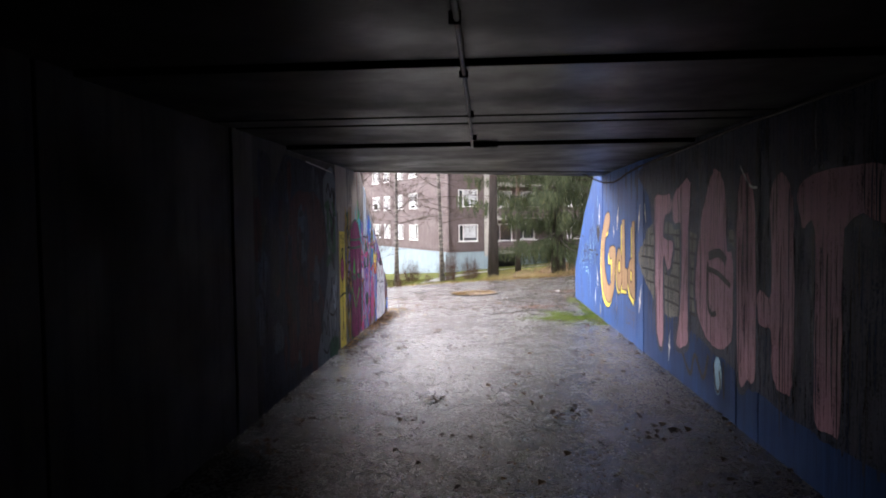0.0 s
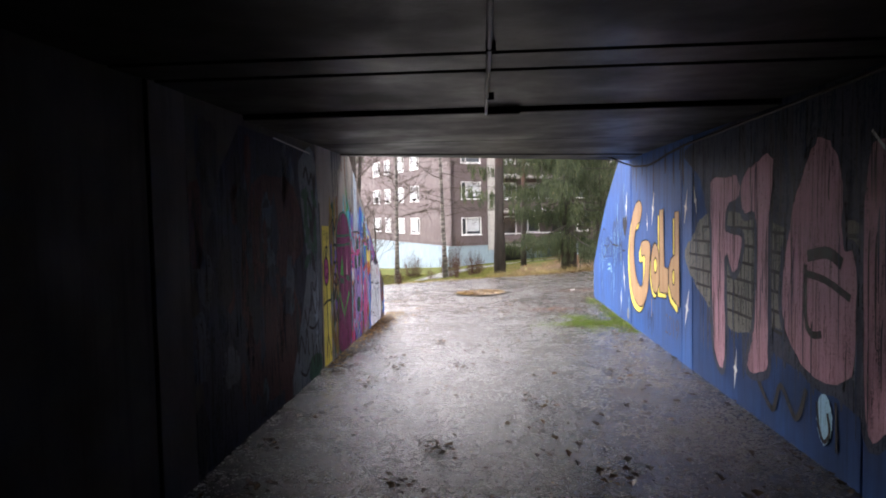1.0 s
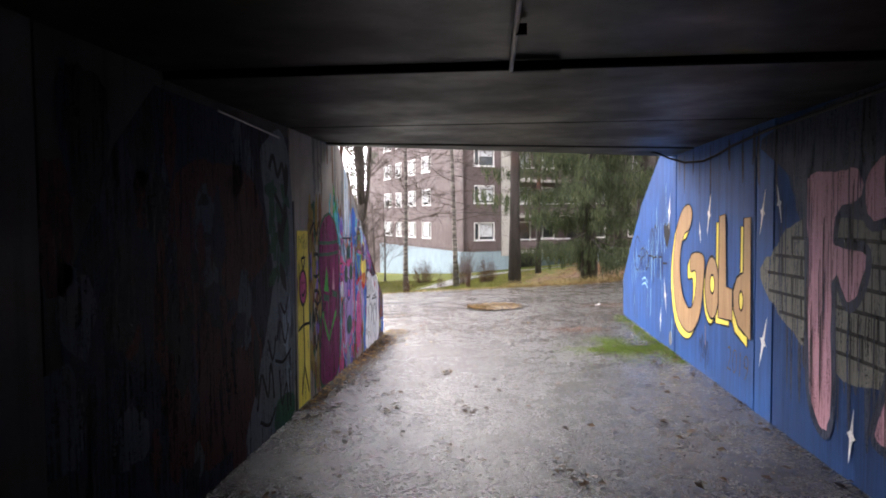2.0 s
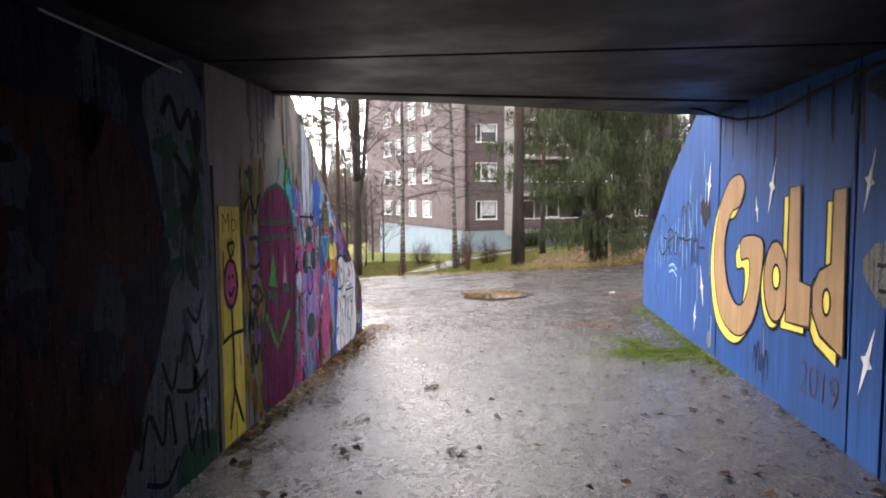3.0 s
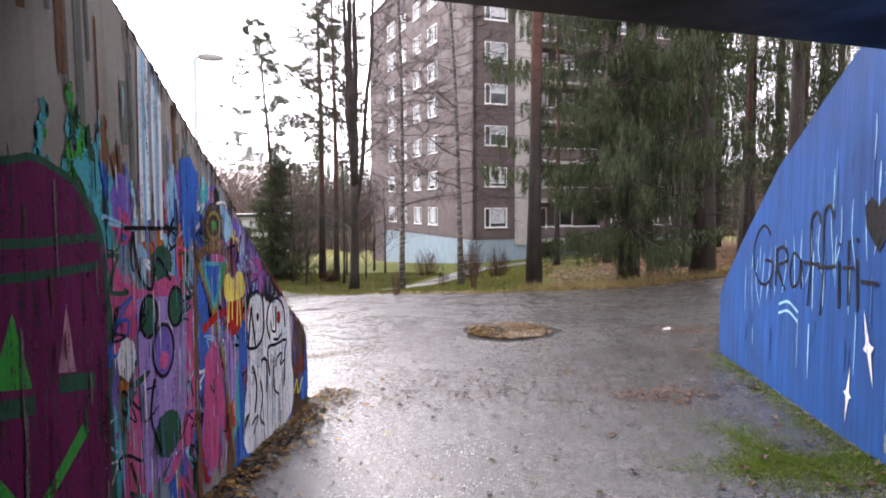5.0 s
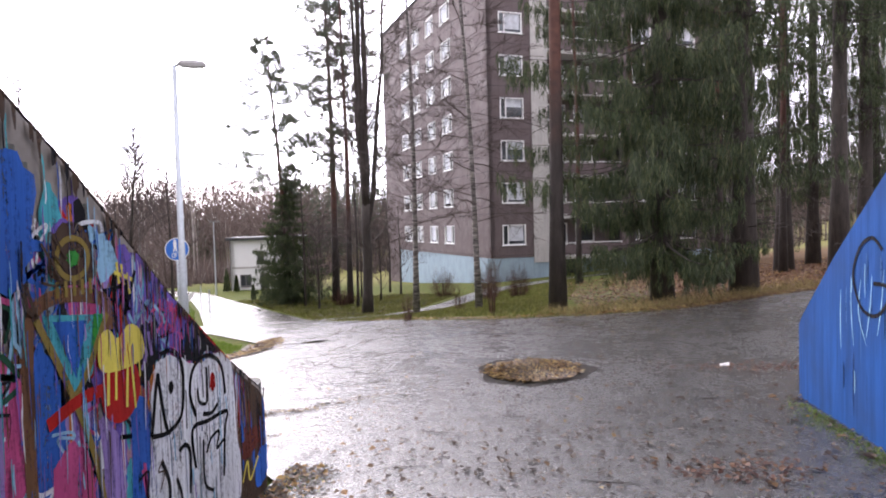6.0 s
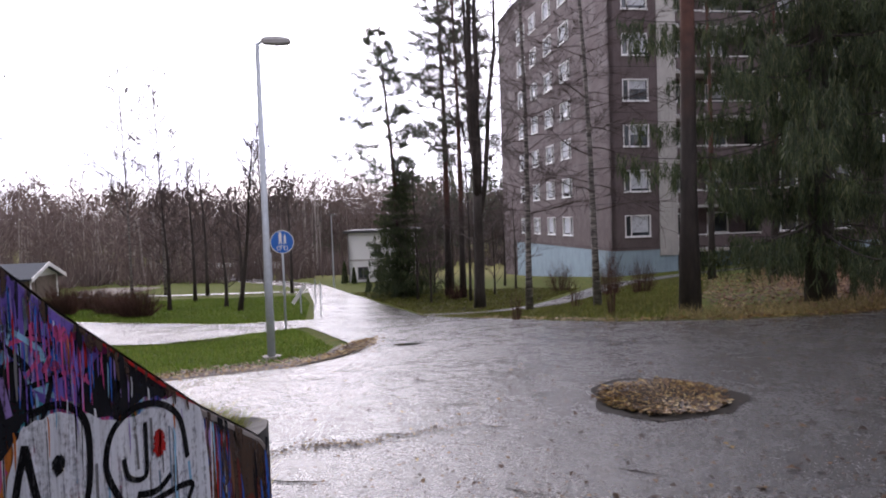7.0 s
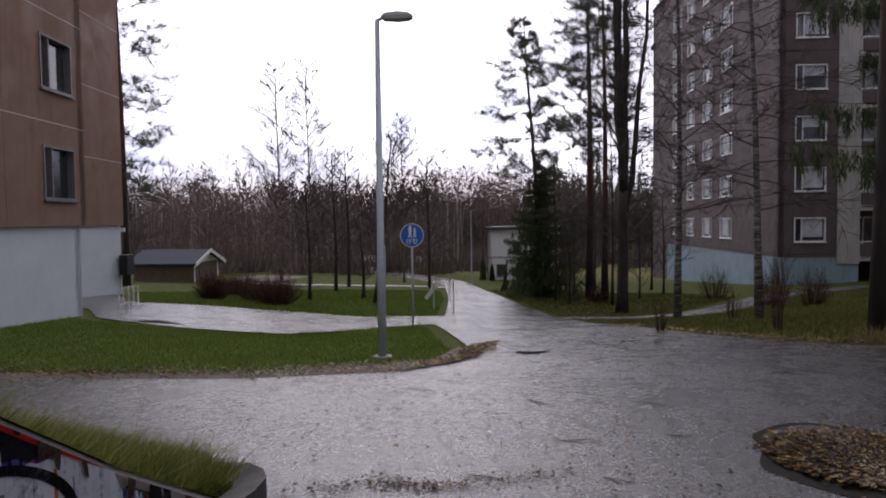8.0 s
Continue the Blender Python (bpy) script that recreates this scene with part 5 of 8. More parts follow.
M["pale_stem"] = mat_plain("pale_birch_stem", (0.40, 0.36, 0.33), 0.8, 0.5, 1.5)
far_woods()
pale_trunks()
underbrush()

# the far side of the valley: a gravel yard, a side path and a run of white boards
YARD = [(-41.5, 52.5), (-37.0, 53.5), (-34.0, 47.5), (-33.0, 44.0), (-36.0, 44.5), (-39.5, 47.5)]
tagged(draped("yard", YARD, M["verge"], 0.010), "pale brown gravel yard beside the garage", "yard", kind="structure")
BACK_PATH = [(-34.5, 41.0), (-28.5, 42.6), (-22.8, 46.6), (-20.3, 47.2), (-20.6, 48.4), (-23.4, 47.8), (-28.9, 43.9), (-35, 42.3)]
tagged(draped("path", BACK_PATH, M["path"], 0.015), "narrow wet asphalt path behind the island lawn", "path", kind="structure")
for i, (ang, dist, wide) in enumerate(((31.5, 96, 4.0), (33.5, 97, 3.2), (36.0, 97, 5.0), (44.5, 99, 2.6), (52.0, 98, 5.5), (50.0, 99, 3.0))):
    a = radians(ang)
    x, y = -math.sin(a) * dist, 10 + math.cos(a) * dist
    t = thing("board_fence", "low white board fence across the valley", "fence", (x, y, gz(x, y)), "white boards across the valley")
    t.rotation_euler = (0, 0, a)
    part("board", Geo().abox(-wide / 2, wide / 2, -0.03, 0.03, 0.25, 1.25), M["white"], t, bevel=0.01)
    for px in (-wide / 2 + 0.1, 0.0, wide / 2 - 0.1):
        part("post", Geo().abox(px - 0.05, px + 0.05, 0.032, 0.12, -0.2, 1.3), M["lamp_dark"], t)

# ---------- street furniture ----------
lx, ly = -5.25, 19.3
lz = gz(lx, ly)
t = thing("street_lamp", "tall grey tapered street lamp on the lawn corner", "street lamp", (lx, ly, lz))
part("base_plate", Geo().tube([(0, 0, -0.05), (0, 0, 0.035)], 0.14, 12), M["concrete"], t)
part("pole", Geo().tube([(0, 0, 0), (0, 0, 1.35), (0, 0, 1.40), (0, 0, 4.78)], [0.062, 0.060, 0.055, 0.034], 14), M["steel"], t, smooth=True)
part("hatch", Geo().abox(0.045, 0.064, -0.03, 0.03, 1.20, 1.62), M["steel"], t, bevel=0.004)
la = Geo().tube([(0, 0, 4.76), (0.05, 0.028, 4.80), (0.16, 0.09, 4.815)], 0.026, 8)
part("arm", la, M["steel"], t, smooth=True)
hd = Geo()
ca, sa = math.cos(0.5), math.sin(0.5)
rings = ((0.06, 0.035, 4.800, 4.835), (0.10, 0.075, 4.775, 4.865), (0.28, 0.095, 4.765, 4.880), (0.44, 0.085, 4.775, 4.865), (0.50, 0.045, 4.790, 4.830))
for a, w, z0, z1 in rings:
    for b, z in ((-w, z0), (w, z0), (w, (z0 + z1) / 2), (w * 0.6, z1), (-w * 0.6, z1), (-w, (z0 + z1) / 2)):
        hd.v.append((ca * a - sa * b, sa * a + ca * b, z))
for k in range(len(rings) - 1):
    for j in range(6):
        hd.f.append((k * 6 + j, k * 6 + (j + 1) % 6, k * 6 + 6 + (j + 1) % 6, k * 6 + 6 + j))
hd.f += [tuple(range(6))[::-1], tuple(range(24, 30))]
part("lamp_head", hd, M["lamp_grey"], t, "grey lamp housing")

sx, sy = -9.6, 26.8
sz = gz(sx, sy)
t = thing("traffic_sign", "round blue cycle and footpath sign on a thin steel post", "traffic sign", (sx, sy, sz))
part("post", Geo().tube([(0, 0, -0.1), (0, 0, 2.72)], 0.03, 10), M["steel"], t, smooth=True)
face = Vector((0.53, -0.85, 0)).normalized()
rt = Vector((-face.y, face.x, 0))
SC = Vector((0, 0, 2.46)) + face * 0.045


def disc(g, c, r, thick, n=40):
    k = len(g.v)
    for d in (0, thick):
        g.v += [tuple(c + face * d + rt * (r * math.cos(2 * math.pi * j / n)) + Vector((0, 0, r * math.sin(2 * math.pi * j / n)))) for j in range(n)]
    g.f += [tuple(range(k, k + n))[::-1], tuple(range(k + n, k + 2 * n))]
    g.f += [(k + j, k + (j + 1) % n, k + n + (j + 1) % n, k + n + j) for j in range(n)]
    return g


part("rim", disc(Geo(), SC, 0.325, 0.006), M["white"], t)
part("plate", disc(Geo(), SC, 0.305, 0.010), M["sign_blue"], t, "blue round plate")


def on_sign(pts):
    return [tuple(SC + face * 0.013 + rt * a + Vector((0, 0, b))) for a, b in pts]


sym = Geo()
for cx, s in ((-0.05, 1.0), (0.075, 0.72)):
    sym.poly(on_sign([(cx + 0.035 * s * math.cos(a), 0.20 * s + 0.04 + 0.035 * s * math.sin(a)) for a in np.arange(0, 6.28, 0.6)]))
    sym.poly(on_sign([(cx - 0.035 * s, 0.04), (cx + 0.035 * s, 0.04), (cx + 0.045 * s, 0.19 * s + 0.02), (cx - 0.045 * s, 0.19 * s + 0.02)]))
    sym.poly(on_sign([(cx - 0.05 * s, -0.06), (cx - 0.02 * s, -0.06), (cx + 0.012 * s, 0.045), (cx - 0.035 * s, 0.045)]))
    sym.poly(on_sign([(cx + 0.025 * s, -0.06), (cx + 0.055 * s, -0.06), (cx + 0.035 * s, 0.045), (cx - 0.0 * s, 0.045)]))
for cx in (-0.09, 0.09):
    for j in range(14):
        a0, a1 = 2 * math.pi * j / 14, 2 * math.pi * (j + 1) / 14
        sym.poly(on_sign([(cx + r2 * math.cos(a), -0.17 + r2 * math.sin(a)) for r2, a in ((0.065, a0), (0.065, a1), (0.047, a1), (0.047, a0))]))
sym.poly(on_sign([(-0.09, -0.175), (-0.03, -0.10), (-0.015, -0.11), (-0.075, -0.18)]))
sym.poly(on_sign([(0.09, -0.175), (0.04, -0.09), (0.025, -0.095), (0.075, -0.18)]))
sym.poly(on_sign([(-0.04, -0.095), (0.05, -0.095), (0.05, -0.108), (-0.04, -0.108)]))
part("symbol", sym, M["white"], t, "white footpath and bicycle symbol")

# small things down the road
bx, by = -13.6, 34.5
t = thing("barrier_board", "white slanting board on a thin post by the path", "barrier", (bx, by, gz(bx, by)))
part("post", Geo().tube([(0, 0, -0.1), (0, 0, 1.05)], 0.03, 8), M["steel"], t)
part("board", Geo().box((-0.30, -0.02, 0.35), (0.55, 0.10, 0.75), (0.02, -0.03, 0.0), (-0.12, -0.02, 0.10)), M["white"], t, bevel=0.005)
for px, py in ((-12.4, 34.0), (-15.2, 38.6)):
    t = thing("marker_post", "thin grey steel marker post beside the path", "post", (px, py, gz(px, py)), "marker posts")
    part("post", Geo().tube([(0, 0, -0.1), (0, 0, 1.3)], 0.025, 8), M["steel"], t)
fx, fy = -22.2, 54.0
t = thing("street_lamp", "distant slim street lamp beside the road bend", "street lamp", (fx, fy, gz(fx, fy)))
part("pole", Geo().tube([(0, 0, 0), (0, 0, 5.2)], [0.06, 0.035], 8), M["steel"], t)
part("lamp_head", Geo().box((-0.3, -0.1, 5.2), (0.75, 0, 0), (0, 0.2, 0), (0, 0, 0.1)), M["lamp_dark"], t, bevel=0.03)
rx, ry = -20.6, 25.4
t = thing("bicycle_rack", "white tubular bicycle rack beside the brown block", "bicycle rack", (rx, ry, gz(rx, ry)))
for k in range(3):
    o = 0.55 * k
    part("hoop", Geo().tube([(-0.4 * o, 0.6 * o, 0), (-0.4 * o, 0.6 * o, 0.62), (-0.4 * o + 0.28, 0.6 * o + 0.18, 0.62), (-0.4 * o + 0.28, 0.6 * o + 0.18, 0)], 0.02, 6), M["white"], t)
part("rail", Geo().tube([(0, 0, 0.06), (-0.44, 0.66, 0.06)], 0.02, 6), M["white"], t)
t = thing("meter_box", "dark wall-mounted meter box on the white plinth", "meter box", (-27.0, 29.75, -0.4))
part("case", Geo().box((0.05, -0.1, -0.45), (0.32, 0.19, 0), (-0.36, 0.6, 0), (0, 0, 0.9)), M["dark"], t, bevel=0.02)
t = thing("wall_lamp", "small white lamp at the plinth corner", "wall lamp", (-27.05, 29.9, 1.18))
part("shade", Geo().tube([(0.1, 0, -0.1), (0.1, 0, 0.08)], 0.10, 10), M["white"], t)


def cypress(x, y, h, seed):
    nr = np.random.default_rng(seed)
    n = 900
    f = nr.random(n)
    az = nr.uniform(0, 6.283, n)
    r = h * 0.17 * (1 - f) ** 0.7 * nr.uniform(0.6, 1.05, n)
    a = np.stack([np.cos(az) * r, np.sin(az) * r, f * h], 1)
    tip = a + np.stack([np.cos(az) * 0.05, np.sin(az) * 0.05, nr.uniform(0.08, 0.2, n)], 1)
    sd = nr.normal(0, 0.03, (n, 3))
    t = thing("juniper", "small columnar dark green juniper before the white house", "shrub", (x, y, gz(x, y)), "junipers by the house")
    part("trunk", Geo().tube([(0, 0, -0.05), (0, 0, h * 0.5)], [0.05, 0.02], 6), M["dark_bark"], t)
    tagged(part("needle_mass", soup("needle_mass", np.stack([a - sd, a + sd, tip], 1)), M["spruce"], t), kind="stuff")


cypress(-23.6, 58.6, 1.7, 1)
cypress(-22.6, 58.2, 1.2, 2)
cypress(-17.0, 48.6, 0.8, 3)

# ---------- graffiti: thin coats of paint on the walls; places are (y, z) on the wall ----------
PAINT = {n: mat_paint("paint_" + n, c, w) for n, c, w in (
    ("black", (0.0035, 0.0035, 0.0045), 0.25), ("white", (0.72, 0.74, 0.77), 0.7), ("yellow", (0.78, 0.66, 0.12), 0.18), ("tan", (0.34, 0.215, 0.115), 0.18),
    ("pink", (0.45, 0.245, 0.315), 0.65), ("hot_pink", (0.56, 0.09, 0.24), 0.55), ("maroon", (0.135, 0.014, 0.074), 0.6), ("green", (0.035, 0.30, 0.05), 0.6), ("dark_green", (0.022, 0.085, 0.050), 0.4),
    ("teal", (0.06, 0.38, 0.44), 0.6), ("sky", (0.28, 0.52, 0.70), 0.6), ("blue", (0.03, 0.12, 0.46), 0.55), ("violet", (0.17, 0.11, 0.42), 0.6), ("lilac", (0.33, 0.23, 0.52), 0.6),
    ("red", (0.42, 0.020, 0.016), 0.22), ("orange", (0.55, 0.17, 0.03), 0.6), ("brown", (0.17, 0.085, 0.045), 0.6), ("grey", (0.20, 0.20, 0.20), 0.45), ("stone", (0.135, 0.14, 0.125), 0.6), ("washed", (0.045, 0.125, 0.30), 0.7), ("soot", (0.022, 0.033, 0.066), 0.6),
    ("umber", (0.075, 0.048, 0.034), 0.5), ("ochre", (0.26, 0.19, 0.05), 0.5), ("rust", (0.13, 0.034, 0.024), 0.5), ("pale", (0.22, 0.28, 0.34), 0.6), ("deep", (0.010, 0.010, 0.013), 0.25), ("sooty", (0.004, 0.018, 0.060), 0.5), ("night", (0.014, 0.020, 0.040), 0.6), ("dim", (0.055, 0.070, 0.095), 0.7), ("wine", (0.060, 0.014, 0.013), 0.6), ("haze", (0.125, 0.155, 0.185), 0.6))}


def smooth_line(pts, n=5, closed=False):
    if len(pts) < 3:
        return [Vector(p) for p in pts]
    P = [Vector(p) for p in pts]
    get = (lambda i: P[i % len(P)]) if closed else (lambda i: P[max(0, min(len(P) - 1, i))])
    out = []
    for i in range(len(P) if closed else len(P) - 1):
        a, b, c, d = get(i - 1), get(i), get(i + 1), get(i + 2)
        for k in range(n):
            t = k / n
            out.append(0.5 * ((2 * b) + (c - a) * t + (2 * a - 5 * b + 4 * c - d) * t * t + (3 * b - a - 3 * c + d) * t ** 3))
    if not closed:
        out.append(P[-1])
    return out


class Mural:
    """Paints shapes on one wall plane."""

    def __init__(self, wall, x, inward):
        self.wall, self.x, self.s, self.k, self.top = wall, x, inward, 0, None

    def put(self, name, polys, colour, layer):
        self.k += 1
        x = self.x + self.s * (0.0035 + 0.0009 * layer + 0.00004 * (self.k % 20))
        g = Geo()
        for p in polys:
            if self.top:
                p = [(q[0], max(-0.3, min(q[1], self.top(q[0])))) for q in p]
            area = sum(a[0] * b[1] - b[0] * a[1] for a, b in zip(p, list(p[1:]) + [p[0]]))
            if (area > 0) != (self.s > 0):
                p = list(p)[::-1]
            g.poly([(x, q[0], q[1]) for q in p])
        return part(name, g, PAINT[colour], self.wall)

    def patch(self, colour, pts, layer, round_=True, name="painted_patch", rag=0.0, seed=1):
        line = smooth_line(pts, 5, True) if round_ else [Vector(p) for p in pts]
        if rag:
            r = random.Random(seed)
            line = [p + Vector((r.uniform(-rag, rag), r.uniform(-rag, rag))) for p in line]
        return self.put(name, [line], colour, layer)

    def line(self, colour, pts, w, layer, closed=False, curved=True, name="painted_line", taper=False):
        P = smooth_line(pts, 6, closed) if curved else [Vector(p) for p in pts]
        if closed:
            P.append(P[0])
        L, R = [], []
        for i, p in enumerate(P):
            a, b = P[max(0, i - 1)], P[min(len(P) - 1, i + 1)]
            if closed and i in (0, len(P) - 1):
                a, b = P[-2], P[1]
            d = (b - a).normalized() if (b - a).length > 1e-6 else Vector((1, 0))
            n = Vector((-d.y, d.x))
            ww = w * 0.5 * ((1 - abs(2 * i / (len(P) - 1) - 1) ** 2 * 0.75) if taper else 1.0)
            L.append(p + n * ww)
            R.append(p - n * ww)
        return self.put(name, [[L[i], L[i + 1], R[i + 1], R[i]] for i in range(len(P) - 1)], colour, layer)

    def star(self, y, z, h, slant=0.35, layer=3):
        d, n = Vector((slant, 1)).normalized(), Vector((1, -slant)).normalized()
        c, a, w = Vector((y, z)), h / 2, h * 0.14
        p = [c + d * a, c + n * w * 0.35 + d * w * 0.5, c + n * w, c + n * w * 0.3 - d * w * 0.4, c - d * a, c - n * w * 0.35 - d * w * 0.5, c - n * w, c - n * w * 0.3 + d * w * 0.4]
        self.put("painted_star", [p], "white", layer)

    def words(self, text, colour, y, z, size, wide, layer, lean=0.0):
        """Lettering that starts at y and runs towards the viewer's right."""
        cu = bpy.data.curves.new("lettering", "FONT")
        cu.body, cu.size, cu.shear, cu.offset = text, size, lean, -size * 0.022
        tmp = bpy.data.objects.new("lettering", cu)
        scene.collection.objects.link(tmp)
        me = bpy.data.meshes.new_from_object(tmp.evaluated_get(bpy.context.evaluated_depsgraph_get()))
        bpy.data.objects.remove(tmp)
        run = max(v.co.x for v in me.vertices)
        x = self.x + self.s * (0.0035 + 0.0009 * layer)
        for v in me.vertices:
            v.co = (x, y + (wide * v.co.x / run) * (-1 if self.s < 0 else 1), z + v.co.y)
        me.materials.clear()
        me.materials.append(PAINT[colour])
        return part("lettering", me, PAINT[colour], self.wall, "hand-painted word")


def outlined(m, colour, pts, layer, w=0.035, round_=True, name="painted_letter"):
    m.patch(colour, pts, layer, round_, name)
    m.line("black", pts, w, layer + 1, closed=True, curved=round_, name="outline")


mr = Mural(wall_right, XR, -1)
# the word Gold: yellow block shading, tan faces, black outlines
G_FACE = [(10.98, 1.74), (11.02, 1.84), (11.17, 1.88), (11.42, 1.81), (11.66, 1.58), (11.81, 1.2), (11.80, 0.85), (11.62, 0.5), (11.30, 0.36), (10.95, 0.38), (10.66, 0.60), (10.53, 0.95), (10.52, 1.30),
          (11.00, 1.29), (11.02, 1.09), (10.82, 1.10), (10.82, 0.86), (10.96, 0.68), (11.16, 0.66), (11.38, 0.80), (11.50, 1.08), (11.46, 1.34), (11.30, 1.52), (11.10, 1.58)]
outlined(mr, "yellow", [(y + 0.12, z - 0.10) for y, z in G_FACE], 1, 0.022, True, "letter_shading")
mr.patch("yellow", [(y + 0.06, z - 0.05) for y, z in G_FACE], 3, True, "letter_shading")
outlined(mr, "tan", G_FACE, 5, 0.020, True)


def ring(cy, cz, ry, rz, n=22):
    return [(cy + ry * math.cos(2 * math.pi * i / n), cz + rz * math.sin(2 * math.pi * i / n)) for i in range(n)]


outlined(mr, "yellow", [(y + 0.07, z - 0.07) for y, z in ring(10.22, 0.98, 0.24, 0.335)], 1, 0.028, False, "letter_shading")
outlined(mr, "tan", ring(10.22, 0.98, 0.24, 0.335), 5, 0.028, False)
outlined(mr, "yellow", ring(10.20, 1.02, 0.075, 0.10, 14), 7, 0.026, False, "letter_counter")
L_FACE = [(10.00, 1.74), (9.80, 1.76), (9.76, 1.04), (9.58, 1.03), (9.58, 0.72), (10.00, 0.69)]
outlined(mr, "yellow", [(y + 0.10, z - 0.07) for y, z in L_FACE], 2, 0.028, False, "letter_shading")
outlined(mr, "tan", L_FACE, 6, 0.028, False)
D_FACE = [(9.30, 1.72), (9.12, 1.73), (9.09, 0.62), (9.28, 0.66), (9.42, 0.70), (9.55, 0.84), (9.56, 1.02), (9.46, 1.16), (9.30, 1.22)]
outlined(mr, "yellow", [(y + 0.09, z - 0.08) for y, z in D_FACE], 2, 0.028, False, "letter_shading")
outlined(mr, "tan", D_FACE, 7, 0.028, False)
outlined(mr, "yellow", ring(9.34, 0.95, 0.055, 0.09, 14), 9, 0.024, False, "letter_counter")
mr.words("2019", "umber", 9.75, 0.22, 0.36, 0.60, 2, 0.1)
for k, (y, z) in enumerate(((10.66, 0.20), (10.58, 0.26), (10.49, 0.16), (10.40, 0.22))):
    mr.line("deep", [(y, z), (y - 0.03, z + 0.16), (y - 0.07, z + 0.02), (y - 0.05, z - 0.1)], 0.016, 2)
mr.line("tan", [(10.44, 0.55), (10.43, 0.30)], 0.012, 2)
for y, z, h, s in ((10.35, 1.76, 0.48, -0.28), (10.67, 1.56, 0.27, 0.25), (8.87, 1.77, 0.42, -0.28), (8.53, 1.84, 0.34, 0.30), (8.82, 0.66, 0.50, -0.35)):
    mr.star(y, z, h, s)
mr.star(7.36, 0.33, 0.40, -0.15, 6)

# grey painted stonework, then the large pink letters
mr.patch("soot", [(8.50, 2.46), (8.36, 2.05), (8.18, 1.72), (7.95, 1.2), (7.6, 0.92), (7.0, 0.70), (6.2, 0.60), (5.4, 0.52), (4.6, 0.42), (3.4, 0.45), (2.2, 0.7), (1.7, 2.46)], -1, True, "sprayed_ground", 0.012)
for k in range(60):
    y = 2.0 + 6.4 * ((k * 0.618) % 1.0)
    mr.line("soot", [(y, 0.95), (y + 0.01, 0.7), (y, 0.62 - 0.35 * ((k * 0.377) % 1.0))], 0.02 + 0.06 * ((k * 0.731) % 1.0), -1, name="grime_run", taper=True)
STONE = [(8.92, 1.25), (8.62, 1.47), (8.2, 1.70), (7.3, 1.72), (6.2, 1.60), (5.36, 1.62), (5.36, 0.80), (6.4, 0.86), (7.3, 0.66), (8.1, 0.80), (8.62, 1.0)]
mr.patch("stone", [p for p in STONE], 0, True, "painted_stonework", 0.02)
for k, z in enumerate((0.82, 0.97, 1.12, 1.27, 1.42, 1.57)):
    y1 = (8.1, 8.5, 8.72, 8.75, 8.6, 8.3)[k]
    mr.line("black", [(y1, z), (7.2, z + 0.015), (6.3, z - 0.01), (5.4, z + 0.01)], 0.026, 1, name="painted_joint")
    for j in range(9):
        y = 5.55 + 0.34 * j + 0.17 * (k % 2)
        if y < y1:
            mr.line("black", [(y, z), (y + 0.01, z + 0.15)], 0.024, 2, name="painted_joint")
F_ = [(8.03, 2.00), (7.62, 2.03), (7.34, 2.02), (7.30, 1.86), (7.58, 1.78), (7.64, 1.56), (7.44, 1.52), (7.24, 1.50), (7.30, 1.28), (7.44, 1.18), (7.58, 1.34), (7.66, 1.2), (7.63, 0.55), (7.72, 0.25), (7.95, 0.5), (8.0, 1.4)]
I_ = [(7.24, 1.98), (6.95, 2.12), (6.62, 2.12), (6.70, 1.55), (6.68, 0.62), (6.76, 0.45), (7.08, 0.40), (7.02, 0.62), (6.93, 0.9), (6.92, 1.66), (7.20, 1.72)]
G_ = [(5.92, 2.20), (6.13, 1.98), (6.33, 1.60), (6.44, 1.05), (6.26, 0.74), (5.86, 0.60), (5.52, 0.70), (5.43, 0.95), (5.46, 1.45), (5.60, 1.52), (5.62, 1.9), (5.74, 2.14)]
H1 = [(5.34, 2.0), (5.06, 2.02), (4.99, 1.6), (4.97, 0.60), (5.12, 0.50), (5.32, 0.52)]
H2 = [(4.72, 1.98), (4.42, 2.0), (4.34, 1.3), (4.36, 0.65), (4.46, 0.56), (4.66, 0.62), (4.70, 0.95), (4.92, 0.98), (4.92, 1.22), (4.70, 1.24)]
T_ = [(4.24, 2.0), (3.3, 2.04), (3.28, 1.76), (3.72, 1.70), (3.74, 0.62), (3.88, 0.48), (4.06, 0.60), (4.08, 1.68), (4.24, 1.70)]
for k, p in enumerate((F_, I_, G_, H1, H2, T_)):
    mr.line("soot", p, 0.13, 3, closed=True, name="outline")
    mr.patch("pink", p, 4, True, "painted_letter", 0.012, k)
mr.line("black", [(6.06, 1.30), (5.80, 1.28), (5.50, 1.20)], 0.05, 6)
mr.line("black", [(6.07, 1.36), (6.06, 1.0), (5.98, 0.90), (5.84, 0.92)], 0.05, 7)
mr.line("black", [(6.05, 1.42), (5.78, 1.46), (5.60, 1.40)], 0.08, 6)
mr.patch("sky", ring(5.80, 0.37, 0.10, 0.17, 12), 3, True, rag=0.01)
mr.line("deep", [(5.90, 0.46), (5.87, 0.30), (5.80, 0.22), (5.73, 0.30), (5.76, 0.42)], 0.03, 4)
mr.line("deep", [(5.66, 0.52), (5.64, 0.20)], 0.03, 4)
mr.line("deep", [(6.9, 0.38), (6.6, 0.20), (6.45, 0.42), (6.2, 0.25), (6.05, 0.50)], 0.05, 3)
mr.line("white", [(5.30, 2.18), (5.10, 2.02), (4.93, 2.0)], 0.02, 6)
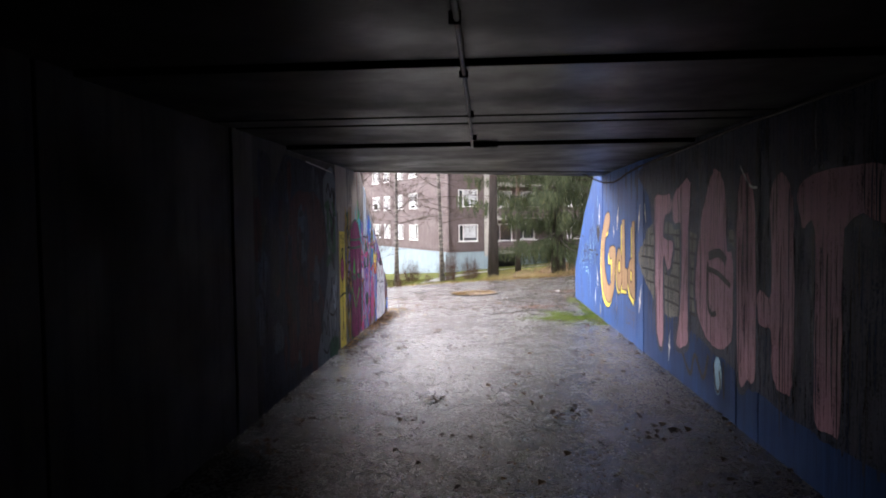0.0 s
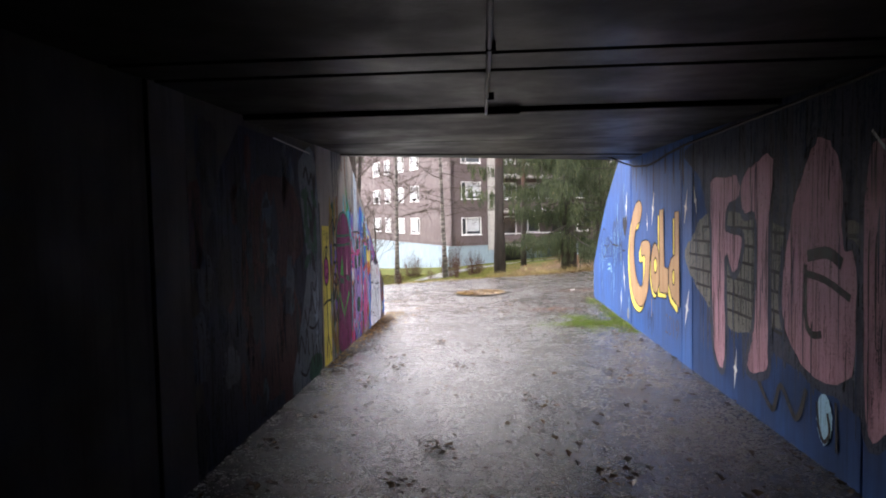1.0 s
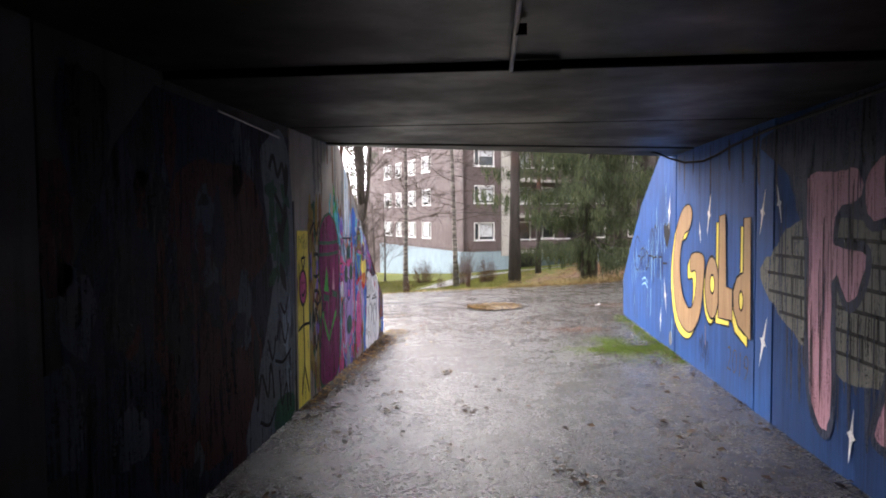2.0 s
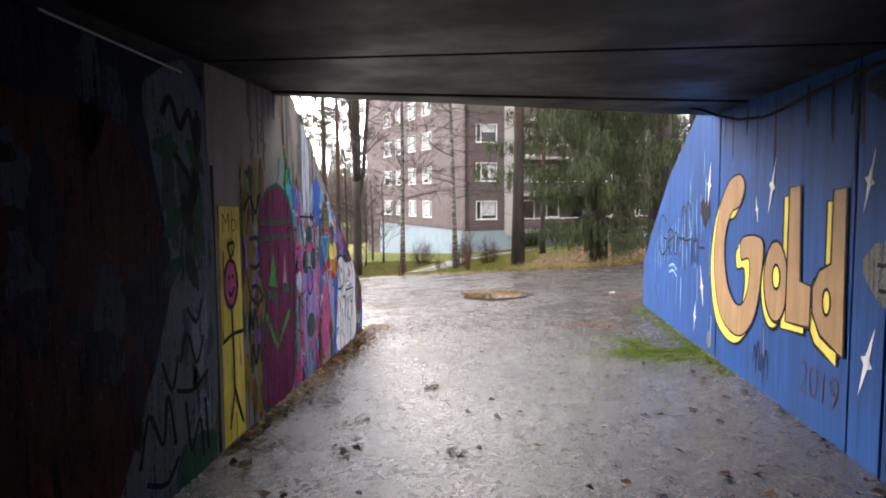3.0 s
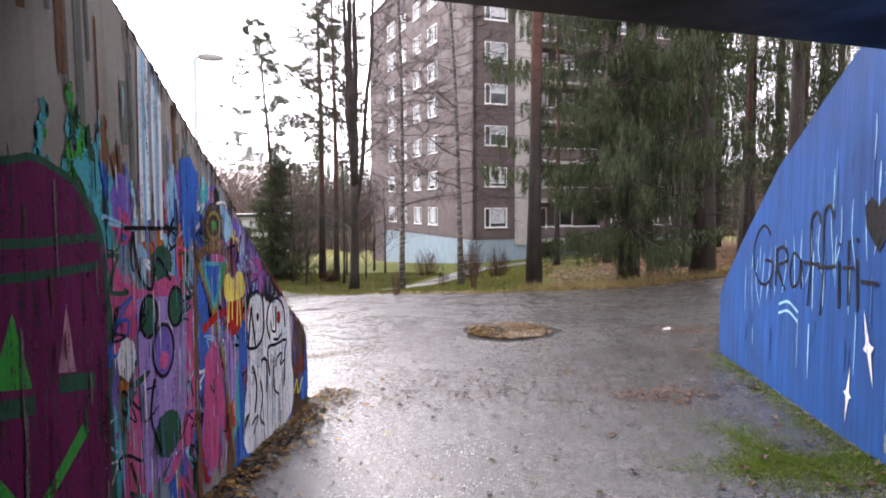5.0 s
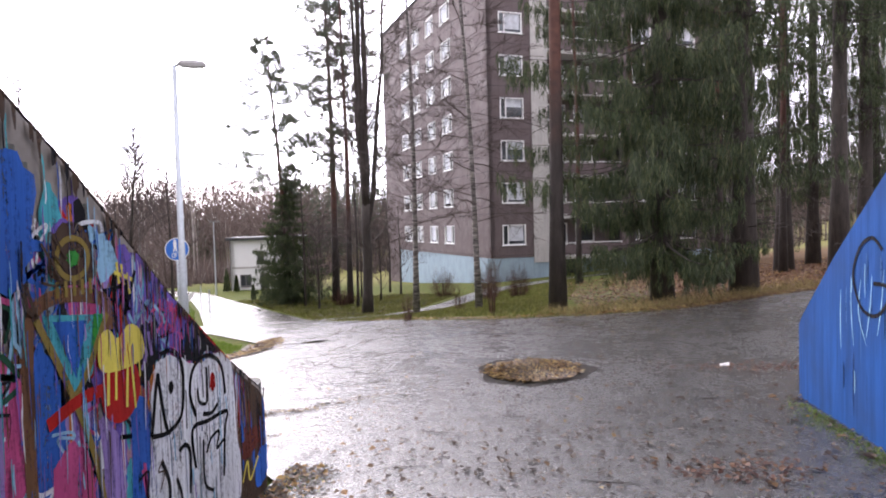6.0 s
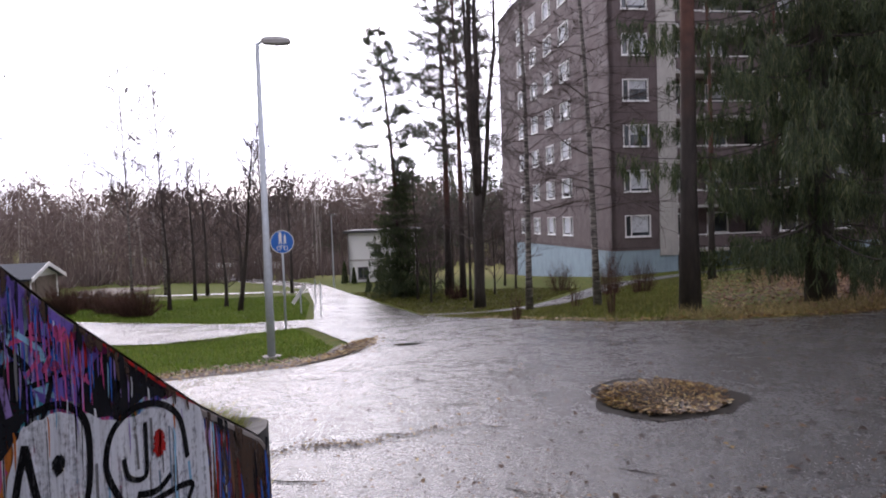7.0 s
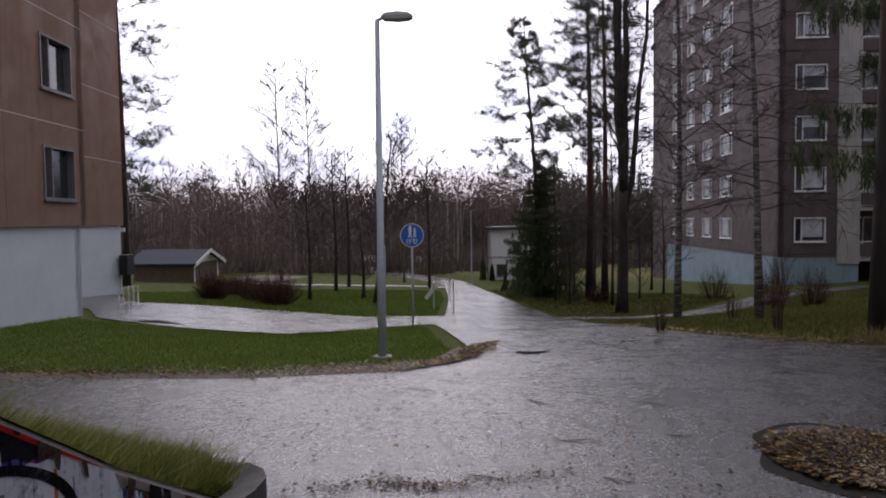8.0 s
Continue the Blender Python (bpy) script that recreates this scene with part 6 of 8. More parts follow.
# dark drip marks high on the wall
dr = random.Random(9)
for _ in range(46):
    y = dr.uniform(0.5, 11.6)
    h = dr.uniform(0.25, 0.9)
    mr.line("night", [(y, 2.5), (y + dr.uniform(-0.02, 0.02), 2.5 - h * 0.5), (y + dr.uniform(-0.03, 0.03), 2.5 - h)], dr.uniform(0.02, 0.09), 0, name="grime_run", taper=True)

mw = Mural(wing_right, XR, -1)
mw.star(12.06, 1.80, 0.50, -0.16)
mw.star(12.25, 0.66, 0.52, 0.30)
mw.star(12.50, 0.28, 0.42, -0.12)
mw.patch("deep", [(12.17, 1.30), (12.02, 1.50), (12.03, 1.64), (12.12, 1.66), (12.19, 1.60), (12.28, 1.66), (12.36, 1.60), (12.34, 1.46)], 2, False, "painted_heart")
HAND = ([(13.98, 1.33), (14.12, 1.41), (14.30, 1.33), (14.40, 1.12), (14.28, 0.90), (14.08, 0.86), (13.93, 0.96), (13.92, 1.08), (14.10, 1.09)],       # G
        [(13.84, 0.88), (13.82, 1.22)], [(13.84, 1.20), (13.66, 1.24), (13.60, 1.13), (13.80, 1.05), (13.62, 0.87)],                                    # R
        [(13.34, 1.16), (13.46, 1.20), (13.54, 1.06), (13.48, 0.92), (13.36, 0.98), (13.33, 1.16), (13.30, 0.92)],                                      # a
        [(12.98, 1.46), (13.06, 1.55), (13.16, 1.46), (13.15, 1.10), (13.18, 0.80)], [(13.28, 1.14), (12.98, 1.15)],                                    # f
        [(12.78, 1.50), (12.86, 1.60), (12.95, 1.50), (12.93, 1.10), (12.96, 0.76)], [(13.02, 1.12), (12.74, 1.16)],                                    # f
        [(12.69, 1.20), (12.67, 0.86)], [(12.70, 1.34), (12.68, 1.31)], [(12.56, 1.36), (12.54, 0.90)], [(12.63, 1.16), (12.47, 1.17)],                 # i t
        [(12.44, 1.24), (12.41, 0.88)], [(12.45, 1.38), (12.43, 1.35)], [(12.38, 1.09), (12.16, 1.10)])                                                 # i and a dash
for k, p in enumerate(HAND):
    mw.line("deep", p, 0.028, 2 + k % 3, name="painted_letter")
for z in (0.78, 0.70):
    mw.line("sky", [(13.75, z - 0.05), (13.55, z), (13.35, z - 0.06)], 0.022, 2)
for k in range(16):
    y = 12.2 + 0.16 * k
    mw.line("sky", [(y, 1.75 - 0.05 * k), (y + dr.uniform(-0.04, 0.04), 1.5 - 0.05 * k), (y + dr.uniform(-0.1, 0.1), 1.28 - 0.05 * k)], 0.012, 1, taper=True)
mw.patch("grey", ring(11.95, 0.12, 0.07, 0.10, 10), 1, True, rag=0.015)

# the colourful wing wall
ml = Mural(wing_left, XL, 1)


def top_of(y):
    return float(np.interp(y, [9.6, 10.2, 11.4, 12.0, 12.6, 12.9, 13.1], [3.1, 2.70, 1.81, 1.30, 0.85, 0.66, 0.57])) - 0.014


ml.top = top_of
rc = random.Random(17)
TONES = ["blue", "violet", "lilac", "hot_pink", "sky", "teal", "orange", "brown", "red", "grey", "pale", "deep", "pink", "blue", "violet"]
for i in range(330):                                   # old tags under the newer ones
    y = rc.uniform(10.2, 12.6)
    hi = min(1.75 + rc.uniform(-0.1, 0.25), top_of(y) - 0.12)
    z = rc.uniform(0.0, max(0.2, hi - 0.1))
    w, h = rc.uniform(0.02, 0.10), rc.uniform(0.05, 0.28)
    n = rc.randint(6, 10)
    pts = [(y + w * rc.uniform(0.6, 1.15) * math.cos(6.283 * j / n), min(top_of(y + w) - 0.06, z + h * rc.uniform(0.6, 1.15) * math.sin(6.283 * j / n))) for j in range(n)]
    ml.patch(rc.choice(TONES), pts, rc.randint(0, 2), True, rag=0.008, seed=i)
for i in range(330):                                   # drips
    y = rc.uniform(10.35, 12.75)
    z = min(top_of(y) - 0.03, rc.uniform(0.5, 2.0))
    ml.line(rc.choice(TONES + ["white", "white", "black", "deep"]), [(y, z), (y + rc.uniform(-0.006, 0.006), z - 0.06), (y + rc.uniform(-0.008, 0.008), z - rc.uniform(0.1, 0.5))], rc.uniform(0.004, 0.014), 3, taper=True)
for i in range(150):                                   # scribbled tags
    y = rc.uniform(10.3, 12.6)
    z = rc.uniform(0.05, max(0.2, min(1.6, top_of(y) - 0.15)))
    p = [(y + rc.uniform(-0.10, 0.10), z + rc.uniform(-0.12, 0.12)) for _ in range(rc.randint(3, 6))]
    ml.line(rc.choice(["black", "deep", "white", "hot_pink", "blue", "sky", "dark_green"]), p, rc.uniform(0.008, 0.022), 4)
for i in range(60):                                    # grey washes on the bare upper concrete
    y = rc.uniform(9.2, 11.8)
    z = top_of(y) - rc.uniform(0.0, 0.5)
    if z < 1.5:
        continue
    ml.line(rc.choice(["grey", "brown", "stone", "stone"]), [(y, z), (y + 0.01, z - rc.uniform(0.2, 0.8))], rc.uniform(0.01, 0.05), 0, curved=False)
# yellow panel with a pink oval and black bars
ml.patch("yellow", [(8.78, 1.64), (9.12, 1.63), (9.13, 0.02), (8.77, 0.02)], 1, False, "painted_panel")
ml.line("black", [(8.70, 1.9), (8.70, 0.02)], 0.05, 1, curved=False)
outlined(ml, "hot_pink", ring(8.94, 1.11, 0.105, 0.16, 18), 3, 0.03, True, "painted_oval")
for p in ([(8.94, 0.95), (8.95, 0.55), (8.95, 0.36)], [(8.78, 0.73), (8.94, 0.76), (9.13, 0.75)], [(8.95, 0.38), (8.86, 0.12)], [(8.95, 0.38), (9.08, 0.10)], [(8.90, 1.38), (8.95, 1.29), (9.01, 1.38), (8.90, 1.38)], [(8.90, 1.06), (8.94, 1.03), (8.99, 1.08)], [(8.91, 1.17), (8.912, 1.14)], [(8.97, 1.17), (8.972, 1.14)]):
    ml.line("black", p, 0.028, 4)
for i in range(70):
    y, z = rc.uniform(9.16, 9.58), rc.uniform(0.05, 1.9)
    w, h = rc.uniform(0.02, 0.07), rc.uniform(0.06, 0.22)
    ml.patch(rc.choice(["ochre", "rust", "dark_green", "ochre", "ochre", "violet", "brown", "grey"]), [(y + w * rc.uniform(0.6, 1.2) * math.cos(a), z + h * rc.uniform(0.6, 1.2) * math.sin(a)) for a in np.arange(0, 6.2, 0.9)], i % 2, True, rag=0.010, seed=i)
for p in ([(9.31, 1.39), (9.45, 1.38), (9.49, 1.21), (9.38, 1.17), (9.29, 1.20)], [(9.45, 1.14), (9.57, 1.0), (9.50, 0.90)], [(9.30, 1.03), (9.41, 1.03), (9.50, 0.95), (9.43, 0.89), (9.31, 0.95)], [(9.2, 1.6), (9.32, 1.7), (9.42, 1.58), (9.5, 1.72)],
          [(9.24, 0.72), (9.27, 0.86), (9.31, 0.72), (9.35, 0.86), (9.42, 0.70)], [(9.26, 0.45), (9.30, 0.60), (9.36, 0.45), (9.42, 0.58), (9.47, 0.44)]):
    ml.line("deep", p, 0.035, 3)
ml.patch("rust", [(9.15, 1.5), (9.32, 1.4), (9.3, 0.9), (9.18, 0.95)], 0, True, rag=0.02)
for y in (9.32, 9.55):
    ml.line("stone", [(y, 2.30), (y + 0.07, 2.24), (y + 0.02, 2.15), (y + 0.12, 2.10), (y + 0.05, 1.98)], 0.022, 1)
ml.words("Moi", "black", 8.81, 1.46, 0.20, 0.28, 4)
# maroon block figure of plain shapes
MAR = [(9.88, 1.78), (9.62, 1.70), (9.50, 1.50), (9.50, 1.20), (9.58, 0.85), (9.50, 0.42), (9.55, 0.05), (10.10, 0.02), (10.28, 0.30), (10.30, 0.90), (10.30, 1.30), (10.24, 1.55), (10.08, 1.72)]
ml.patch("dark_green", [(9.89 + (y - 9.89) * 1.08, 0.95 + (z - 0.95) * 1.035) for y, z in MAR], 3, True, "painted_patch", 0.006)
ml.patch("maroon", MAR, 4, True, "painted_body", 0.006)
for z in (1.50, 1.38):
    ml.line("dark_green", [(9.50, z), (9.9, z - 0.015), (10.26, z - 0.01)], 0.035, 5, curved=False)
ml.patch("maroon", [(9.54, 1.47), (10.22, 1.45), (10.22, 1.41), (9.54, 1.42)], 6, False)
ml.patch("green", [(9.77, 1.25), (9.66, 1.00), (9.85, 0.96)], 6, False)
ml.patch("pink", [(10.05, 1.24), (9.99, 0.98), (10.09, 0.96)], 6, False)
for y in (9.64, 9.99):
    ml.patch("dark_green", [(y, 0.97), (y + 0.22, 0.93), (y + 0.22, 0.86), (y, 0.90)], 6, False)
ml.line("green", [(9.58, 0.78), (9.82, 0.46), (10.14, 0.72)], 0.06, 6, curved=False)
ml.patch("teal", [(10.12, 1.80), (10.38, 1.74), (10.36, 1.40), (10.26, 1.42), (10.24, 1.62)], 2, True, rag=0.01)
for k in range(40):                                    # green and teal overspray
    y, z = rc.gauss(10.12, 0.12), rc.gauss(1.84, 0.10)
    ml.patch(rc.choice(["dark_green", "teal", "dark_green", "green"]), ring(y, min(z, top_of(y) - 0.1), 0.02, 0.05, 8), 1, True, rag=0.012, seed=k)
# pale drip column, black stroke, lilac panel with dark ovals
for k in range(7):
    y = 10.62 + 0.028 * k
    ml.line(("white", "sky", "white", "pale")[k % 4], [(y, top_of(y) - 0.02), (y - 0.01, 1.9), (y - 0.015, 1.45 + 0.05 * (k % 3))], 0.03, 4, curved=False)
ml.line("black", [(10.45, 1.52), (10.92, 1.50)], 0.02, 6, curved=False)
ml.line("black", [(10.52, 1.5), (10.56, 1.3), (10.66, 1.22), (10.72, 1.36), (10.84, 1.24)], 0.02, 6)
ml.patch("dark_green", ring(10.76, 1.34, 0.10, 0.085, 10), 5, True, rag=0.012)
ml.patch("hot_pink", [(10.30, 1.45), (10.52, 1.24), (11.02, 1.20), (11.04, 0.45), (10.5, 0.10), (10.36, 0.28), (10.48, 0.9)], 3, True, rag=0.01)
ml.patch("lilac", [(10.53, 1.19), (10.98, 1.15), (10.97, 0.55), (10.78, 0.25), (10.55, 0.24)], 4, False, "painted_panel")
outlined(ml, "dark_green", ring(10.63, 1.09, 0.075, 0.10, 14), 6, 0.018)
outlined(ml, "dark_green", ring(10.88, 1.10, 0.070, 0.10, 14), 6, 0.018)
outlined(ml, "violet", ring(10.75, 0.90, 0.095, 0.13, 14), 7, 0.02)
ml.patch("hot_pink", ring(10.75, 0.85, 0.045, 0.045, 10), 9, True)
ml.patch("dark_green", ring(10.77, 0.47, 0.13, 0.12, 12), 6, True, rag=0.01)
ml.line("black", [(10.66, 0.78), (10.62, 0.6), (10.7, 0.4)], 0.02, 7)
ml.patch("white", ring(10.44, 0.93, 0.07, 0.10, 12), 5, True, rag=0.01)
ml.patch("pale", [(10.62, 0.25), (10.75, 0.22), (10.78, -0.05), (10.66, -0.08)], 5, True, rag=0.01)
ml.line("black", [(10.44, 0.45), (10.52, 0.2), (10.46, 0.0)], 0.018, 6)
# ochre frame with a blue wedge, yellow drip over red
ml.line("brown", [(11.10, -0.05), (11.09, 0.6), (11.10, 1.2), (11.20, 1.36), (11.50, 1.33), (11.54, 1.20)], 0.055, 5)
ml.patch("umber", [(11.24, 1.58), (11.34, 1.64), (11.44, 1.57), (11.46, 1.42), (11.24, 1.42)], 5, True, rag=0.008)
ml.line("ochre", ring(11.34, 1.50, 0.085, 0.075, 12), 0.022, 7, closed=True)
ml.patch("green", ring(11.34, 1.50, 0.035, 0.03, 8), 7, True, rag=0.006)
for k in range(5):
    ml.line("ochre", [(11.25 + 0.045 * k, 1.42), (11.25 + 0.045 * k, 1.36)], 0.018, 7, curved=False)
ml.patch("teal", [(11.17, 1.31), (11.50, 1.27), (11.42, 1.05), (11.31, 0.98), (11.24, 1.1)], 6, False)
ml.patch("blue", [(11.22, 1.28), (11.40, 1.26), (11.33, 1.05)], 7, False)
ml.patch("green", [(11.44, 1.28), (11.50, 1.27), (11.40, 1.05)], 7, False)
ml.line("ochre", [(11.14, 1.30), (11.30, 1.0), (11.42, 0.70), (11.50, 0.30), (11.56, 0.0)], 0.030, 8)
ml.line("ochre", [(11.52, 1.27), (11.38, 1.05), (11.29, 0.97)], 0.030, 8)
ml.patch("blue", [(11.12, 1.15), (11.20, 1.16), (11.27, 0.9), (11.22, 0.45), (11.12, 0.40)], 4, True, rag=0.01)
ml.patch("hot_pink", [(11.2, 0.75), (11.36, 0.78), (11.42, 0.4), (11.3, 0.1), (11.14, 0.2)], 5, True, rag=0.012)
ml.line("red", [(11.17, 0.92), (11.35, 0.97), (11.55, 0.97)], 0.05, 9)
ml.patch("red", ring(11.59, 0.945, 0.13, 0.135, 16), 9, True, "painted_disc")
ml.patch("yellow", [(11.46, 1.17), (11.52, 1.205), (11.58, 1.16), (11.66, 1.205), (11.74, 1.16), (11.74, 1.04), (11.48, 1.04)], 10, True)
for y in (11.50, 11.55, 11.62, 11.68, 11.72):
    ml.line("yellow", [(y + rc.uniform(-0.02, 0.02), 1.06), (y, rc.uniform(0.80, 1.0))], rc.uniform(0.006, 0.02), 11)
ml.patch("lilac", [(11.45, 0.85), (11.55, 0.78), (11.60, 0.5), (11.50, 0.42)], 5, True, rag=0.01)
ml.patch("blue", [(11.66, 0.85), (11.82, 0.75), (11.80, 0.2), (11.66, 0.2)], 4, True, rag=0.012)
ml.patch("blue", [(11.55, 0.15), (11.70, 0.22), (11.82, 0.0), (11.6, -0.1)], 5, True)
ml.patch("sky", [(11.48, 1.58), (11.56, 1.56), (11.60, 1.46), (11.50, 1.40)], 5, True, rag=0.012)
ml.patch("blue", [(10.98, 1.85), (11.16, 1.80), (11.12, 1.48), (11.0, 1.42)], 4, True, rag=0.015)
ml.patch("violet", [(11.58, 1.52), (11.74, 1.50), (11.95, 1.36), (12.12, 1.22), (12.40, 1.02), (12.52, 0.92), (12.40, 0.90), (12.1, 1.0), (11.85, 1.08), (11.66, 1.2)], 3, True, rag=0.014)
ml.line("red", [(12.05, 1.255), (12.20, 1.14), (12.41, 0.98), (12.56, 0.87)], 0.026, 11, taper=True)
ml.line("maroon", [(12.10, 1.20), (12.22, 1.10), (12.40, 0.97), (12.52, 0.90)], 0.05, 5)
for y, z in ((11.60, 1.47), (11.63, 1.46), (11.67, 1.42)):
    ml.line("yellow", [(y, z), (y + 0.01, z - 0.09)], 0.014, 6, curved=False)
ml.line("yellow", [(11.58, 1.43), (11.70, 1.39)], 0.016, 6)
rq = random.Random(23)
for (y0, z0), (y1, z1) in (((11.90, 1.28), (12.06, 1.21)), ((11.91, 1.17), (12.09, 1.08))):        # pink tags with thin drips
    for k in range(7):
        f = k / 6
        y, z = y0 + (y1 - y0) * f, z0 + (z1 - z0) * f
        ml.line("hot_pink", [(y + rq.uniform(-0.02, 0.02), z + rq.uniform(-0.02, 0.025)) for _ in range(4)], 0.012, 6)
        ml.line("hot_pink", [(y, z), (y + rq.uniform(-0.004, 0.004), z - rq.uniform(0.03, 0.14))], 0.007, 6, curved=False)
for k in range(26):
    y = rq.uniform(11.7, 12.5)
    z = min(top_of(y) - 0.05, rq.uniform(0.98, 1.35))
    ml.line(rq.choice(["sky", "lilac", "deep", "violet", "white", "orange"]), [(y, z), (y + 0.003, z - 0.03), (y, z - rq.uniform(0.05, 0.16))], rq.uniform(0.004, 0.009), 6, taper=True)
ml.patch("deep", [(11.70, 1.16), (11.84, 1.19), (11.88, 1.06), (11.80, 0.94), (11.70, 0.94), (11.68, 1.05)], 6, True, rag=0.012)
ml.patch("deep", [(12.08, 1.11), (12.18, 1.15), (12.30, 1.07), (12.42, 0.95), (12.30, 0.96), (12.18, 0.93), (12.05, 1.0)], 6, True, rag=0.010)
for p in ([(11.72, 1.12), (11.78, 1.06), (11.74, 0.99)], [(11.80, 1.15), (11.82, 1.04)]):
    ml.line("lilac", p, 0.02, 7)
# white panel with heavy black arcs
ml.patch("white", [(11.83, 0.96), (11.89, 1.01), (12.04, 0.99), (12.2, 0.92), (12.38, 0.93), (12.52, 0.92), (12.59, 0.84), (12.62, 0.5), (12.60, 0.0), (11.74, 0.0), (11.77, 0.5), (11.80, 0.8)], 6, True, "painted_panel", 0.008)
for k in range(40):
    y, z = rq.uniform(11.82, 12.56), rq.uniform(0.15, 0.9)
    ml.line(rq.choice(["pale", "grey", "sky", "grey"]), [(y, z), (y + rq.uniform(-0.006, 0.006), z - rq.uniform(0.05, 0.3))], rq.uniform(0.005, 0.014), 7, curved=False)
for p in ([(11.79, 0.68), (11.91, 0.66), (11.90, 0.72), (11.88, 0.82), (11.86, 0.94)], [(11.86, 0.95), (11.83, 0.85), (11.81, 0.75), (11.79, 0.68)],
          [(11.88, 1.03), (11.98, 1.03), (12.06, 0.96), (12.07, 0.82), (12.04, 0.70), (11.94, 0.66), (11.91, 0.66)],
          [(12.18, 0.66), (12.13, 0.78), (12.16, 0.89), (12.26, 0.94), (12.38, 0.92), (12.47, 0.84), (12.50, 0.69)], [(12.25, 0.65), (12.34, 0.63), (12.41, 0.66)],
          [(12.16, 0.40), (12.14, 0.60), (12.30, 0.60), (12.51, 0.59), (12.48, 0.50), (12.45, 0.25)], [(12.01, 0.54), (12.07, 0.55), (12.11, 0.49), (12.10, 0.30)],
          [(11.86, 0.55), (11.92, 0.40), (11.88, 0.22)]):
    ml.line("black", p, 0.023, 8)
for p in ([(12.20, 0.79), (12.22, 0.72), (12.29, 0.70), (12.30, 0.79), (12.30, 0.88)], [(12.27, 0.44), (12.32, 0.50), (12.41, 0.51), (12.38, 0.43), (12.46, 0.45)], [(12.24, 0.52), (12.24, 0.30), (12.33, 0.22)],
          [(11.98, 0.42), (12.02, 0.30), (11.97, 0.16), (12.05, 0.08)]):
    ml.line("black", p, 0.018, 9)
ml.patch("red", ring(12.36, 0.79, 0.028, 0.05, 10), 9, True, rag=0.008)
ml.patch("black", ring(11.96, 0.86, 0.022, 0.03, 8), 9, True, rag=0.006)
# rusty end of the wall
ml.patch("umber", [(12.62, 0.80), (12.75, 0.72), (12.95, 0.60), (13.03, 0.50), (13.03, -0.1), (12.62, -0.1)], 2, False, "painted_patch", 0.006)
for k in range(46):
    y = rq.uniform(12.62, 13.03)
    z = top_of(y) - rq.uniform(0.05, 0.35)
    ml.line(rq.choice(["rust", "umber", "brown", "rust", "umber", "deep", "blue"]), [(y, z), (y + 0.01, z - 0.15), (y, z - rq.uniform(0.18, 0.4))], rq.uniform(0.006, 0.030), 3, taper=True)
ml.patch("rust", [(12.70, 0.34), (12.88, 0.40), (12.90, 0.28), (12.72, 0.24)], 5, True, rag=0.012)
ml.patch("blue", [(12.86, 0.18), (13.02, 0.24), (13.02, 0.05), (12.88, 0.02)], 5, True, rag=0.012)
ml.line("yellow", [(12.68, 0.12), (12.75, 0.22), (12.78, 0.1), (12.9, 0.2)], 0.018, 6)

# black overpainting, thin runs and a grimy crest over the whole wing
rz = random.Random(77)
for k in range(170):
    y = rz.uniform(10.25, 12.62)
    z = rz.uniform(0.0, max(0.1, top_of(y) - 0.12))
    if 11.80 < y < 12.60 and z < 0.95 and k % 4:
        continue
    ml.line(rz.choice(["deep", "lilac", "sky", "umber", "violet", "grey", "white"]), [(y, z), (y + rz.uniform(-0.006, 0.006), z - 0.05), (y + rz.uniform(-0.008, 0.008), z - rz.uniform(0.06, 0.30))], rz.uniform(0.003, 0.010), 12, taper=True)
for k in range(26):
    y = rz.uniform(10.3, 11.9)
    z = rz.uniform(0.05, max(0.15, min(1.55, top_of(y) - 0.2)))
    if 11.35 < y < 11.80 and 0.70 < z < 1.28:
        continue
    p = [(y + rz.uniform(-0.07, 0.07), z + rz.uniform(-0.09, 0.09)) for _ in range(rz.randint(3, 6))]
    ml.line(rz.choice(["deep", "black", "black", "umber"]), p, rz.uniform(0.007, 0.016), 12)
for k in range(100):
    y = rz.uniform(9.9, 13.0)
    z = top_of(y) + 0.025
    d = rz.uniform(0.03, 0.14)
    ml.line(rz.choice(["umber", "deep", "umber"]), [(y, z), (y + rz.uniform(-0.006, 0.006), z - 0.4 * d), (y + rz.uniform(-0.006, 0.006), z - d)], rz.uniform(0.010, 0.030), 13, taper=True)
for k in range(110):                                   # fine runs of the newer colours
    y = rz.uniform(11.45, 12.2)
    z = min(top_of(y) - 0.03, rz.uniform(1.1, 1.45))
    ml.line(rz.choice(["hot_pink", "deep", "violet", "lilac", "lilac", "hot_pink", "blue", "red", "violet"]), [(y, z), (y + rz.uniform(-0.004, 0.004), z - 0.03), (y + rz.uniform(-0.006, 0.006), z - rz.uniform(0.05, 0.16))], rz.uniform(0.003, 0.007), 12, taper=True)
for k in range(150):
    y = rz.uniform(10.3, 11.5)
    z = rz.uniform(0.2, 1.7)
    ml.line(rz.choice(["blue", "deep", "violet", "sky", "brown", "white", "umber", "teal"]), [(y, z), (y + rz.uniform(-0.004, 0.004), z - 0.05), (y + rz.uniform(-0.006, 0.006), z - rz.uniform(0.08, 0.35))], rz.uniform(0.003, 0.008), 12, taper=True)
for k in range(90):                                   # runs and wear over the dark red shape and the yellow panel
    y = rz.uniform(8.75, 10.4)
    z = rz.uniform(0.15, 1.85)
    ml.line(rz.choice(["deep", "umber", "maroon", "stone", "dark_green", "umber"]), [(y, z), (y + rz.uniform(-0.006, 0.006), z - 0.06), (y, z - rz.uniform(0.08, 0.4))], rz.uniform(0.004, 0.018), 11, taper=True)
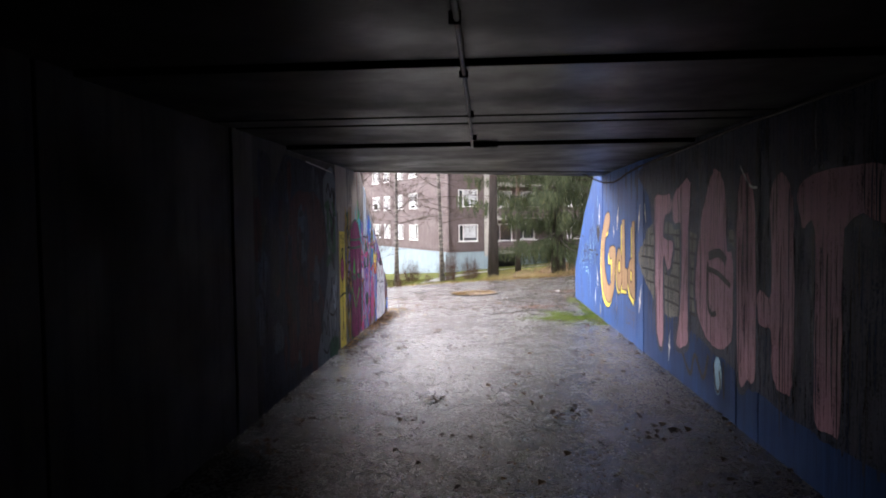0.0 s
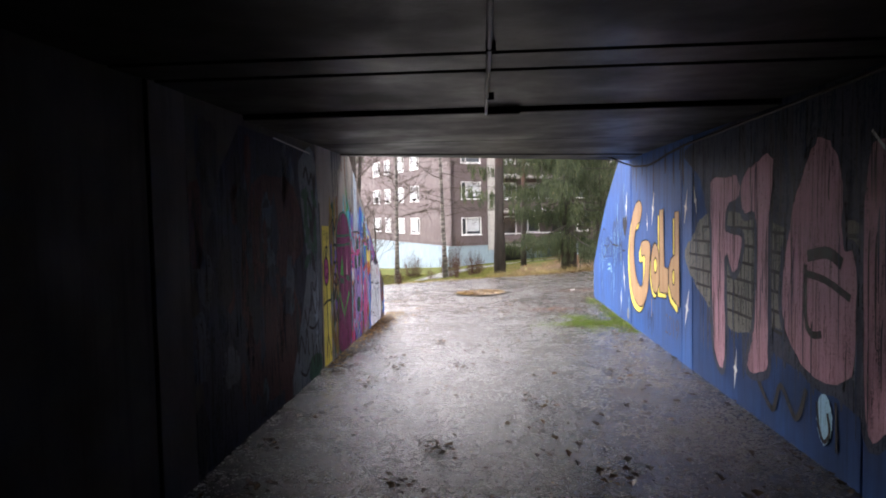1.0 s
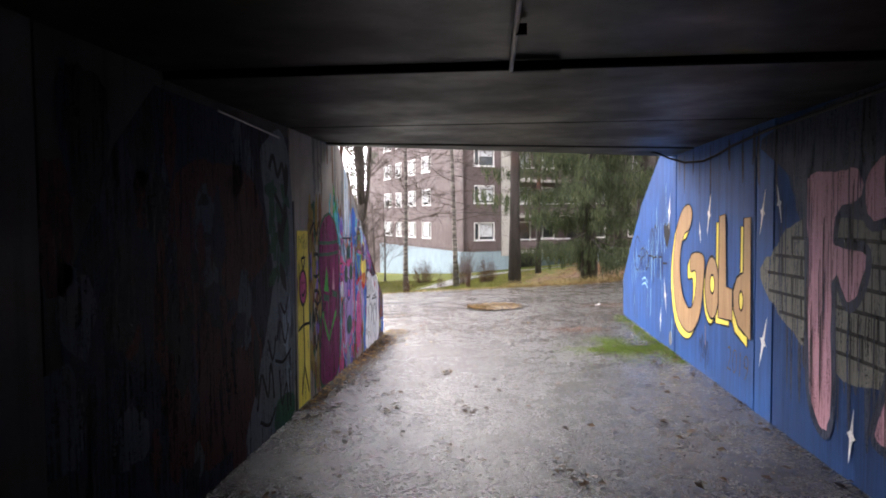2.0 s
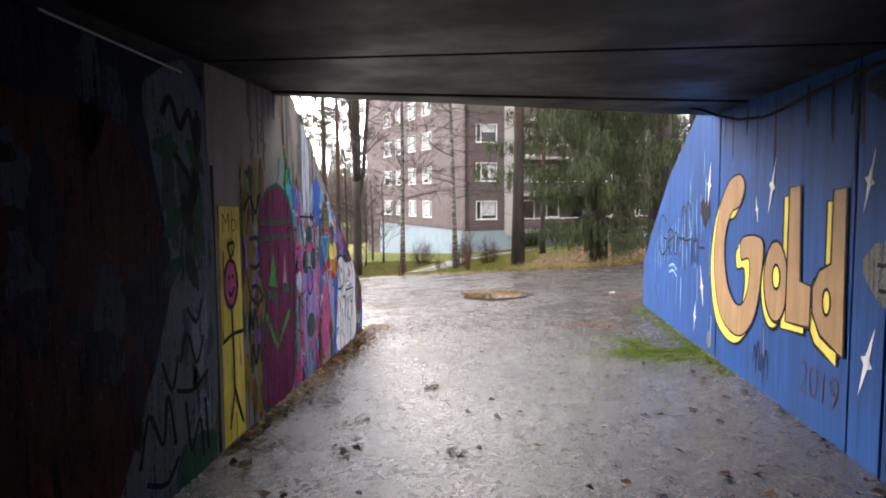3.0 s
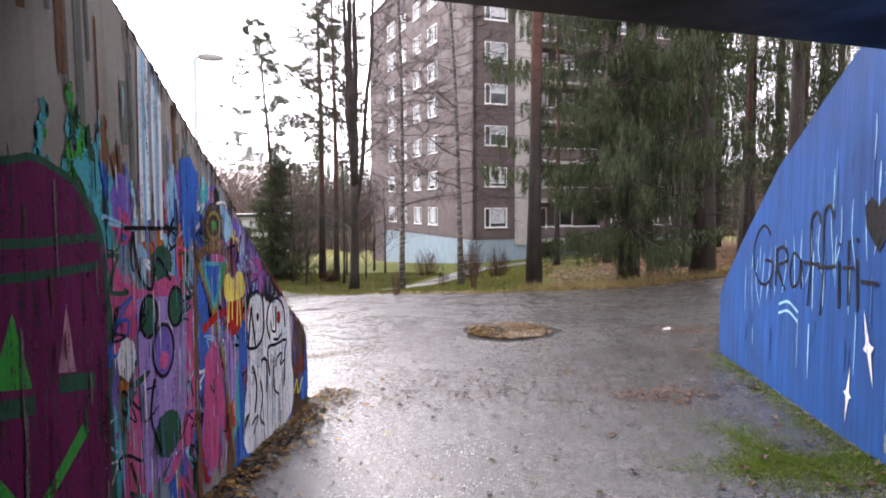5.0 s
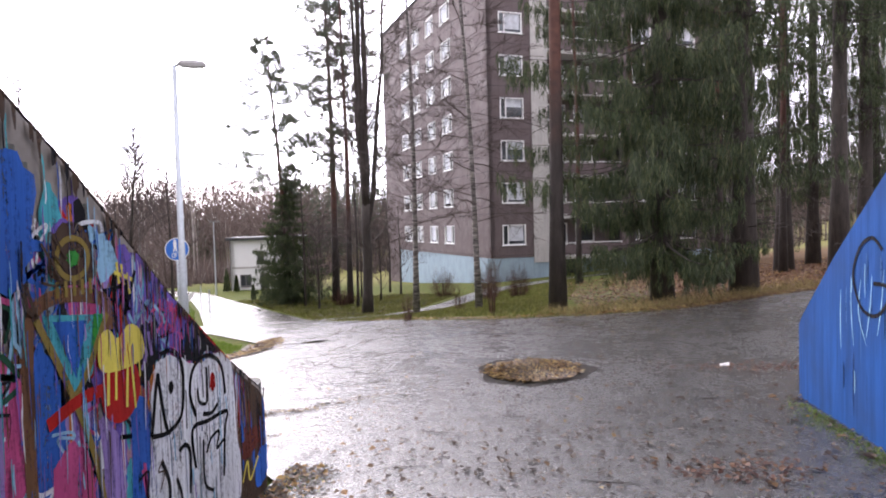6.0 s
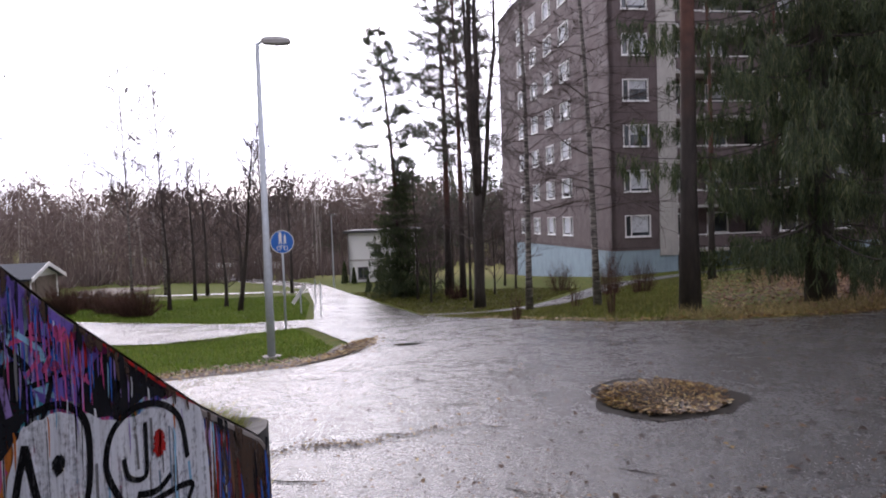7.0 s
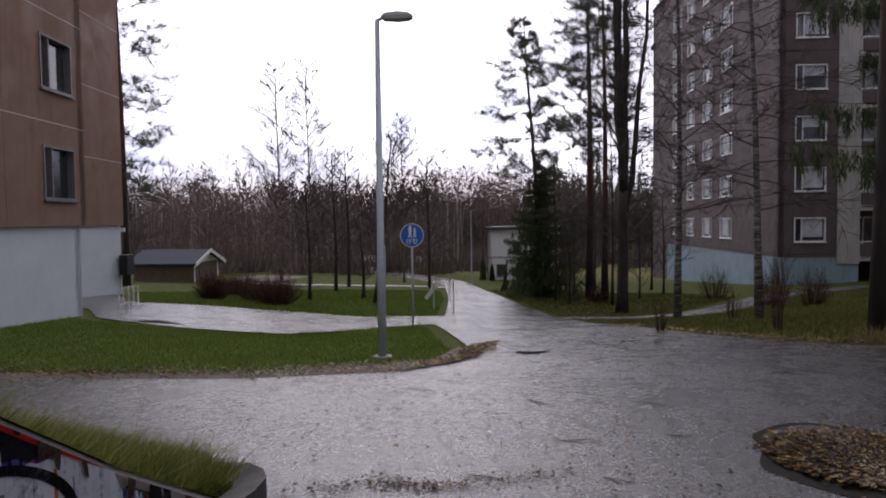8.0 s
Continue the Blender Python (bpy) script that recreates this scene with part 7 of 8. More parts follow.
for k in range(60):                                    # pale washed streaks on the blue
    y = rz.uniform(11.85, 14.6)
    z = rz.uniform(0.3, float(np.interp(y, [11.8, 12.45, 13.85, 14.75], [2.4, 2.4, 1.7, 1.0])))
    mw.line(rz.choice(["sky", "washed", "washed", "sooty"]), [(y, z), (y + rz.uniform(-0.01, 0.01), z - 0.1), (y, z - rz.uniform(0.12, 0.5))], rz.uniform(0.004, 0.022), 1, taper=True)
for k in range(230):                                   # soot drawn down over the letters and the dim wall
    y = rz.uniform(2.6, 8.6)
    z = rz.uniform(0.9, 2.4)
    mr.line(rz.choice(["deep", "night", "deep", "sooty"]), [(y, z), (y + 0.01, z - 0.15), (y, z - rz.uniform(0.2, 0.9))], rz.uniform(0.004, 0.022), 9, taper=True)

# dim painting on the dark left wall
mt = Mural(wall_left, XL, 1)
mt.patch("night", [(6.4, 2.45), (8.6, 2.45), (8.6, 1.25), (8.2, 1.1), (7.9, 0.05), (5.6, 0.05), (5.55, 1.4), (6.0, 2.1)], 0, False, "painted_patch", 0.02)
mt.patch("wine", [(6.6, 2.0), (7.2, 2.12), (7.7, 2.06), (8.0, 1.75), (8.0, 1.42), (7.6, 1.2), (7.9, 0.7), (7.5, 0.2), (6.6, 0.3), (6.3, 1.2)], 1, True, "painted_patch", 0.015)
mt.patch("haze", [(7.95, 2.3), (8.60, 2.3), (8.60, 0.05), (7.55, 0.05), (7.75, 0.5), (8.02, 0.95), (8.15, 1.3), (8.02, 1.8)], 2, True, "painted_ground", 0.012)
rd = random.Random(31)
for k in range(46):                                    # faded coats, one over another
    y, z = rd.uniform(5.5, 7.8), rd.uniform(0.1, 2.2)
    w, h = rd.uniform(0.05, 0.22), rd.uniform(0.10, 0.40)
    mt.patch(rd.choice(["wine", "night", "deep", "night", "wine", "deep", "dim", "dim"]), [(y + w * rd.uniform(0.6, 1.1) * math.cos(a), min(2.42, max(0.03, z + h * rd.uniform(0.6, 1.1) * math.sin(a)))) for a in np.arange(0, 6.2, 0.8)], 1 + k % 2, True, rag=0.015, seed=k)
for k in range(26):
    y, z = rd.uniform(8.08, 8.60), rd.uniform(0.15, 1.05)
    mt.patch(rd.choice(["pale", "haze", "pale", "dim"]), [(y + 0.05 * rd.uniform(0.5, 1.2) * math.cos(a), z + 0.16 * rd.uniform(0.5, 1.2) * math.sin(a)) for a in np.arange(0, 6.2, 0.9)], 2, True, rag=0.012, seed=k)
for p in ([(8.2, 0.75), (8.3, 0.9), (8.4, 0.7), (8.5, 0.85)], [(8.15, 0.6), (8.35, 0.55), (8.55, 0.62)], [(8.25, 0.5), (8.3, 0.2), (8.42, 0.35), (8.45, 0.1)], [(8.5, 0.45), (8.52, 0.12)]):
    mt.line("black", p, 0.028, 5)
for p in ([(7.75, 0.30), (7.85, 0.55), (7.98, 0.35), (8.05, 0.6), (8.12, 0.3)], [(7.8, 0.2), (8.0, 0.12), (8.15, 0.22)], [(8.0, 0.8), (8.1, 0.62), (8.18, 0.8)], [(8.3, 1.05), (8.42, 0.95), (8.5, 1.08)]):
    mt.line("black", p, 0.030, 5)
for k in range(16):                                    # dark leaf shapes high on the pale ground
    y, z, a = rd.uniform(8.12, 8.52), rd.uniform(1.25, 2.1), rd.uniform(0, 6.28)
    ca_, sa_ = math.cos(a), math.sin(a)
    mt.patch(rd.choice(["dark_green", "deep", "dark_green"]), [(y + 0.07 * u * ca_ - 0.15 * v * sa_, z + 0.15 * v * ca_ + 0.07 * u * sa_) for u, v in ((0, 1), (0.8, 0.3), (0.6, -0.5), (0, -1), (-0.6, -0.5), (-0.8, 0.3))], 4, True, "painted_leaf", 0.006, k)
for k in range(14):
    y, z = rd.uniform(8.1, 8.5), rd.uniform(1.2, 1.6)
    mt.line("dark_green", [(y, z), (y + rd.uniform(-0.05, 0.08), z + rd.uniform(0.1, 0.25)), (y + rd.uniform(-0.05, 0.05), z + 0.3)], 0.03, 3)
for p in ([(8.1, 2.15), (8.2, 2.25), (8.3, 2.1), (8.42, 2.2), (8.5, 1.95)], [(8.15, 2.0), (8.35, 1.85), (8.5, 1.7)]):
    mt.line("deep", p, 0.05, 3)
mt.patch("dark_green", [(8.2, 0.25), (8.6, 0.22), (8.6, 0.03), (8.15, 0.03)], 4, True, rag=0.01)

# ---------- on the ground ----------


def leaf_mesh(name, x, y, z, size, seed, flat=0.35):
    """Curled diamond leaves, one island each."""
    nr = np.random.default_rng(seed)
    n = len(x)
    a = nr.uniform(0, 6.283, n)
    s = size * nr.uniform(0.5, 1.3, n)
    u = np.stack([np.cos(a), np.sin(a), nr.normal(0, flat * 0.5, n)], 1)
    v = np.stack([-np.sin(a), np.cos(a), nr.normal(0, flat * 0.5, n)], 1)
    c = np.stack([x, y, z + 0.006 + nr.uniform(0, 0.012, n)], 1)
    k = nr.uniform(0.28, 0.5, (n, 1))
    s = s[:, None]
    lift = np.array([0, 0, 1.0]) * s * nr.uniform(0.05, 0.35, (n, 1))
    pts = np.stack([c - u * s * 0.5, c - v * s * k + lift * 0.6, c + u * s * 0.5 + lift * 0.3, c + v * s * k + lift], 1)
    me = bpy.data.meshes.new(name)
    me.from_pydata(pts.reshape(-1, 3).tolist(), [], np.arange(4 * n).reshape(n, 4).tolist())
    return me


def scatter(name, label, material, seed, n, size, place, category="leaves"):
    nr = np.random.default_rng(seed)
    x, y, z = place(nr, n)
    tagged(part(name, leaf_mesh(name, x, y, z, size, seed), M[material]), label, category, kind="stuff")


def inside(px, py, poly):
    px, py = np.asarray(px), np.asarray(py)
    ok = np.zeros(px.shape, bool)
    for (x0, y0), (x1, y1) in zip(poly, poly[1:] + poly[:1]):
        hit = ((y0 > py) != (y1 > py)) & (px < (x1 - x0) * (py - y0) / (y1 - y0 + 1e-12) + x0)
        ok ^= hit
    return ok


# leaf-filled sunken patch in the asphalt
PX, PY, PRX, PRY = 0.44, 16.58, 0.63, 0.72
M["litter_gold"] = mat_leaf("golden_leaves", [(0.0, (0.10, 0.045, 0.012)), (0.5, (0.30, 0.15, 0.03)), (1.0, (0.50, 0.33, 0.09))], 0.5)
M["litter_red"] = mat_leaf("reddish_leaves", [(0.0, (0.05, 0.020, 0.013)), (0.6, (0.13, 0.058, 0.034)), (1.0, (0.24, 0.14, 0.08))], 0.5)
pz = gz(PX, PY)
hole = Geo()
rp = random.Random(2)
rim = []
for j in range(40):
    a = 2 * math.pi * j / 40
    k = 1.02 + 0.08 * math.sin(3 * a + 1) + 0.05 * math.sin(7 * a) + rp.uniform(-0.04, 0.04)
    rim.append((PX + PRX * k * math.cos(a), PY + PRY * k * math.sin(a)))
hole.v = [(x, y, gz(x, y) + 0.016) for x, y in rim] + [(PX + (x - PX) * 0.9, PY + (y - PY) * 0.9, gz(x, y) + 0.013) for x, y in rim] + [(PX, PY, pz + 0.014)]
hole.f = [(j, (j + 1) % 40, 40 + (j + 1) % 40, 40 + j) for j in range(40)] + [(40 + j, 40 + (j + 1) % 40, 80) for j in range(40)]
tagged(part("sunken_patch", hole, M["mud"]), "dark broken hollow in the asphalt", "hollow", kind="structure")


def in_patch(nr, n):
    a, r = nr.uniform(0, 6.283, n), np.sqrt(nr.random(n)) * 0.84 + nr.normal(0, 0.04, n)
    x, y = PX + PRX * r * np.cos(a), PY + PRY * r * np.sin(a)
    return x, y, ground_z(x, y) + 0.016


scatter("leaf_pile", "pale yellow and brown leaves filling the hollow", "litter", 3, 1300, 0.045, in_patch)
scatter("leaf_pile", "sodden brown leaves sunk in the hollow", "litter_dark", 36, 900, 0.045, in_patch)


def wall_foot(nr, n):
    y = 8.7 + 4.7 * nr.random(n) ** 0.7
    x = XL + 0.03 + np.abs(nr.normal(0, 0.13, n)) * (0.5 + 0.8 * (y - 8.7) / 4.7)
    return x, y, ground_z(x, y) + 0.014


scatter("leaf_drift", "sodden brown leaves drifted along the wall foot", "litter_dark", 4, 1500, 0.042, wall_foot)
scatter("leaf_drift", "scattered yellow leaves along the wall foot", "litter_gold", 14, 620, 0.046, wall_foot)


def right_foot(nr, n):
    y = 3.0 + 12.4 * nr.random(n)
    x = XR - 0.02 - np.abs(nr.normal(0, 0.07, n))
    return x, y, ground_z(x, y) + 0.014


scatter("leaf_drift", "thin line of dead leaves at the blue wall", "litter_dark", 5, 220, 0.04, right_foot)


def on_floor(nr, n):
    y = 2.5 + 13.5 * nr.random(n)
    x = XL + 0.1 + (XR - XL - 0.2) * nr.random(n)
    return x, y, ground_z(x, y) + 0.013


scatter("fallen_leaf_scatter", "single dark leaves scattered over the wet footway", "litter_dark", 6, 300, 0.07, on_floor)


def floor_clumps(nr, n):
    c = nr.integers(0, 26, n)
    cx, cy = nr.uniform(XL + 0.25, XR - 0.4, 26), nr.uniform(2.6, 10.5, 26)
    cx = np.where(np.arange(26) % 3 > 0, XL + 0.15 + np.abs(nr.normal(0, 0.5, 26)), cx)
    x, y = cx[c] + nr.normal(0, 0.07, n), cy[c] + nr.normal(0, 0.09, n)
    ok = (x > XL + 0.03) & (x < XR - 0.03)
    x, y = x[ok], y[ok]
    return x, y, ground_z(x, y) + 0.014


scatter("leaf_clumps", "small heaps of dark wet leaves in the passage", "litter_dark", 37, 420, 0.055, floor_clumps)


def on_road(nr, n):
    x, y = nr.uniform(-9, 9, n), nr.uniform(9, 23, n)
    ok = inside(x, y, ROAD)
    x, y = x[ok], y[ok]
    return x, y, ground_z(x, y) + 0.013


scatter("fallen_leaf_scatter", "dark leaf fragments scattered over the road", "litter_dark", 7, 3200, 0.030, on_road)
scatter("fallen_leaf_scatter", "pale leaf fragments scattered over the road", "litter", 8, 900, 0.036, on_road)


def glare_bits(nr, n):
    x, y = nr.uniform(-8, 3, n), 13.2 + np.abs(nr.normal(0, 3.2, n))
    keep = inside(x, y, ROAD) & ((np.sin(x * 1.7 + y) + np.sin(y * 2.3 - x) + nr.normal(0, 0.7, n)) > -0.4)
    x, y = x[keep], y[keep]
    return x, y, ground_z(x, y) + 0.013


scatter("leaf_crumbs", "small dark leaf crumbs and grit on the wet road", "litter_dark", 17, 5200, 0.024, glare_bits)


def floor_bits(nr, n):
    y = 2.0 + 11.5 * nr.random(n)
    x = XL + 0.05 + (XR - XL - 0.1) * nr.random(n)
    return x, y, ground_z(x, y) + 0.013


scatter("leaf_crumbs", "small dark leaf crumbs and grit in the passage", "litter_dark", 18, 2600, 0.022, floor_bits)
scatter("leaf_crumbs", "small pale crumbs and grit in the passage", "litter", 19, 500, 0.018, floor_bits)


def exit_band(nr, n):
    x = nr.uniform(-1.0, 3.6, n)
    y = 13.6 + 0.35 * x + nr.normal(0, 0.5, n)
    return x, y, ground_z(x, y) + 0.013


scatter("leaf_drift", "band of damp leaves washed across the footway", "litter_dark", 9, 420, 0.05, exit_band)


def lawn_edge(nr, n):
    edge = [(-4.55, 20.9), (-3.85, 19.1), (-4.1, 18.15), (-5.7, 17.0), (-8.7, 16.0), (-14, 15.1), (-20, 14.7)]
    k = nr.random(n) * (len(edge) - 1)
    i = k.astype(int)
    e = np.array(edge)
    p = e[i] + (e[i + 1] - e[i]) * (k - i)[:, None]
    x, y = p[:, 0] - np.abs(nr.normal(0, 0.10, n)), p[:, 1] + nr.normal(0.35, 0.30, n)
    return x, y, ground_z(x, y) + 0.03


scatter("leaf_drift", "brown leaves lying along the lawn edge", "litter", 10, 4200, 0.055, lawn_edge)
scatter("leaf_drift", "brown leaves lying along the lawn edge", "litter_dark", 15, 1800, 0.045, lawn_edge)
VERGE = [(-4.9, 20.9), (-4.55, 20.7), (-3.85, 19.0), (-4.1, 18.1), (-5.7, 17.0), (-8.7, 16.0), (-14, 15.1), (-30, 14), (-30, 14.4), (-14, 15.6), (-8.8, 16.5), (-6.0, 17.5), (-4.6, 18.6), (-4.4, 19.3)]
tagged(draped("gravel_verge", VERGE, M["verge"], 0.004, 0.5), "strip of bare brown gravel between lawn and road", "verge", kind="structure")


def wood_floor(nr, n):
    x, y = nr.uniform(1.5, 20, n), nr.uniform(22.4, 46, n)
    ok = ~inside(x, y, ROAD)
    x, y = x[ok], y[ok]
    return x, y, ground_z(x, y) + 0.0


scatter("leaf_litter", "brown leaf litter under the spruces", "litter_red", 11, 14000, 0.11, wood_floor)
scatter("leaf_litter", "pale leaf litter under the spruces", "litter", 12, 5000, 0.10, wood_floor)


def road_edge(nr, n):
    edge = np.array([(8.5, 25.5), (6.5, 24.7), (5.2, 24.0), (3.25, 22.5), (1.5, 22.2), (-0.23, 22.7), (-1.6, 23.9), (-4.1, 27.5)])
    k = nr.random(n) * (len(edge) - 1)
    i = k.astype(int)
    p = edge[i] + (edge[i + 1] - edge[i]) * (k - i)[:, None]
    x, y = p[:, 0] + nr.normal(0, 0.12, n), p[:, 1] + nr.normal(0.12, 0.18, n)
    return x, y, ground_z(x, y) + 0.015


scatter("leaf_drift", "yellow leaves gathered along the far road edge", "litter", 13, 1300, 0.075, road_edge)


def grass(name, label, material, seed, n, height, width, place, lean=0.5):
    nr = np.random.default_rng(seed)
    x, y, z = place(nr, n)
    n = len(x)
    h = height * nr.uniform(0.45, 1.25, n)
    a = nr.uniform(0, 6.283, n)
    base = np.stack([x, y, z - 0.01], 1)
    side = np.stack([np.cos(a), np.sin(a), np.zeros(n)], 1) * (width * nr.uniform(0.6, 1.3, n))[:, None]
    tip = base + np.stack([nr.normal(0, lean, n) * h, nr.normal(0, lean, n) * h, h], 1)
    tagged(part(name, soup(name, np.stack([base - side, base + side, tip], 1)), M[material]), label, "grass", kind="stuff")


LAWN = [(-4.9, 20.6), (-4.3, 19.2), (-4.6, 18.4), (-6.0, 17.4), (-8.8, 16.5), (-14, 15.6), (-30, 14.4), (-30, 22.0), (-17.6, 22.2), (-14, 22.2), (-10.4, 22.5), (-9.9, 24.1), (-9.6, 27.1), (-8.6, 25.9)]
ISLE = [(-11.6, 31.3), (-12.8, 28.9), (-15.8, 28.4), (-19.5, 28.0), (-22, 27.3), (-28, 31), (-24, 41), (-19.3, 44.5), (-16.1, 39.6)]
FRONT = [(-0.3, 22.9), (-1.7, 24.1), (-4.2, 27.7), (-6.6, 31.9), (-7.4, 33.3), (-5.2, 34.0), (-3.4, 37), (-1.0, 45.3), (3, 49), (2.2, 38), (1.4, 30), (1.0, 24.5), (1.0, 22.5)]


def over(poly, lift=0.0):
    xs, ys = [p[0] for p in poly], [p[1] for p in poly]

    def place(nr, n):
        x, y = nr.uniform(min(xs), max(xs), n), nr.uniform(min(ys), max(ys), n)
        ok = inside(x, y, poly)
        x, y = x[ok], y[ok]
        return x, y, ground_z(x, y) - 0.02 + lift
    return place


grass("lawn", "short green lawn round the street lamp", "grass", 21, 190000, 0.075, 0.010, over(LAWN))
grass("lawn", "short green island lawn beyond the side path", "grass", 22, 70000, 0.10, 0.016, over(ISLE))
grass("lawn", "rough green grass before the tower block", "rough_grass", 23, 70000, 0.12, 0.014, over(FRONT))
VERGE_LAWN = [(-7.0, 33.4), (-10.3, 38.2), (-17.3, 47.0), (-14, 51), (-7, 49), (-3.6, 46.0), (-5.2, 38.6), (-6.6, 36.3), (-9.0, 35.6)]
grass("lawn", "dull mossy grass under the pines by the road", "rough_grass", 34, 60000, 0.12, 0.018, over(VERGE_LAWN))
scatter("leaf_litter", "brown leaves in the grass under the pines", "litter_dark", 35, 2500, 0.10, over(VERGE_LAWN, 0.06))


def dry_edge(nr, n):
    x = nr.uniform(0.6, 11, n)
    e = np.interp(x, [0.6, 1.5, 3.25, 5.2, 6.5, 14], [22.5, 22.2, 22.5, 24.0, 24.7, 27.4])
    y = e + 0.1 + np.abs(nr.normal(0, 0.9, n))
    return x, y, ground_z(x, y)


grass("dry_grass", "tall straw-coloured grass along the wood edge", "dry_grass", 24, 4200, 0.22, 0.006, dry_edge, 0.55)


M["bank_green"] = mat_leaf("yellowed_bank_grass", [(0.0, (0.07, 0.09, 0.014)), (0.5, (0.15, 0.18, 0.028)), (0.85, (0.27, 0.25, 0.06)), (1.0, (0.38, 0.30, 0.12))], 0.6)


def bank_left(nr, n):
    x = XL - 0.3 - np.abs(nr.normal(0, 1.3, n))
    y = nr.uniform(9.8, 14.0, n)
    d = np.abs(x - XL + 0.22)
    z = np.interp(y + bank_shift(d, -1), *LEFT_BANK) - 0.03 * d
    ok = z > ground_z(x, y) + 0.05
    return x[ok], y[ok], z[ok]


def bank_end(nr, n):
    x = XL - 0.19 - np.abs(nr.normal(0, 1.1, n))
    y = nr.uniform(11.6, 13.34, n)
    d = np.abs(x - XL + 0.13)
    z = np.interp(y + bank_shift(d, -1), *LEFT_BANK) - 0.03 * d
    ok = z > ground_z(x, y) + 0.05
    return x[ok], y[ok], z[ok]


scatter("leaf_litter", "yellow leaves caught in the grass at the wall end", "litter_gold", 33, 420, 0.055, bank_end)
grass("bank_grass", "thick grass at the end of the wing wall", "bank_green", 32, 46000, 0.095, 0.0045, bank_end, 0.8)
grass("bank_grass", "tufted grass on the bank behind the wing wall", "grass", 25, 34000, 0.10, 0.005, bank_left, 0.7)
grass("bank_grass", "straw grass on the bank behind the wing wall", "dry_grass", 26, 9000, 0.13, 0.004, bank_left, 0.8)
scatter("leaf_litter", "yellow leaves lying in the bank grass", "litter", 27, 700, 0.06, bank_left)


def bank_right(nr, n):
    x = XR + 0.28 + np.abs(nr.normal(0, 0.5, n))
    y = nr.uniform(11.8, 16.4, n)
    d = np.abs(x - XR - 0.22)
    z = np.interp(y + 0.06 * d, *RIGHT_BANK) - 0.03 * d
    ok = z > ground_z(x, y) + 0.02
    return x[ok], y[ok], z[ok]


grass("bank_grass", "grass and straw on the bank behind the blue wall", "dry_grass", 28, 12000, 0.16, 0.005, bank_right, 0.6)


# moss at the foot of the blue wing wall
def moss_at(nr, n):
    a, r = nr.uniform(0, 6.283, n), np.abs(nr.normal(0, 0.48, n))
    x, y = 2.30 + 0.75 * r * np.cos(a) + 0.1 * np.sin(3 * a), 12.0 + 0.85 * r * np.sin(a)
    u = nr.random(n) < 0.14
    y = np.where(u, nr.uniform(11.0, 15.2, n), y)
    x = np.where(u, XR - 0.03 - np.abs(nr.normal(0, 0.12, n)), x)
    ok = x < XR - 0.01
    x, y = x[ok], y[ok]
    keep = (np.sin(x * 9 + 1) + np.sin(y * 7) + nr.normal(0, 1.6, len(x))) > 0.1
    x, y = x[keep], y[keep]
    return x, y, ground_z(x, y) + 0.014


grass("moss", "bright green moss cushions on the damp asphalt", "moss", 29, 100000, 0.016, 0.009, moss_at, 0.9)


def weeds_at(nr, n):
    y = np.concatenate([nr.normal(11.75, 0.18, n // 2), nr.uniform(11.0, 15.3, n - n // 2)])
    x = XR - 0.05 - np.abs(nr.normal(0, 0.08, n))
    return x, y, ground_z(x, y) + 0.012


grass("weeds", "small green weeds in the wall joint", "grass", 30, 300, 0.05, 0.008, weeds_at, 0.9)


def end_tuft(nr, n):
    y = nr.normal(13.1, 0.16, n)
    x = XL + 0.05 + np.abs(nr.normal(0, 0.16, n))
    return x, y, ground_z(x, y) + 0.012


grass("weeds", "thin grass at the end of the wing wall", "bank_green", 31, 140, 0.05, 0.005, end_tuft, 0.9)

# twigs on the road
rt_ = random.Random(8)
for i in range(22):
    x, y = rt_.uniform(-4.5, 3.4), rt_.uniform(12.6, 20.0)
    if i < 14:
        x, y = rt_.uniform(-3.5, 1.0), rt_.uniform(13.4, 17.5)
    a, L = rt_.uniform(-0.5, 0.5), rt_.uniform(0.12, 0.42)
    if abs(x - PX) < 0.9 and abs(y - PY) < 1.0:
        continue
    pts = [(x + L * (k / 3 - 0.5) * math.cos(a) + rt_.uniform(-0.015, 0.015), y + L * (k / 3 - 0.5) * math.sin(a) + rt_.uniform(-0.015, 0.015)) for k in range(4)]
    tw = part("twig", Geo().tube([(px, py, gz(px, py) + 0.019) for px, py in pts], [0.003, 0.005, 0.004, 0.002], 5), M["dark_bark"])
    tagged(tw, "short dark broken twig lying on wet asphalt", "twig", "twigs on the road")


# worn crack with washed-in dirt and leaves, red leaves by the wing wall, a paper scrap
def crack_band(nr, n):
    k = nr.choice([0.12, 0.28, 0.36, 0.55, 0.82], n) + nr.normal(0, 0.09, n)
    x = -2.3 + k * 1.3
    y = 14.45 + k * 0.95 + nr.normal(0, 0.035, n) * (1 + 1.5 * np.sin(5 * k + 1) ** 2) + 0.06 * np.sin(9 * k)
    return x, y, ground_z(x, y) + 0.013


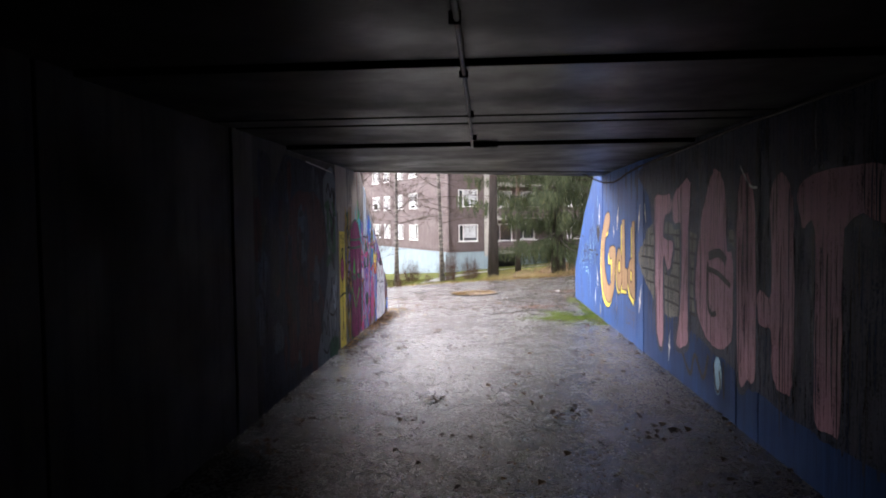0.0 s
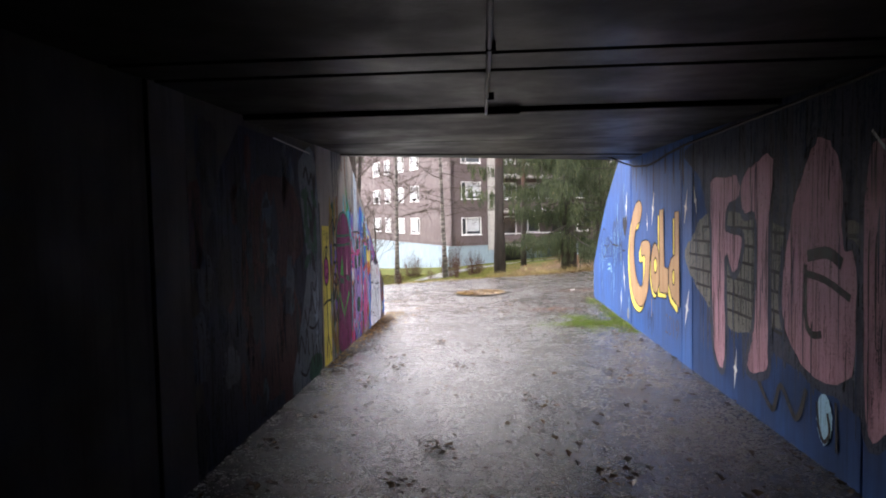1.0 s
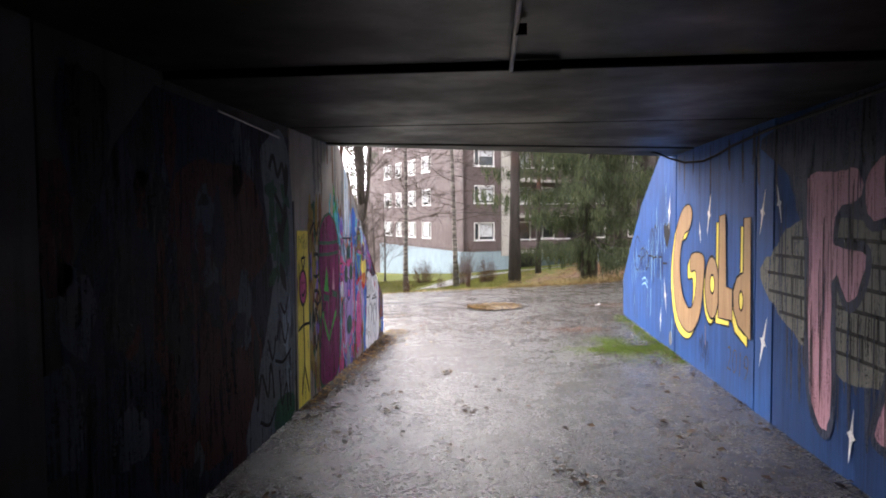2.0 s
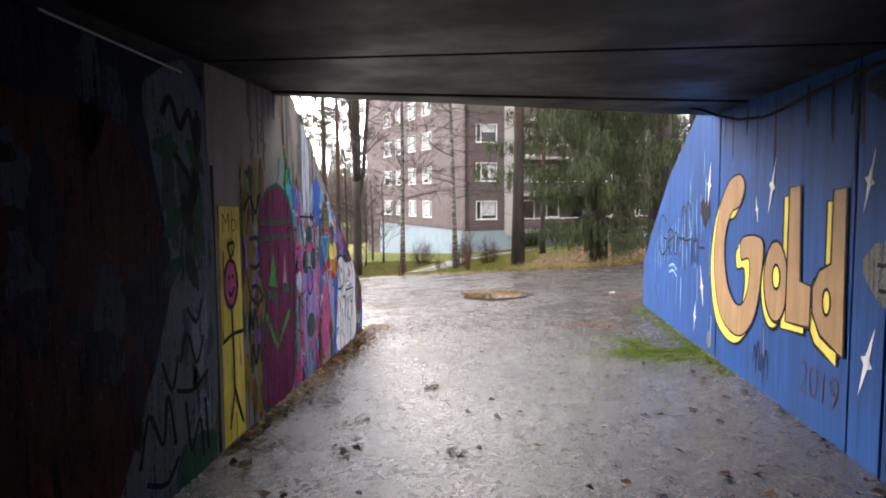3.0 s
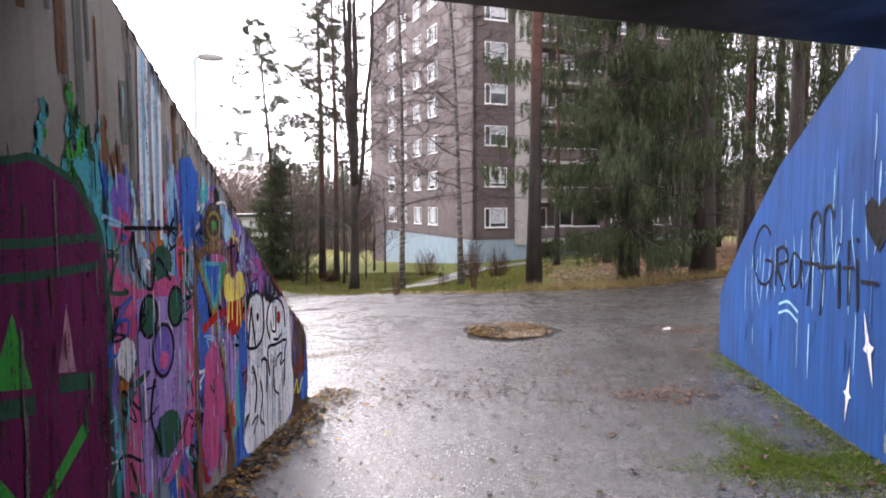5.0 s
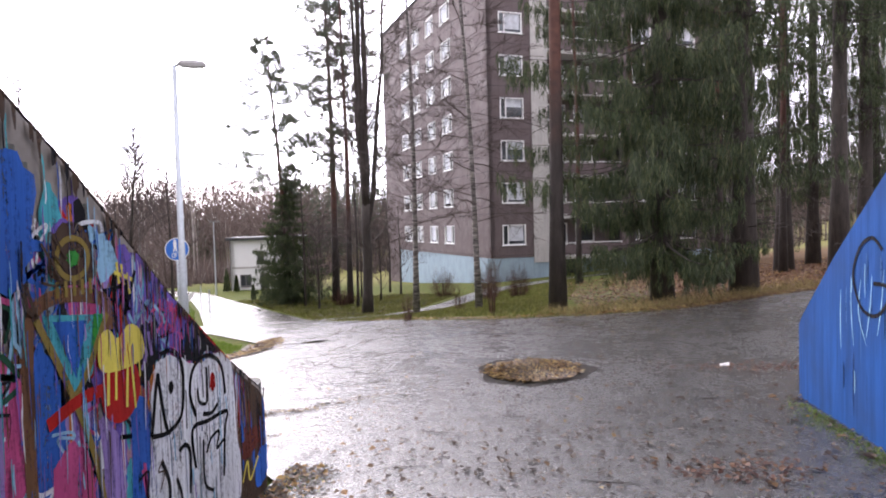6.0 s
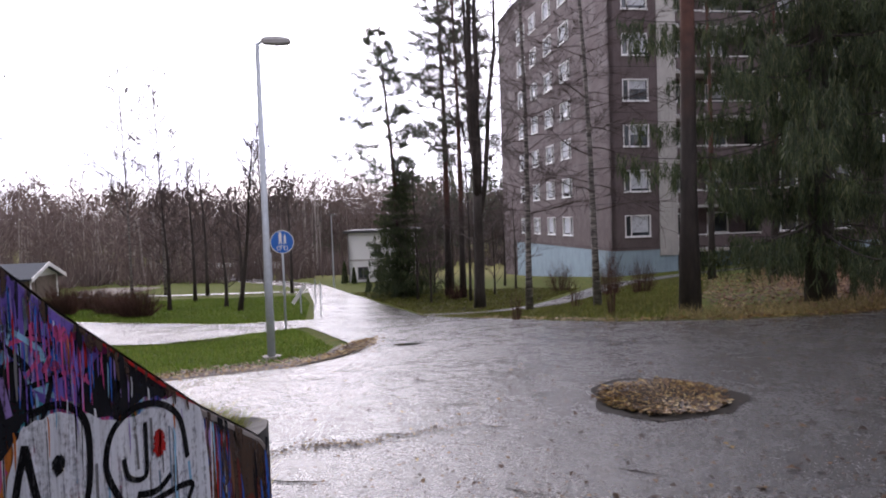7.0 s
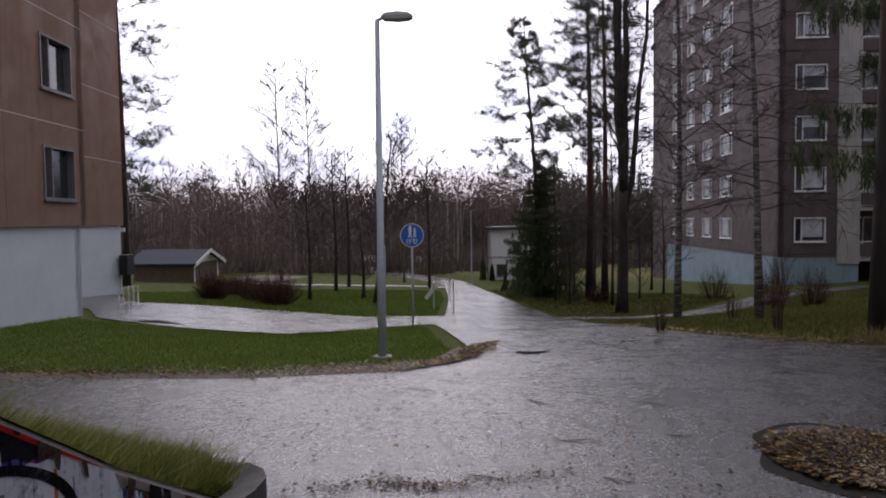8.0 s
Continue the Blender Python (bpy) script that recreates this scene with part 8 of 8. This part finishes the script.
scatter("leaf_drift", "leaf dirt gathered in a crack of the asphalt", "litter_dark", 41, 420, 0.022, crack_band)
scatter("leaf_drift", "straw bits gathered in a crack of the asphalt", "litter", 42, 260, 0.022, crack_band)


def red_band(nr, n):
    x = 2.9 + nr.normal(0, 0.45, n)
    y = 16.7 + nr.normal(0, 0.14, n)
    return x, y, ground_z(x, y) + 0.013


scatter("leaf_drift", "reddish-brown leaves washed together on the road", "litter_red", 43, 240, 0.042, red_band)


def red_band2(nr, n):
    x = 1.75 + nr.normal(0, 0.25, n)
    y = 13.5 + nr.normal(0, 0.12, n)
    return x, y, ground_z(x, y) + 0.013


scatter("leaf_drift", "reddish-brown leaves washed together at the exit", "litter_red", 44, 200, 0.045, red_band2)
paper = Geo().poly([(2.50, 16.75, gz(2.5, 16.75) + 0.03), (2.60, 16.73, gz(2.5, 16.75) + 0.02), (2.62, 16.81, gz(2.5, 16.8) + 0.05), (2.53, 16.83, gz(2.5, 16.8) + 0.03)])
paper.box((2.51, 16.76, gz(2.5, 16.75) + 0.013), (0.09, -0.01, 0.01), (0.01, 0.06, 0.005), (0, 0, 0.012))
tagged(part("paper_scrap", paper, M["white"]), "crumpled white paper scrap on wet asphalt", "litter")

# shallow puddles with muddy rims
for i, (x, y, rx, ry, turn) in enumerate(((-3.40, 20.3, 0.22, 0.16, 0.2), (-9.75, 23.15, 0.55, 0.20, 0.6), (-15.2, 22.9, 0.70, 0.24, 0.1))):
    rr = random.Random(60 + i)
    blob = []
    for j in range(22):
        a = 2 * math.pi * j / 22
        k = 1 + 0.22 * math.sin(3 * a + i) + rr.uniform(-0.14, 0.14)
        u, v = rx * k * math.cos(a), ry * k * math.sin(a)
        blob.append((x + u * math.cos(turn) - v * math.sin(turn), y + u * math.sin(turn) + v * math.cos(turn)))
    wide = [(x + (px - x) * 1.12 + 0.02, y + (py - y) * 1.15) for px, py in blob]
    tagged(draped("puddle_rim", wide, M["mud"], 0.016, 0.6), "dark muddy rim of a shallow puddle", "mud", kind="structure")
    tagged(draped("puddle", blob, M["water"], 0.020, 0.6), "shallow puddle mirroring the white sky", "puddle", kind="structure")
